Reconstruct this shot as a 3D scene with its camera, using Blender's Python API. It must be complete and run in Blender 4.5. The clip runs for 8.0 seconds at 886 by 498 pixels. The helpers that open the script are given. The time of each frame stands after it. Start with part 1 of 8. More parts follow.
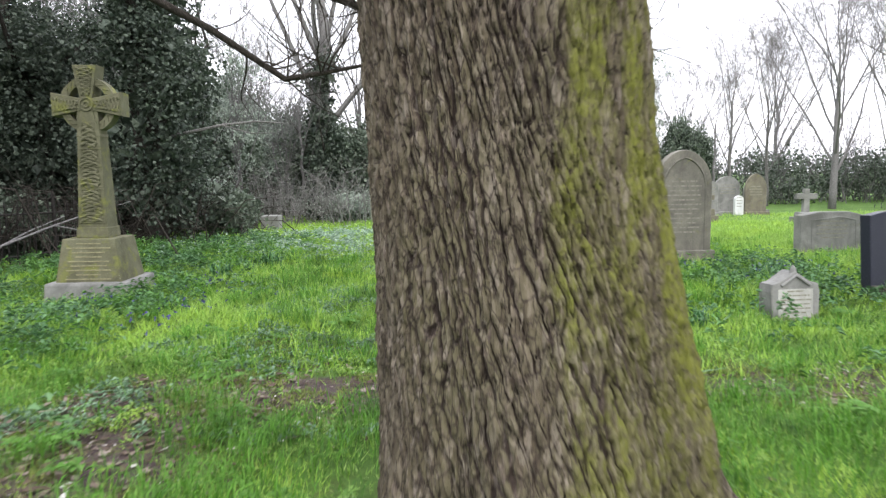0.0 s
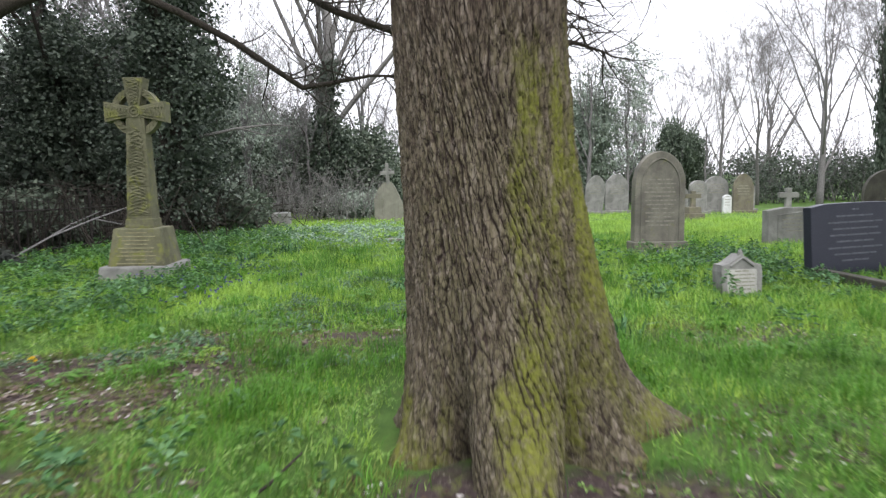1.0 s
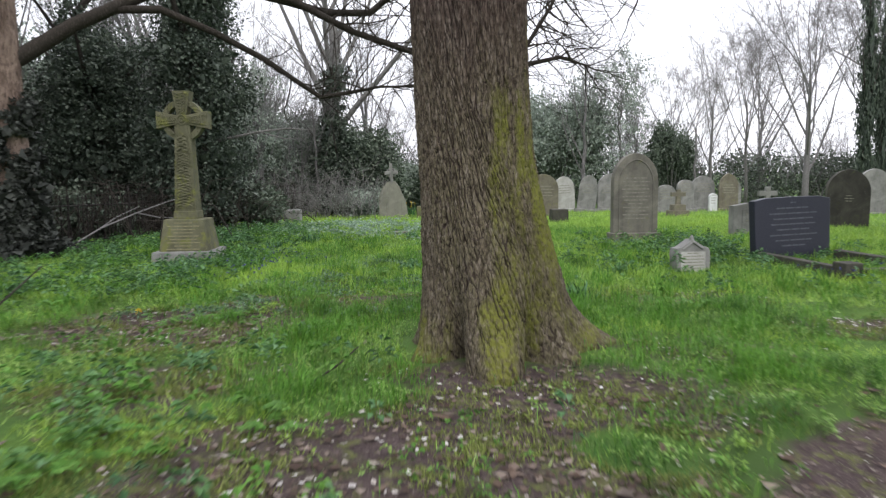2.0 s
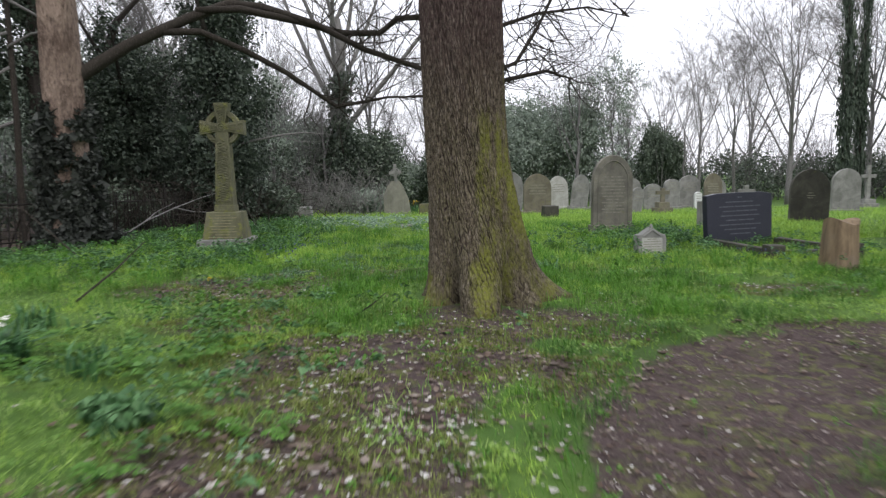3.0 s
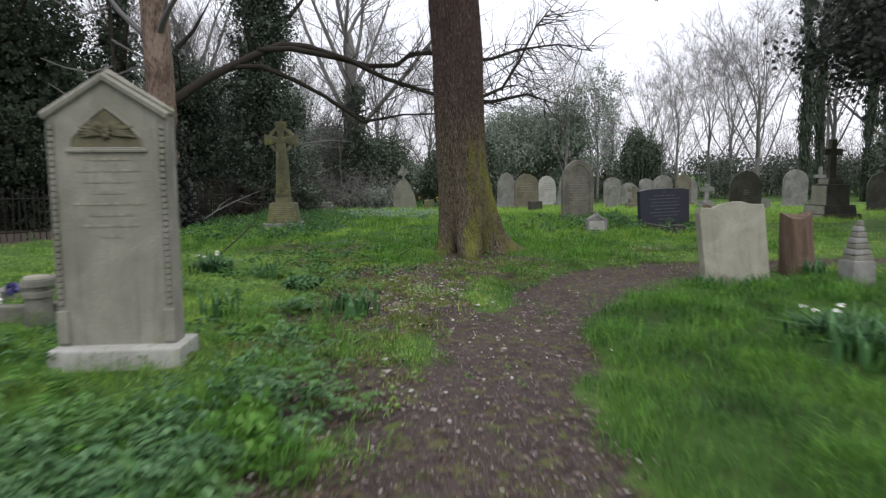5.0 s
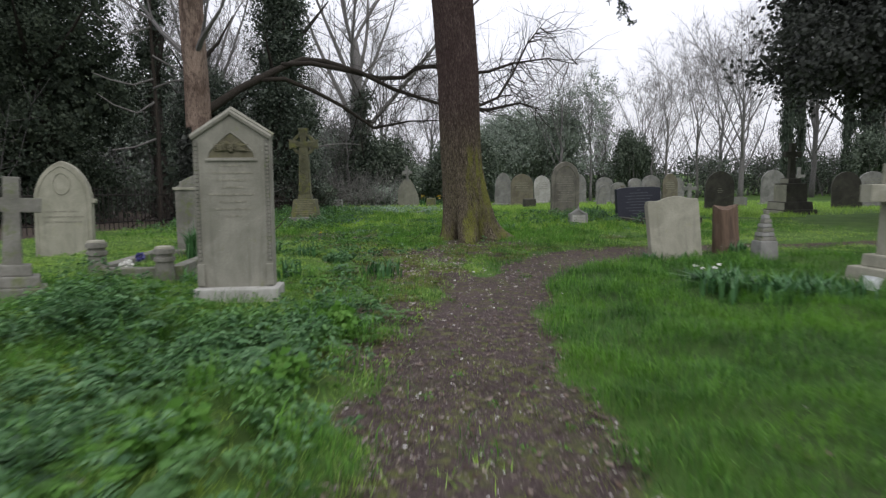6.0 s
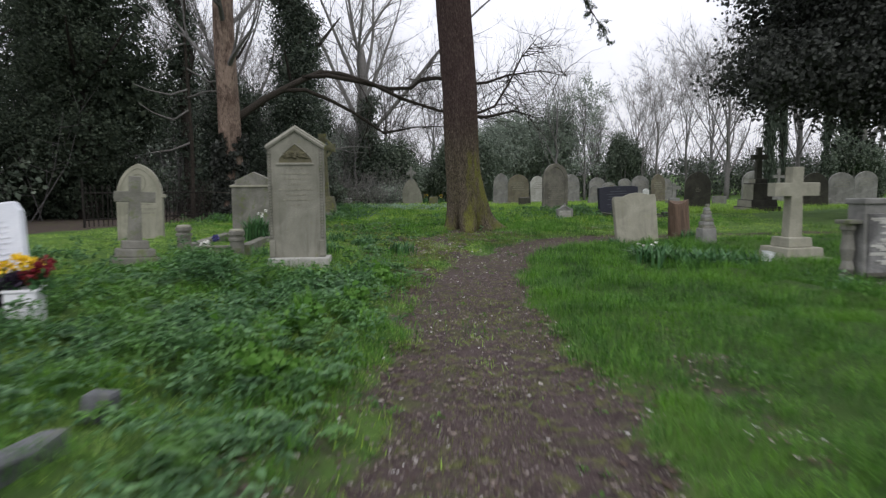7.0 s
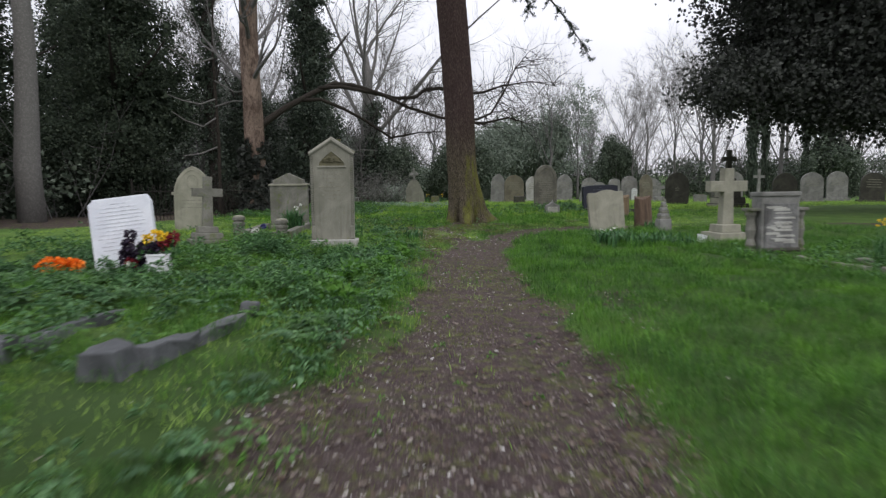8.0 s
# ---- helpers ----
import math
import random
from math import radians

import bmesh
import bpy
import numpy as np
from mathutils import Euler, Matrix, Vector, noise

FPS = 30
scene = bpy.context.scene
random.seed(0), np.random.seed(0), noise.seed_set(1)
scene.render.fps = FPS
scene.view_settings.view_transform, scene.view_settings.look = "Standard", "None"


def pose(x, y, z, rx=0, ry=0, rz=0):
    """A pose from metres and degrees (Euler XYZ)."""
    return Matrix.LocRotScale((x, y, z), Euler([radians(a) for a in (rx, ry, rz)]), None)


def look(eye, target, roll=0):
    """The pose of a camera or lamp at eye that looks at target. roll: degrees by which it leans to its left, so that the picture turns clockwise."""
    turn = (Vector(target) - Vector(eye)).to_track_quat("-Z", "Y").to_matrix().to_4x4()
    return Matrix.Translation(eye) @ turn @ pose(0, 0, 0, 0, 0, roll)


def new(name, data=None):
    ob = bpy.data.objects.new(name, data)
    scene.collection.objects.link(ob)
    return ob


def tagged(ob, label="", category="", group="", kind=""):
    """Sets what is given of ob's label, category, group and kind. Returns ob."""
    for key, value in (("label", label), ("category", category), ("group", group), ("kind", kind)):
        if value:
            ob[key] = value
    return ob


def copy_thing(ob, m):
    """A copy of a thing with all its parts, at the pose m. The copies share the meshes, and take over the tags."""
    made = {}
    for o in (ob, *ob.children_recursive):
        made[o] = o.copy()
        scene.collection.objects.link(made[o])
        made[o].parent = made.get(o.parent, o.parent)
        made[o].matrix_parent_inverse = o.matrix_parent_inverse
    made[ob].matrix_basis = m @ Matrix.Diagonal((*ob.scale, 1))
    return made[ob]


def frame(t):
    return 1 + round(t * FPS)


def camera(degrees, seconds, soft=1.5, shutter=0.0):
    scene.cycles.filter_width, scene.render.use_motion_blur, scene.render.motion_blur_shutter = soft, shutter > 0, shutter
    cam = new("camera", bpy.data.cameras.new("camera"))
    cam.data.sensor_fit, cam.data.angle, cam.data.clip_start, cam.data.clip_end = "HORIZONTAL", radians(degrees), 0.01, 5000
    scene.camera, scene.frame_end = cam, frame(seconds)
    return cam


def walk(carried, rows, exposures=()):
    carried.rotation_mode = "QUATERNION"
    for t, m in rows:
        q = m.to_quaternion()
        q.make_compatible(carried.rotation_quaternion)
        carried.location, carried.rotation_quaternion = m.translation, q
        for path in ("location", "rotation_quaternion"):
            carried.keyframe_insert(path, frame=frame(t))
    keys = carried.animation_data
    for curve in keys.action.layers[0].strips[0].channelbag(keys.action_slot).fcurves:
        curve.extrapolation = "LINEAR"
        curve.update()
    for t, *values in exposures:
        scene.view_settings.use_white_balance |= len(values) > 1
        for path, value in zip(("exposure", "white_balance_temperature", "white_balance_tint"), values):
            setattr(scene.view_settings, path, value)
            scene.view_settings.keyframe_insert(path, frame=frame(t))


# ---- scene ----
cam = camera(66.5, 8.0, soft=1.3, shutter=0.7)
METRES, EYE = 11.92, 0.97
ROWS = [
    (0.0, 0.0, 0.0, 0.0, -0.06, -6.29, 0.54),
    (0.5, -0.0003, -0.0317, -0.0009, -0.04, -6.25, 0.53),
    (1.0, -0.0009, -0.0727, -0.0019, -0.05, -6.24, 0.52),
    (1.5, -0.002, -0.1185, -0.0026, -0.06, -6.23, 0.51),
    (3.0, -0.0031, -0.2819, -0.0042, -0.01, -6.22, 0.56),
    (3.5, -0.0039, -0.344, -0.0043, 0.01, -6.22, 0.54),
    (4.0, -0.0046, -0.4069, -0.0036, 0.02, -6.23, 0.52),
    (4.5, -0.0056, -0.4729, -0.0031, 0.02, -6.25, 0.51),
    (6.0, -0.0106, -0.6864, -0.0017, 0.03, -6.31, 0.49),
    (6.5, -0.013, -0.7613, -0.0018, 0.04, -6.29, 0.46),
    (7.0, -0.0161, -0.8381, -0.0015, 0.03, -6.28, 0.43),
    (7.5, -0.0195, -0.9172, -0.0017, 0.01, -6.24, 0.49),
    (8.0, -0.0201, -0.9997, -0.0021, 0.0, -6.21, 0.53),
]
EXPOSURES = [(0.0, 1.10), (0.5, 0.98), (1.5, 0.62), (3.0, 0.24), (4.5, 0.02), (6.0, -0.23), (7.0, -0.29), (8.0, -0.33)]
walk(cam, [(t, pose(METRES * x, METRES * y, EYE + METRES * z, 90 + pitch, roll, yaw))
           for t, x, y, z, yaw, pitch, roll in ROWS], EXPOSURES)

# ---- sky and sun: a bright overcast afternoon, the veiled sun high behind the camera ----
SUN_AZ, SUN_EL = radians(165), radians(52)
world = bpy.data.worlds.new("overcast_sky")
scene.world = world
world.use_nodes = True
wt = world.node_tree
wt.nodes.clear()
w_out = wt.nodes.new("ShaderNodeOutputWorld")
w_bg = wt.nodes.new("ShaderNodeBackground")
w_sky = wt.nodes.new("ShaderNodeTexSky")
w_sky.sky_type, w_sky.sun_disc = "NISHITA", False
w_sky.sun_elevation, w_sky.sun_rotation = SUN_EL, SUN_AZ
w_sky.air_density, w_sky.dust_density, w_sky.ozone_density = 1.0, 4.0, 1.0
w_co = wt.nodes.new("ShaderNodeTexCoord")
w_map = wt.nodes.new("ShaderNodeMapping")
w_map.inputs["Scale"].default_value = (1.0, 1.0, 2.6)
w_noise = wt.nodes.new("ShaderNodeTexNoise")
w_noise.inputs["Scale"].default_value, w_noise.inputs["Detail"].default_value = 2.2, 5
w_ramp = wt.nodes.new("ShaderNodeValToRGB")
w_ramp.color_ramp.elements[0].position, w_ramp.color_ramp.elements[0].color = 0.32, (7.5, 7.5, 8.2, 1)
w_ramp.color_ramp.elements[1].position, w_ramp.color_ramp.elements[1].color = 0.72, (10.6, 10.6, 11.4, 1)
w_mix = wt.nodes.new("ShaderNodeMix")
w_mix.data_type = "RGBA"
w_mix.inputs["Factor"].default_value = 0.86
w_bg.inputs["Strength"].default_value = 0.128
wt.links.new(w_co.outputs["Generated"], w_map.inputs["Vector"])
wt.links.new(w_map.outputs["Vector"], w_noise.inputs["Vector"])
wt.links.new(w_noise.outputs["Fac"], w_ramp.inputs["Fac"])
wt.links.new(w_sky.outputs["Color"], w_mix.inputs["A"])
wt.links.new(w_ramp.outputs["Color"], w_mix.inputs["B"])
w_axes = wt.nodes.new("ShaderNodeSeparateXYZ")
w_dome = wt.nodes.new("ShaderNodeMapRange")
for key, value in (("From Min", 0.0), ("From Max", 1.0), ("To Min", 1.08), ("To Max", 1.80)):
    w_dome.inputs[key].default_value = value
w_lift = wt.nodes.new("ShaderNodeVectorMath")
w_lift.operation = "SCALE"
wt.links.new(w_co.outputs["Generated"], w_axes.inputs[0])
wt.links.new(w_axes.outputs["Z"], w_dome.inputs["Value"])
wt.links.new(w_mix.outputs["Result"], w_lift.inputs[0])
wt.links.new(w_dome.outputs["Result"], w_lift.inputs["Scale"])
wt.links.new(w_lift.outputs["Vector"], w_bg.inputs["Color"])
wt.links.new(w_bg.outputs["Background"], w_out.inputs["Surface"])
sun_data = bpy.data.lights.new("sun", "SUN")
sun_data.energy, sun_data.angle, sun_data.color = 0.70, radians(30), (1.0, 0.97, 0.94)
sun = new("sun", sun_data)
sun.matrix_world = look((40 * math.sin(SUN_AZ), 40 * math.cos(SUN_AZ), 40 * math.tan(SUN_EL)), (0, 0, 0))


# ---- materials ----
class Nodes:
    """A small builder for node materials."""

    def __init__(self, name, rough=0.85, specular=0.3, coords="Object"):
        self.m = bpy.data.materials.new(name)
        self.m.use_nodes = True
        self.t = self.m.node_tree
        self.b = self.t.nodes["Principled BSDF"]
        self.b.inputs["Roughness"].default_value = rough
        self.b.inputs["Specular IOR Level"].default_value = specular
        self.co = self.t.nodes.new("ShaderNodeTexCoord").outputs[coords]

    def link(self, a, b):
        self.t.links.new(a, b)

    def scaled(self, s):
        n = self.t.nodes.new("ShaderNodeMapping")
        n.inputs["Scale"].default_value = s
        self.link(self.co, n.inputs["Vector"])
        return n.outputs["Vector"]

    def noise(self, scale, detail=4, rough=0.6, warp=0.0, vec=None):
        n = self.t.nodes.new("ShaderNodeTexNoise")
        n.inputs["Scale"].default_value, n.inputs["Detail"].default_value = scale, detail
        n.inputs["Roughness"].default_value, n.inputs["Distortion"].default_value = rough, warp
        self.link(vec or self.co, n.inputs["Vector"])
        return n.outputs["Fac"]

    def cells(self, scale, feature="F1", vec=None, out="Distance"):
        n = self.t.nodes.new("ShaderNodeTexVoronoi")
        n.feature = feature
        n.inputs["Scale"].default_value = scale
        self.link(vec or self.co, n.inputs["Vector"])
        return n.outputs[out]

    def ramp(self, fac, *stops):
        n = self.t.nodes.new("ShaderNodeValToRGB")
        els = n.color_ramp.elements
        while len(els) < len(stops):
            els.new(0.5)
        for e, (p, c) in zip(els, stops):
            e.position, e.color = p, (*c, 1) if len(c) == 3 else c
        self.link(fac, n.inputs["Fac"])
        return n.outputs["Color"]

    def step(self, fac, lo, hi, a=0.0, b=1.0):
        n = self.t.nodes.new("ShaderNodeMapRange")
        n.interpolation_type = "SMOOTHSTEP"
        for k, v in (("From Min", lo), ("From Max", hi), ("To Min", a), ("To Max", b)):
            n.inputs[k].default_value = v
        self.link(fac, n.inputs["Value"])
        return n.outputs["Result"]

    def calc(self, op, a, b):
        n = self.t.nodes.new("ShaderNodeMath")
        n.operation = op
        n.use_clamp = op in ("ADD", "SUBTRACT")
        for i, v in enumerate((a, b)):
            if isinstance(v, (int, float)):
                n.inputs[i].default_value = v
            else:
                self.link(v, n.inputs[i])
        return n.outputs[0]

    def mix(self, fac, a, b, blend="MIX"):
        n = self.t.nodes.new("ShaderNodeMix")
        n.data_type, n.blend_type = "RGBA", blend
        for k, v in (("Factor", fac), ("A", a), ("B", b)):
            if isinstance(v, (int, float)):
                n.inputs[k].default_value = v
            elif isinstance(v, tuple):
                n.inputs[k].default_value = (*v, 1)
            else:
                self.link(v, n.inputs[k])
        return n.outputs["Result"]

    def attribute(self, name):
        n = self.t.nodes.new("ShaderNodeAttribute")
        n.attribute_name = name
        return n.outputs["Fac"]

    def island(self):
        return self.t.nodes.new("ShaderNodeNewGeometry").outputs["Random Per Island"]

    def place_axis(self, axis):
        s = self.t.nodes.new("ShaderNodeSeparateXYZ")
        self.link(self.co, s.inputs[0])
        return s.outputs[axis]

    def bump(self, height, strength=0.4, distance=0.01):
        n = self.t.nodes.new("ShaderNodeBump")
        n.inputs["Strength"].default_value, n.inputs["Distance"].default_value = strength, distance
        self.link(height, n.inputs["Height"])
        self.link(n.outputs["Normal"], self.b.inputs["Normal"])

    def done(self, colour):
        if isinstance(colour, tuple):
            self.b.inputs["Base Color"].default_value = (*colour, 1)
        else:
            self.link(colour, self.b.inputs["Base Color"])
        return self.m


def stone_material(name, pale, dark, lichen=(0.20, 0.20, 0.06), growth=0.5, grain=60.0, rough=0.88, streak=0.3):
    """Weathered stone: blotches, run marks from rain, grain, and lichen in patches."""
    n = Nodes(name, rough)
    c = n.mix(n.step(n.noise(3.2, 6, 0.65, 0.6), 0.32, 0.68), pale, dark)
    run = n.noise(1.0, 5, 0.6, 0.3, n.scaled((14.0, 14.0, 1.6)))
    c = n.mix(n.step(run, 0.48, 0.75, 0.0, streak), c, tuple(v * 0.55 for v in dark))
    lich = n.step(n.noise(7.5, 7, 0.72, 0.4), 0.66 - 0.22 * growth, 0.80 - 0.22 * growth, 0.0, 0.8)
    c = n.mix(lich, c, lichen)
    spots = n.step(n.cells(34.0), 0.05, 0.16, 0.45, 0.0)
    c = n.mix(n.calc("MULTIPLY", spots, n.step(n.noise(5.0, 3), 0.5, 0.62)), c, (0.55, 0.55, 0.48))
    g = n.noise(grain, 6, 0.7)
    c = n.mix(n.step(g, 0.3, 0.7, 0.0, 0.35), c, tuple(v * 0.7 for v in dark))
    n.bump(n.calc("ADD", n.calc("MULTIPLY", g, 0.5), n.calc("MULTIPLY", n.noise(9.0, 5), 0.5)), 0.5, 0.012)
    return n.done(c)


STONE_CROSS = stone_material("mossy_sandstone", (0.158, 0.155, 0.096), (0.076, 0.076, 0.044), (0.17, 0.18, 0.045), 0.75)
STONE_PALE = stone_material("pale_limestone", (0.262, 0.258, 0.215), (0.172, 0.171, 0.138), (0.18, 0.19, 0.11), 0.35, 70, streak=0.4)
STONE_SLAB = stone_material("bleached_limestone", (0.325, 0.318, 0.255), (0.215, 0.212, 0.165), (0.25, 0.255, 0.16), 0.45)
STONE_BROWN = stone_material("brown_sandstone", (0.185, 0.17, 0.125), (0.11, 0.10, 0.075), (0.15, 0.15, 0.055), 0.55)
STONE_GREY = stone_material("grey_weathered_stone", (0.265, 0.265, 0.25), (0.140, 0.140, 0.130), (0.15, 0.16, 0.09), 0.38)
STONE_WHITE = stone_material("white_marble", (0.66, 0.67, 0.67), (0.46, 0.47, 0.46), (0.36, 0.38, 0.30), 0.12, 90, 0.6, 0.15)
STONE_NEW = stone_material("clean_white_marble", (0.74, 0.77, 0.82), (0.62, 0.65, 0.71), (0.55, 0.56, 0.55), 0.0, 90, 0.45, 0.06)
STONE_DARK = stone_material("dark_weathered_stone", (0.075, 0.072, 0.058), (0.035, 0.034, 0.028), (0.085, 0.09, 0.035), 0.45)
STONE_STAINED = stone_material("stained_flaking_stone", (0.26, 0.26, 0.255), (0.075, 0.075, 0.074), (0.10, 0.10, 0.085), 0.5, 50, streak=0.6)
STONE_SMALL = stone_material("lichened_pale_panel", (0.44, 0.44, 0.41), (0.30, 0.30, 0.27), (0.20, 0.20, 0.15), 0.4, 60)
STONE_ARCH = stone_material("grey_brown_sandstone", (0.215, 0.205, 0.170), (0.110, 0.106, 0.090), (0.17, 0.17, 0.075), 0.45)
STONE_DULL = stone_material("dull_grey_broken_stone", (0.142, 0.148, 0.156), (0.070, 0.074, 0.078), (0.12, 0.135, 0.08), 0.35, 60)
STONE_OLIVE = stone_material("olive_mossy_carving", (0.150, 0.142, 0.096), (0.088, 0.082, 0.050), (0.115, 0.110, 0.050), 0.7)
STONE_KERB = stone_material("mossy_kerb_stone", (0.22, 0.215, 0.19), (0.11, 0.11, 0.09), (0.11, 0.14, 0.04), 0.7, 80)


def granite_material():
    n = Nodes("polished_black_granite", 0.3, 0.25)
    c = n.mix(n.step(n.noise(160.0, 2, 0.5), 0.55, 0.75), (0.024, 0.026, 0.038), (0.060, 0.064, 0.084))
    c = n.mix(n.step(n.noise(4.0, 5, 0.7), 0.55, 0.8, 0.0, 0.25), c, (0.07, 0.075, 0.075))
    n.link(n.step(n.noise(6.0, 5, 0.7), 0.3, 0.8, 0.28, 0.55), n.b.inputs["Roughness"])
    return n.done(c)


def plain_material(name, colour, rough=0.6, metal=0.0, spread=0.25, scale=25.0):
    n = Nodes(name, rough)
    n.b.inputs["Metallic"].default_value = metal
    f = n.noise(scale, 5, 0.65)
    c = n.mix(n.step(f, 0.3, 0.7), tuple(v * (1 - spread) for v in colour), tuple(min(1, v * (1 + spread)) for v in colour))
    n.bump(f, 0.25, 0.004)
    return n.done(c)


GRANITE = granite_material()
LETTER_GOLD = plain_material("faded_gilt_letters", (0.205, 0.192, 0.110), 0.8)
LETTER_WORN = plain_material("worn_cut_letters", (0.20, 0.195, 0.155), 0.9)
LETTER_LICHEN = plain_material("lichen_filled_letters", (0.195, 0.188, 0.158), 0.9)
LETTER_GREY = plain_material("grey_cut_letters", (0.53, 0.55, 0.60), 0.7)
LETTER_PALE = plain_material("dull_silver_letters", (0.075, 0.078, 0.095), 0.7)
IRON = plain_material("rusted_black_iron", (0.022, 0.019, 0.017), 0.75, 0.3, 0.5, 40)
ENAMEL = plain_material("white_glazed_pot", (0.72, 0.73, 0.76), 0.3, 0.0, 0.08)


def foliage_material(name, a, b, c, rough=0.55, through_light=0.25, drift=None):
    """Leaves: the shade differs from leaf to leaf and from clump to clump, and some light passes."""
    n = Nodes(name, rough, 0.22)
    col = n.ramp(n.island(), (0.0, a), (0.55, b), (1.0, c))
    col = n.mix(n.step(n.noise(2.6, 5, 0.65), 0.48, 0.66, 0.0, 0.70), col, tuple(v * 0.5 for v in a))
    if drift:
        col = n.mix(n.step(n.noise(1.5, 5, 0.65, 0.5), 0.46, 0.66, 0.0, 0.8), col, drift)
    tr = n.t.nodes.new("ShaderNodeBsdfTranslucent")
    n.link(col, tr.inputs["Color"])
    ms = n.t.nodes.new("ShaderNodeMixShader")
    ms.inputs["Fac"].default_value = through_light
    n.link(n.b.outputs["BSDF"], ms.inputs[1])
    n.link(tr.outputs["BSDF"], ms.inputs[2])
    n.link(ms.outputs["Shader"], n.t.nodes["Material Output"].inputs["Surface"])
    return n.done(col)


GRASS = foliage_material("spring_grass", (0.135, 0.262, 0.044), (0.250, 0.415, 0.078), (0.39, 0.52, 0.18), 0.5, 0.38, (0.35, 0.51, 0.070))
MOSS = foliage_material("yellow_green_moss", (0.090, 0.120, 0.028), (0.160, 0.200, 0.048), (0.24, 0.275, 0.090), 0.8, 0.2)
GRASS_LUSH = foliage_material("lush_long_grass", (0.020, 0.074, 0.010), (0.050, 0.148, 0.018), (0.118, 0.262, 0.042), 0.5, 0.32, (0.105, 0.255, 0.017))
GRASS_FAR = foliage_material("pale_far_grass", (0.13, 0.27, 0.042), (0.24, 0.41, 0.066), (0.36, 0.51, 0.13), 0.6, 0.36, (0.34, 0.51, 0.075))
WEED = foliage_material("leafy_weeds", (0.038, 0.100, 0.038), (0.078, 0.175, 0.066), (0.150, 0.270, 0.125), 0.5, 0.28, (0.11, 0.235, 0.048))
SPRIG = foliage_material("fresh_lawn_sprigs", (0.100, 0.215, 0.046), (0.19, 0.330, 0.076), (0.29, 0.42, 0.145), 0.6, 0.34, (0.26, 0.40, 0.062))
TUFT = foliage_material("bright_tuft_grass", (0.050, 0.150, 0.016), (0.098, 0.250, 0.028), (0.165, 0.340, 0.055), 0.5, 0.36)
PALE_WEED = foliage_material("pale_grey_green_weeds", (0.15, 0.25, 0.16), (0.27, 0.38, 0.28), (0.42, 0.50, 0.43), 0.6, 0.3)
CREEPER = foliage_material("blue_green_creeper", (0.078, 0.150, 0.078), (0.140, 0.240, 0.132), (0.25, 0.36, 0.25), 0.5, 0.28)
WEED_LIGHT = foliage_material("fresh_green_weeds", (0.055, 0.150, 0.020), (0.088, 0.210, 0.031), (0.125, 0.255, 0.052), 0.62, 0.25)
STRAP = foliage_material("blue_green_strap_leaves", (0.030, 0.085, 0.032), (0.055, 0.140, 0.048), (0.095, 0.205, 0.075), 0.4, 0.2)
IVY = foliage_material("dark_ivy_leaves", (0.040, 0.056, 0.042), (0.064, 0.086, 0.062), (0.115, 0.142, 0.104), 0.45, 0.2)
HOLLY = foliage_material("evergreen_leaves", (0.060, 0.082, 0.059), (0.098, 0.128, 0.090), (0.170, 0.204, 0.152), 0.45, 0.2)
CONIFER = foliage_material("dense_dark_conifer_sprays", (0.038, 0.054, 0.038), (0.058, 0.080, 0.052), (0.085, 0.108, 0.070), 0.7, 0.28)
LAUREL = foliage_material("grey_green_leaves", (0.190, 0.235, 0.190), (0.270, 0.325, 0.265), (0.38, 0.43, 0.36), 0.6, 0.3)
YEW = foliage_material("dark_evergreen_oak_leaves", (0.024, 0.028, 0.024), (0.040, 0.046, 0.038), (0.070, 0.077, 0.066), 0.6, 0.14)
NEEDLES = foliage_material("conifer_needles", (0.020, 0.036, 0.020), (0.032, 0.055, 0.030), (0.055, 0.080, 0.045), 0.55, 0.1)
LITTER = foliage_material("fallen_leaves", (0.046, 0.030, 0.023), (0.105, 0.072, 0.053), (0.24, 0.200, 0.170), 0.8, 0.1)
CHIPS = foliage_material("pale_petals_and_chips", (0.24, 0.21, 0.17), (0.46, 0.43, 0.40), (0.66, 0.66, 0.64), 0.7, 0.2)
GRIT = foliage_material("path_grit", (0.066, 0.050, 0.046), (0.125, 0.101, 0.094), (0.28, 0.245, 0.23), 0.85, 0.05)
BLUE_FLOWER = foliage_material("blue_flowers", (0.035, 0.035, 0.12), (0.06, 0.06, 0.20), (0.14, 0.14, 0.32), 0.6, 0.2)
YELLOW_FLOWER = plain_material("yellow_petals", (0.75, 0.52, 0.03), 0.6, 0, 0.2, 60)
ORANGE_FLOWER = plain_material("orange_petals", (0.80, 0.20, 0.015), 0.6, 0, 0.25, 60)
WHITE_FLOWER = plain_material("white_petals", (0.78, 0.78, 0.74), 0.6, 0, 0.08, 60)
RED_FLOWER = plain_material("dark_red_petals", (0.16, 0.012, 0.02), 0.6, 0, 0.3, 60)
PURPLE_FLOWER = plain_material("near_black_purple_petals", (0.022, 0.014, 0.03), 0.6, 0, 0.3, 60)


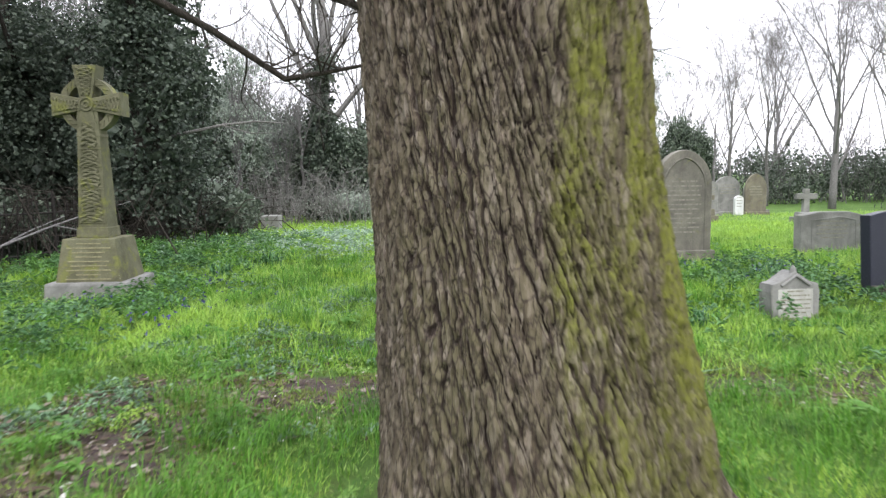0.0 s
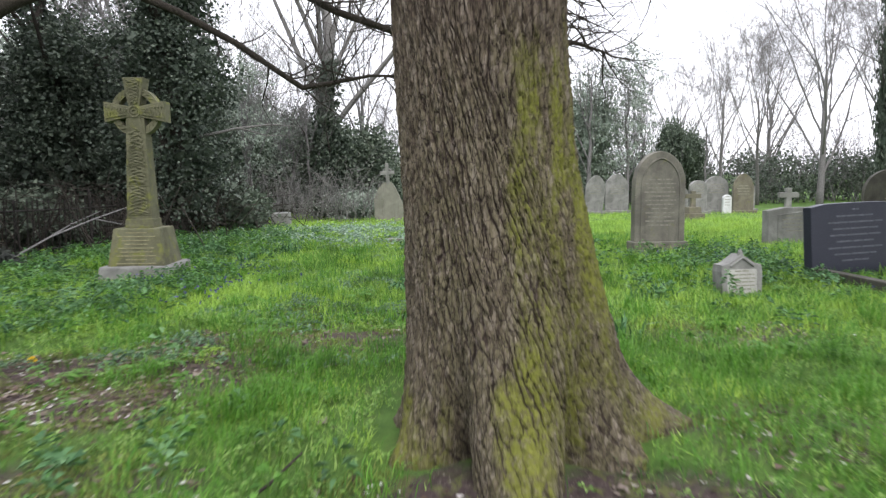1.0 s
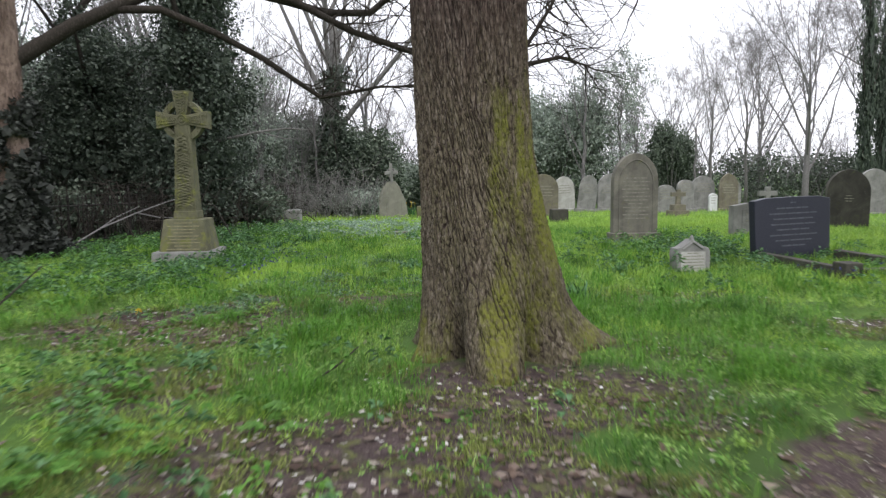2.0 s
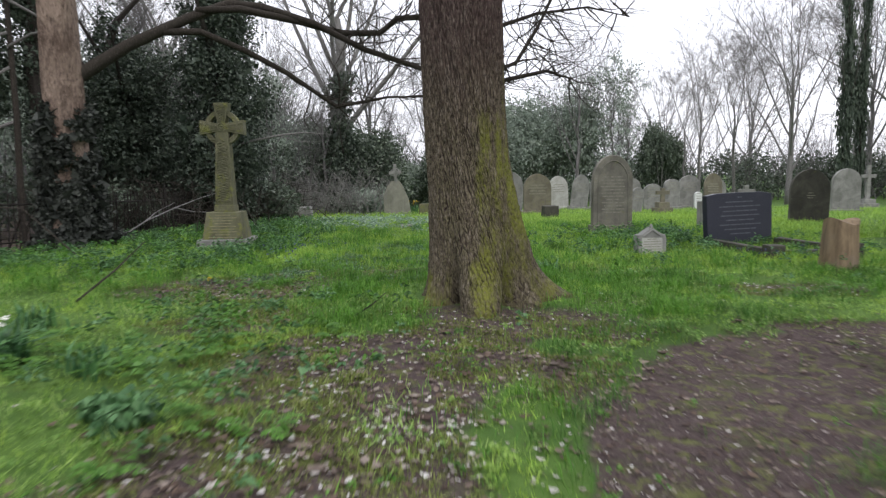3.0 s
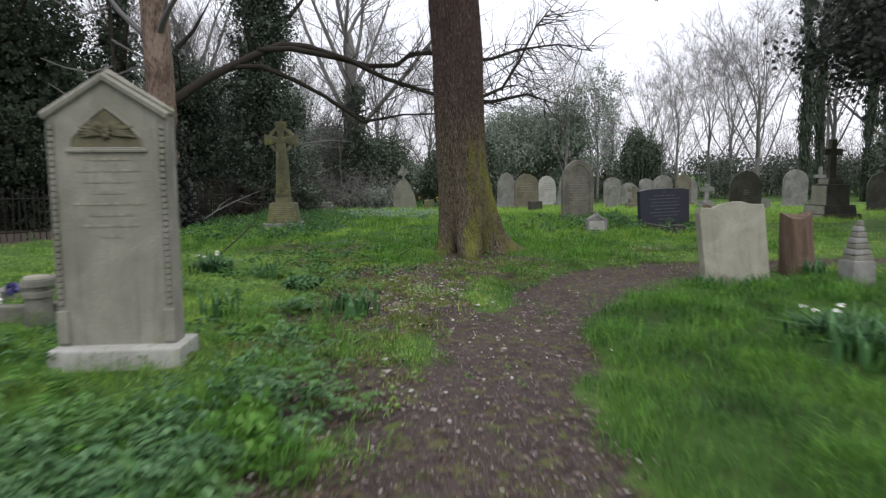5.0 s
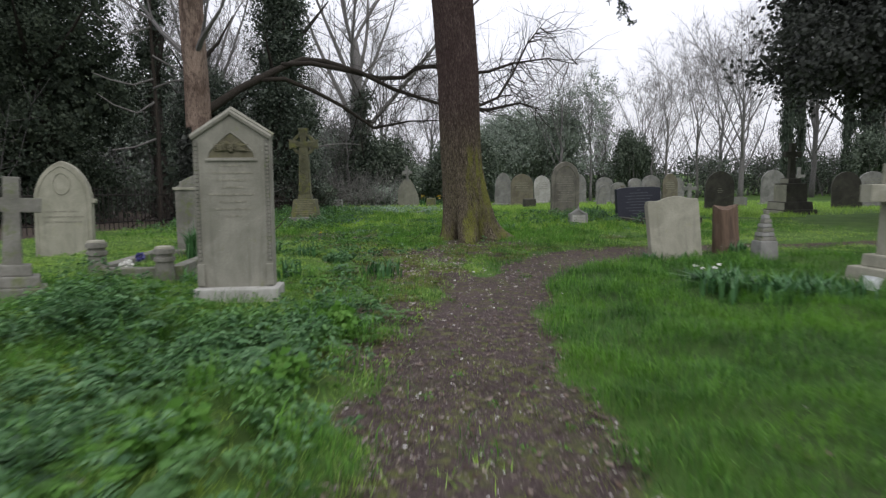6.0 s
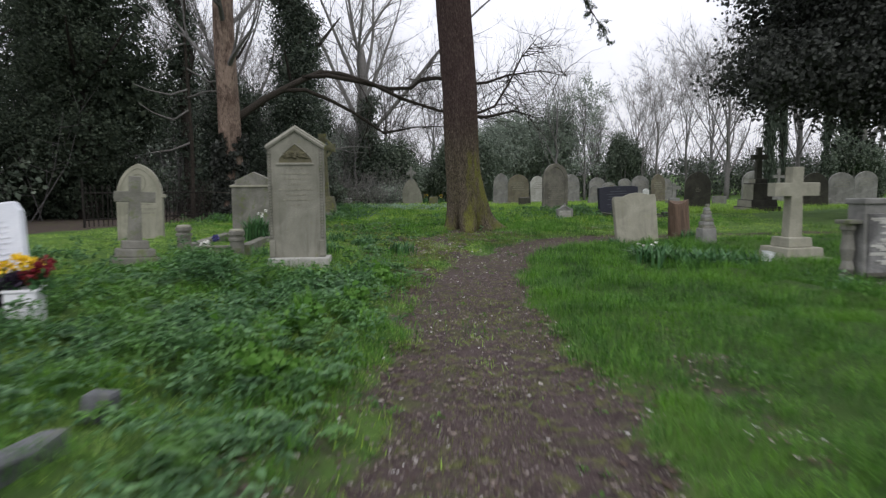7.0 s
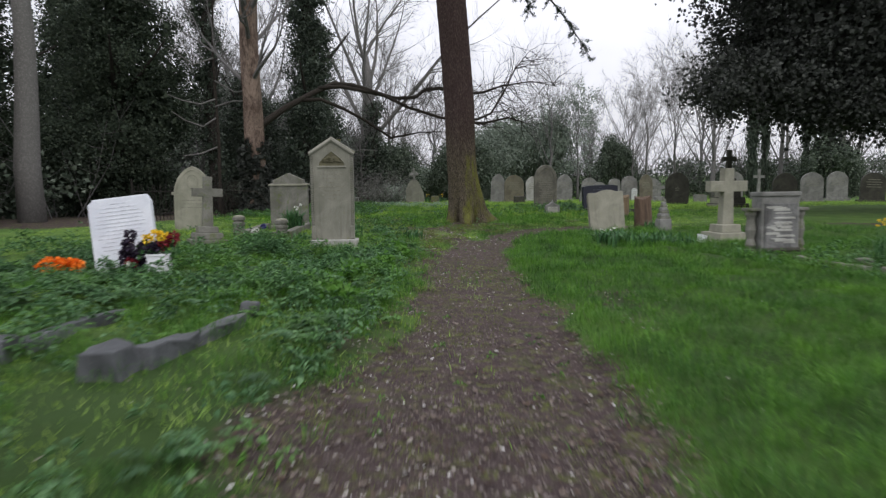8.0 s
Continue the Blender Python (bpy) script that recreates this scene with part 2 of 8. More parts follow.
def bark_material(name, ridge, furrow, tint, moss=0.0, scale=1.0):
    """Furrowed bark; 'relief' on the mesh tells ridge from furrow, and darkens the furrows. 'moss' says where moss
    grows.
    """
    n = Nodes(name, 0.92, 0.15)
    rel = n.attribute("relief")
    tall = n.scaled((1.0, 1.0, 0.28))
    c = n.mix(n.step(n.noise(9.0 * scale, 5, 0.65, 0.5, tall), 0.3, 0.7), ridge, tint)
    if not moss:
        c = n.mix(n.step(n.noise(5.0 * scale, 6, 0.7, 0.8, n.scaled((1.0, 1.0, 0.6))), 0.50, 0.62, 0.0, 0.6), c, tuple(v * 1.35 for v in ridge))
        c = n.mix(n.step(n.noise(3.1 * scale, 6, 0.7, 0.8, n.scaled((1.0, 1.0, 0.5))), 0.54, 0.64, 0.0, 0.75), c, tuple(v * 0.7 for v in tint))
    if moss:
        plate = n.attribute("plate")
        c = n.mix(n.step(plate, 0.50, 0.85, 0.0, 0.75), c, (0.168, 0.143, 0.112))
        c = n.mix(n.step(plate, 0.42, 0.15, 0.0, 0.6), c, (0.105, 0.080, 0.060))
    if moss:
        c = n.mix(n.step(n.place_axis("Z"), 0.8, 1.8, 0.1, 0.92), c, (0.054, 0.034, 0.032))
    if moss:
        algae = n.calc("MULTIPLY", n.step(n.noise(2.4, 5, 0.65, 0.6, tall), 0.30, 0.62, 0.38, 0.85), n.step(n.place_axis("Z"), 0.9, 2.1, 1.0, 0.0))
        c = n.mix(algae, c, (0.112, 0.104, 0.056))
    # Furrows get a deeper brown, with the shade of their depth painted in.
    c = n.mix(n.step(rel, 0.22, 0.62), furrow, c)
    if moss:
        scale_of = n.cells(95.0, "F1", n.scaled((1.0, 1.0, 0.26)), "Color")
        c = n.mix(n.step(scale_of, 0.55, 0.95, 0.0, 0.6), c, (0.222, 0.192, 0.158))
        c = n.mix(n.step(scale_of, 0.42, 0.12, 0.0, 0.55), c, (0.050, 0.036, 0.028))
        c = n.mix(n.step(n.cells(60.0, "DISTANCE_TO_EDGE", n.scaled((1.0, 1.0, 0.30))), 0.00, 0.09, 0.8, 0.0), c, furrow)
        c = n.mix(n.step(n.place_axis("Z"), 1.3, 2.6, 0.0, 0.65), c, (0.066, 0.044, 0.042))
    fibre = n.noise(70.0 * scale, 5, 0.7, 0.3, tall)
    c = n.mix(n.step(fibre, 0.50, 0.66, 0.0, 0.55), c, n.mix(0.5, c, tuple(v * 1.9 for v in ridge)))
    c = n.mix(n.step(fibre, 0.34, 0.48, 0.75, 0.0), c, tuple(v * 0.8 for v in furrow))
    if moss:
        patch = n.calc("ADD", n.calc("MULTIPLY", n.noise(3.2, 5, 0.62, 0.5, tall), 0.6), n.calc("MULTIPLY", n.noise(15.0, 5, 0.7, 0.6, tall), 0.4))
        patch = n.step(patch, 0.34, 0.66, 0.0, 0.42)
        want = n.calc("ADD", patch, n.calc("MULTIPLY", n.attribute("moss"), 0.58))
        want = n.calc("ADD", want, n.step(plate, 0.2, 0.8, 0.0, 0.08))
        m = n.step(want, 0.50, 0.78, 0.0, moss)
        m = n.calc("MULTIPLY", m, n.step(rel, 0.15, 0.6, 0.2, 1.0))
        m = n.calc("MULTIPLY", m, n.step(n.noise(48.0, 4, 0.7), 0.34, 0.56, 0.25, 1.0))
        green = n.mix(n.noise(16.0, 4, 0.6), (0.080, 0.090, 0.017), (0.184, 0.194, 0.038))
        c = n.mix(m, c, green)
    flake = n.cells(75.0 * scale, "F1", n.scaled((1.0, 1.0, 0.45)))
    h = n.calc("ADD", n.calc("MULTIPLY", fibre, 0.5), n.calc("MULTIPLY", n.noise(24 * scale, 5, 0.65, 0.4, tall), 0.3))
    h = n.calc("ADD", h, n.calc("MULTIPLY", flake, 0.3))
    n.bump(h, 1.0, 0.020 / scale)
    return n.done(c)


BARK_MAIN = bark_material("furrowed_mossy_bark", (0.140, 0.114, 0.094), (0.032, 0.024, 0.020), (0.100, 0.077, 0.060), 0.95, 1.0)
BARK_RED = bark_material("reddish_smooth_bark", (0.240, 0.182, 0.146), (0.058, 0.041, 0.034), (0.098, 0.068, 0.054), 0.0, 0.5)
BARK_GREY = bark_material("grey_brown_bark", (0.235, 0.228, 0.225), (0.150, 0.144, 0.142), (0.190, 0.182, 0.175))
BARK_PALE = bark_material("pale_grey_bark", (0.31, 0.30, 0.285), (0.15, 0.145, 0.138), (0.22, 0.215, 0.20))
BARK_DARK = bark_material("dark_bark", (0.085, 0.076, 0.066), (0.040, 0.035, 0.031), (0.060, 0.054, 0.046))
BARK_LIMB = bark_material("dark_damp_bark", (0.085, 0.074, 0.060), (0.035, 0.030, 0.025), (0.058, 0.055, 0.042))


def cut_wood_material(name, a, b):
    n = Nodes(name, 0.85)
    tall = n.scaled((1.0, 1.0, 0.12))
    g = n.noise(26.0, 6, 0.7, 0.6, tall)
    c = n.mix(n.step(g, 0.3, 0.7), a, b)
    c = n.mix(n.step(n.noise(3.0, 4, 0.6), 0.45, 0.7, 0.0, 0.7), c, (0.16, 0.13, 0.10))
    n.bump(g, 0.6, 0.01)
    return n.done(c)


LOG = cut_wood_material("weathered_cut_log", (0.145, 0.098, 0.066), (0.066, 0.045, 0.033))
LOG_PALE = cut_wood_material("pale_cut_log", (0.22, 0.165, 0.10), (0.095, 0.066, 0.042))


def ground_material():
    """Turf, trodden soil and leaf mould; 'soil' on the mesh says where the path and the bare patches lie."""
    n = Nodes("turf_and_soil", 0.95, 0.15)
    soil = n.attribute("soil")
    ragged = n.calc("MULTIPLY", n.noise(4.0, 8, 0.75, 0.8), 1.1)
    edge = n.calc("SUBTRACT", n.calc("ADD", n.calc("MULTIPLY", soil, 0.5), n.calc("MULTIPLY", ragged, 0.5)), 0.275)
    edge = n.calc("MULTIPLY", edge, 2.0)
    m = n.step(edge, 0.26, 0.62)
    fine = n.noise(55.0, 6, 0.75)
    turf = n.mix(n.step(n.noise(1.6, 6, 0.65, 0.4), 0.35, 0.68), (0.062, 0.124, 0.026), (0.108, 0.190, 0.040))
    turf = n.mix(n.step(fine, 0.35, 0.7, 0.0, 0.5), turf, (0.034, 0.066, 0.016))
    turf = n.mix(n.step(n.noise(5.0, 5, 0.7), 0.55, 0.72, 0.0, 0.55), turf, (0.085, 0.075, 0.035))
    earth = n.mix(n.step(n.noise(6.0, 6, 0.7, 0.4), 0.35, 0.68), (0.068, 0.049, 0.048), (0.034, 0.024, 0.024))
    earth = n.mix(n.step(fine, 0.42, 0.68, 0.0, 0.6), earth, (0.122, 0.098, 0.089))
    crumb = n.step(n.cells(85.0), 0.10, 0.30, 0.6, 0.0)
    earth = n.mix(n.calc("MULTIPLY", crumb, n.step(n.noise(30.0, 3), 0.45, 0.62)), earth, (0.30, 0.265, 0.24))
    earth = n.mix(n.calc("MULTIPLY", n.step(n.cells(38.0), 0.06, 0.20, 0.8, 0.0), n.step(n.noise(11.0, 3), 0.50, 0.60)), earth, (0.34, 0.31, 0.28))
    earth = n.mix(n.step(n.noise(2.3, 5, 0.7, 0.6), 0.54, 0.68, 0.0, 0.55), earth, (0.070, 0.090, 0.026))
    earth = n.mix(n.step(n.noise(12.0, 5, 0.7, 0.5), 0.52, 0.62, 0.0, 0.55), earth, (0.130, 0.155, 0.040))
    n.bump(n.calc("ADD", n.calc("MULTIPLY", fine, 0.6), n.calc("MULTIPLY", n.noise(14.0, 5), 0.4)), 0.8, 0.03)
    # Litter-dark turf under weeds, with the shade between stalks painted in.
    turf = n.mix(n.attribute("plant_shade"), turf, (0.032, 0.060, 0.018))
    return n.done(n.mix(m, turf, earth))


GROUND = ground_material()


# ---- shape helpers ----
class Geo:
    """Vertices and faces gathered for one mesh."""

    def __init__(self):
        self.v, self.f = [], []

    def tube(self, pts, radii, sides=6, cap=True):
        pts = [Vector(p) for p in pts]
        base, last = len(self.v), len(pts) - 1
        side = None
        for i, p in enumerate(pts):
            ahead = (pts[min(i + 1, last)] - pts[max(i - 1, 0)]).normalized()
            if side is None:
                side = ahead.orthogonal().normalized()
            side = (side - ahead * side.dot(ahead)).normalized()
            up = ahead.cross(side)
            for k in range(sides):
                a = 2 * math.pi * k / sides
                self.v.append(tuple(p + (side * math.cos(a) + up * math.sin(a)) * radii[i]))
        for i in range(last):
            for k in range(sides):
                a, b = base + i * sides + k, base + i * sides + (k + 1) % sides
                self.f.append((a, b, b + sides, a + sides))
        if cap:
            self.f.append(tuple(base + k for k in reversed(range(sides))))
            self.f.append(tuple(base + last * sides + k for k in range(sides)))
        return self

    def leaf(self, p, along, width, bend=0.3):
        """A folded leaf of two quads' length, tapering to its tip."""
        p, along = Vector(p), Vector(along)
        across = along.orthogonal()
        across.rotate(Matrix.Rotation(random.uniform(0, 6.28), 3, along.normalized()))
        across = across.normalized() * width
        mid = p + along * 0.5 + Vector((0, 0, along.length * bend * 0.3))
        tip = p + along + Vector((0, 0, -along.length * bend * 0.4))
        n = len(self.v)
        self.v += [tuple(p), tuple(mid - across), tuple(mid + across), tuple(tip)]
        self.f += [(n, n + 2, n + 1), (n + 1, n + 2, n + 3)]

    def mesh(self, name):
        me = bpy.data.meshes.new(name)
        me.from_pydata(self.v, [], self.f)
        me.update()
        return me


def mesh_from_arrays(name, verts, quads=None, tris=None, smooth=False):
    """A mesh from numpy arrays of vertices and quads or triangles."""
    me = bpy.data.meshes.new(name)
    faces = np.asarray(quads if quads is not None else tris, dtype=np.int32)
    per = faces.shape[1]
    me.vertices.add(len(verts))
    me.vertices.foreach_set("co", np.asarray(verts, dtype=np.float32).ravel())
    me.loops.add(faces.size)
    me.loops.foreach_set("vertex_index", faces.ravel())
    me.polygons.add(len(faces))
    me.polygons.foreach_set("loop_start", np.arange(0, faces.size, per, dtype=np.int32))
    if smooth:
        me.polygons.foreach_set("use_smooth", np.ones(len(faces), dtype=bool))
    me.update()
    return me


def part(name, shape, material, parent=None, label="", smooth=False):
    """One mesh object from a bmesh, a Geo or a mesh, under a thing or a part of it."""
    if isinstance(shape, Geo):
        me = shape.mesh(name)
    elif isinstance(shape, bmesh.types.BMesh):
        me = bpy.data.meshes.new(name)
        shape.to_mesh(me)
        shape.free()
    else:
        me = shape
    if not me.materials:
        me.materials.append(material)
    if smooth:
        me.polygons.foreach_set("use_smooth", np.ones(len(me.polygons), dtype=bool))
    ob = new(name, me)
    if parent is not None:
        ob.parent = parent
    return tagged(ob, label)


def thing(name, label, category, m, group="", kind=""):
    """An Empty at a thing's base, to hold its parts."""
    ob = new(name)
    ob.empty_display_size = 0.2
    ob.matrix_world = m
    return tagged(ob, label, category, group, kind)


def block(size, at=(0, 0, 0), bevel=0.01, taper=1.0, bm=None, rough=0.0):
    """A bevelled block standing on 'at', narrowed towards its top by taper."""
    bm = bm if bm is not None else bmesh.new()
    made = bmesh.ops.create_cube(bm, size=1.0)["verts"]
    for v in made:
        k = taper if v.co.z > 0 else 1.0
        v.co = Vector((v.co.x * size[0] * k + at[0], v.co.y * size[1] * k + at[1], (v.co.z + 0.5) * size[2] + at[2]))
    if bevel:
        edges = {e for v in made for e in v.link_edges}
        bmesh.ops.bevel(bm, geom=list(edges), offset=bevel, segments=2, affect="EDGES", profile=0.6)
    if rough:
        bmesh.ops.subdivide_edges(bm, edges=bm.edges[:], cuts=2, use_grid_fill=True)
        for v in bm.verts:
            v.co += Vector(noise.noise_vector(v.co * 7.0 + Vector(at))) * rough
    return bm


def slab(outline, thick, bevel=0.012):
    """An upright slab from its outline in x and z, its back at y = thick; the edges are softly worn."""
    bm = bmesh.new()
    face = bm.faces.new([bm.verts.new((x, 0, z)) for x, z in outline])
    if face.normal.y > 0:
        face.normal_flip()
    out = bmesh.ops.extrude_face_region(bm, geom=[face])
    for v in out["geom"]:
        if isinstance(v, bmesh.types.BMVert):
            v.co.y += thick
    bmesh.ops.recalc_face_normals(bm, faces=bm.faces[:])
    rim = [e for e in bm.edges if all(abs(abs(f.normal.y) - 1) < 0.02 for f in e.link_faces[:1]) != all(abs(abs(f.normal.y) - 1) < 0.02 for f in e.link_faces[1:])]
    bmesh.ops.bevel(bm, geom=rim, offset=bevel, segments=2, affect="EDGES", profile=0.6)
    return bm


def lancet(w, h, shoulder, point=1.0, n=10):
    """The outline of a stone with a pointed arch; point 0 gives a round head."""
    pts = [(-w / 2, 0), (w / 2, 0)]
    rise = h - shoulder
    for i in range(n + 1):
        a = i / n * math.pi / 2
        x, z = math.cos(a), math.sin(a)
        z = (1 - point) * z + point * math.sqrt(max(0.0, 1 - ((x + 0.35) / 1.35) ** 2)) / math.sqrt(1 - (0.35 / 1.35) ** 2)
        pts.append((w / 2 * x, shoulder + rise * z))
    pts += [(-x, z) for x, z in reversed(pts[2:-1])]
    return pts


def bars(widths, top, line, height, y, seed=0, centre=0.0, proud=0.003, breaks=3):
    """Lines of writing that cannot be read, as plain bars standing just proud of a face."""
    rng = random.Random(seed)
    bm = bmesh.new()
    for i, w in enumerate(widths):
        x, end = centre - w / 2, centre + w / 2
        while x < end - 0.01:
            run = min(end - x, rng.uniform(0.6, 1.5) * max(w / breaks, 0.03))
            block((run, proud * 2, height), (x + run / 2, y, top - i * line), 0, bm=bm)
            x += run + height * 0.7
    return bm


def smooth01(a, lo, hi):
    t = np.clip((a - lo) / (hi - lo), 0, 1)
    return t * t * (3 - 2 * t)


def value_noise(x, y, seed=0):
    """Smooth noise between 0 and 1 on arrays."""
    def h(i, j):
        n = np.sin(i * 127.1 + j * 311.7 + seed * 74.7) * 43758.5453
        return n - np.floor(n)
    i, j = np.floor(x), np.floor(y)
    u, v = x - i, y - j
    u, v = u * u * (3 - 2 * u), v * v * (3 - 2 * v)
    return (h(i, j) * (1 - u) + h(i + 1, j) * u) * (1 - v) + (h(i, j + 1) * (1 - u) + h(i + 1, j + 1) * u) * v


def fractal(x, y, seed=0, octaves=4):
    total, amp, norm = 0.0, 1.0, 0.0
    for k in range(octaves):
        total = total + amp * value_noise(x * 2 ** k, y * 2 ** k, seed + k)
        norm, amp = norm + amp, amp * 0.5
    return total / norm


def cushions(x, y, size, seed=0):
    """Rounded tussocks side by side: 1 at a tussock's middle, 0 in the creases; and a number for each."""
    x, y = np.asarray(x, float) / size, np.asarray(y, float) / size
    i, j = np.floor(x), np.floor(y)
    best, own = np.full(np.shape(x), 9.0), np.zeros(np.shape(x))
    for di in (-1, 0, 1):
        for dj in (-1, 0, 1):
            a, b = np.sin((i + di) * 127.1 + (j + dj) * 311.7 + seed) * 43758.5453, np.sin((i + di) * 269.5 + (j + dj) * 183.3 + seed) * 24634.6345
            a, b = a - np.floor(a), b - np.floor(b)
            d = np.hypot(i + di + a - x, j + dj + b - y)
            own = np.where(d < best, (a * 5.3 + b * 2.9) % 1.0, own)
            best = np.minimum(best, d)
    return np.clip(1 - best ** 2 * 1.2, 0, 1), own


# ---- the lie of the land ----
TREE = (0.18, 1.40)
PATH = np.array([(-0.20, -16.0), (-0.10, -10.0), (-0.06, -8.7), (0.03, -7.4), (0.04, -5.6), (0.07, -3.8), (0.42, -2.2), (0.85, -1.2), (1.55, -0.15),
                 (2.45, 0.42), (3.6, 0.65), (6.0, 0.9), (9.0, 0.6)])
PATH_HALF = np.array([0.62, 0.60, 0.68, 0.57, 0.48, 0.44, 0.42, 0.52, 0.55, 0.45, 0.40, 0.35, 0.3])
BARE = [(-0.20, -0.1, 1.3, 1.2, 0.82), (0.35, 0.70, 1.15, 0.65, 0.9), (-0.50, -1.7, 1.0, 1.2, 0.86), (-1.7, 2.1, 1.2, 0.75, 0.92), (-0.8, 2.85, 1.2, 0.55, 0.74), (2.75, 2.05, 0.95, 0.42, 0.85), (-0.5, -4.0, 0.62, 1.5, 0.74), (-0.80, -9.4, 0.42, 0.9, 0.62),
        (-1.3, 0.9, 0.9, 0.6, 0.55), (1.7, 3.0, 1.0, 0.5, 0.50), (-0.6, 3.8, 0.9, 0.5, 0.45), (-0.8, -2.8, 0.6, 0.9, 0.50), (1.3, 1.5, 0.8, 0.5, 0.5), (-0.75, -7.5, 0.4, 1.4, 0.42), (1.1, -7.0, 0.35, 1.6, 0.42)]
GREEN = [(0.28, -1.05, 0.20, 0.75), (0.62, 0.25, 0.20, 0.22), (-0.55, 0.75, 0.5, 0.22), (0.0, -6.2, 0.16, 0.8), (-0.12, -8.6, 0.15, 0.9), (0.15, -4.2, 0.13, 0.7)]


def path_gap(x, y):
    """The distance to the path's middle, over its half width there."""
    best = np.full(np.shape(x), 99.0)
    for a, b, ha, hb in zip(PATH[:-1], PATH[1:], PATH_HALF[:-1], PATH_HALF[1:]):
        d = b - a
        t = np.clip(((x - a[0]) * d[0] + (y - a[1]) * d[1]) / (d @ d), 0, 1)
        gap = np.hypot(x - a[0] - t * d[0], y - a[1] - t * d[1]) / (ha + (hb - ha) * t)
        best = np.minimum(best, gap)
    return best + 1.05 * (fractal(np.asarray(x) * 2.0, np.asarray(y) * 2.0, 77, 4) - 0.5) * np.clip(best, 0, 1.5)


def wood_floor(x, y):
    """The brown litter-strewn ground under the trees beyond the railing."""
    line = np.interp(y, [-14, -1.0, 2.6, 6.3, 8.6, 14.0, 22.0], [-10.5, -8.2, -6.5, -5.1, -4.7, -4.6, -6.0])
    return smooth01(line - x, -0.3, 0.5)


def soil_at(x, y):
    s = 1.0 - smooth01(path_gap(x, y), 0.55, 1.35)
    for cx, cy, rx, ry, k in BARE:
        s = np.maximum(s, k * (1 - smooth01(np.hypot((x - cx) / rx, (y - cy) / ry), 0.35, 1.15)))
    for k, (cx, cy, rx, ry) in enumerate(GREEN):
        s = s - (0.75 if k < 3 else 0.26) * (1 - smooth01(np.hypot((x - cx) / rx, (y - cy) / ry), 0.4, 1.3))
    return np.clip(np.maximum(s, 0.95 * wood_floor(x, y)), 0, 1)


PADS = np.array([(-1.56, -8.5, 0.02), (-1.56, -7.9, 0.02), (-1.68, -9.0, 0.02), (-2.99, 5.75, -0.10), (-1.65, -3.40, 0.04), (-3.2, -5.75, 0.03), (2.5, -0.45, -0.09), (3.77, -2.4, -0.09), (-3.19, -3.4, 0.07), (-4.47, -0.55, 0.05), (2.72, 7.55, -0.08), (2.44, 4.55, -0.06), (3.56, -4.4, 0.0), (3.78, 5.2, -0.04)])


def lie(x, y):
    """The height of the ground."""
    x, y = np.asarray(x, float), np.asarray(y, float)
    z = -0.024 * (np.clip(y, 6.0, 24.0) - 6.0)
    z = z + 0.06 * np.exp(-((x - TREE[0]) ** 2 + (y - TREE[1] - 0.2) ** 2) / 1.3)
    z = z + 0.10 * (fractal(x * 0.35, y * 0.35, 3, 3) - 0.5)
    lumps = 0.05 * (fractal(x * 2.2, y * 2.2, 8, 3) - 0.5) * (1 + 2.0 * smooth01(x, 0.7, 1.5) * smooth01(-y, 0.0, 1.5) + 2.4 * smooth01(-x, 0.7, 1.4) * smooth01(-y, 1.5, 3.0))
    dome, own = cushions(x + 0.12 * np.sin(y * 5.1), y + 0.12 * np.sin(x * 4.3), 0.42, 5.0)
    lumps = lumps + 0.070 * (dome * (0.3 + 0.7 * own) - 0.35) * smooth01(-y, -1.0, 1.0) * smooth01(np.abs(x - 0.05), 0.55, 1.1)
    dome, own = cushions(x + 0.2 * np.sin(y * 2.7), y * 1.5 + 0.2 * np.sin(x * 3.1), 0.75, 11.0)
    lumps = lumps + 0.075 * (dome * (0.3 + 0.7 * own) - 0.35) * smooth01(y, 1.6, 3.0) * (1 - smooth01(y, 9.0, 14.0)) * (1 - smooth01(np.abs(x), 4.5, 6.5))
    worn = np.clip(1.0 - path_gap(x, y) / 1.5, 0, 1)
    z = z + lumps * (1 - 0.75 * np.clip(worn * 2, 0, 1)) - 0.05 * smooth01(worn, 0.0, 0.6)
    z = z + 0.10 * smooth01(-x, 1.2, 3.0) * smooth01(-y, -1.0, 1.0) * (1 - smooth01(-y, 7.0, 10.0))
    z = z - 0.10 * smooth01(-x, 4.0, 7.0) * smooth01(y, 3.0, 7.0)
    for px, py, pz in PADS:
        w = np.exp(-(((x - px) ** 2 + (y - py) ** 2) / 0.30) ** 2)
        z = z * (1 - w) + pz * w
    return z


def weedy(x, y):
    """Where leafy weeds crowd out the grass."""
    left = smooth01(-x, 0.40, 0.95) * smooth01(-y, 2.6, 4.2)
    upper = 0.48 * smooth01(-x, 1.6, 2.4) * smooth01(y, 2.4, 3.6) * (1 - smooth01(y, 8.0, 14.0))
    right = 0.6 * np.exp(-(((x - 2.9) / 1.2) ** 2 + ((y - 5.2) / 1.6) ** 2)) + 0.45 * np.exp(-(((x + 1.4) / 0.7) ** 2 + ((y - 0.2) / 1.2) ** 2))
    right = right + 0.5 * np.exp(-((x - 4.0) / 0.8) ** 2 - ((y + 5.6) / 0.8) ** 2)
    return np.clip(np.maximum(np.maximum(left, upper), right), 0, 1) * (0.25 + 0.75 * smooth01(fractal(x * 1.7, y * 1.7, 61, 3), 0.36, 0.58))


def trodden_edge(x, y):
    """The thin, worn margin of the weeds at the near end of the path."""
    return smooth01(-y, 8.2, 8.9) * smooth01(x, -2.7, -1.8)


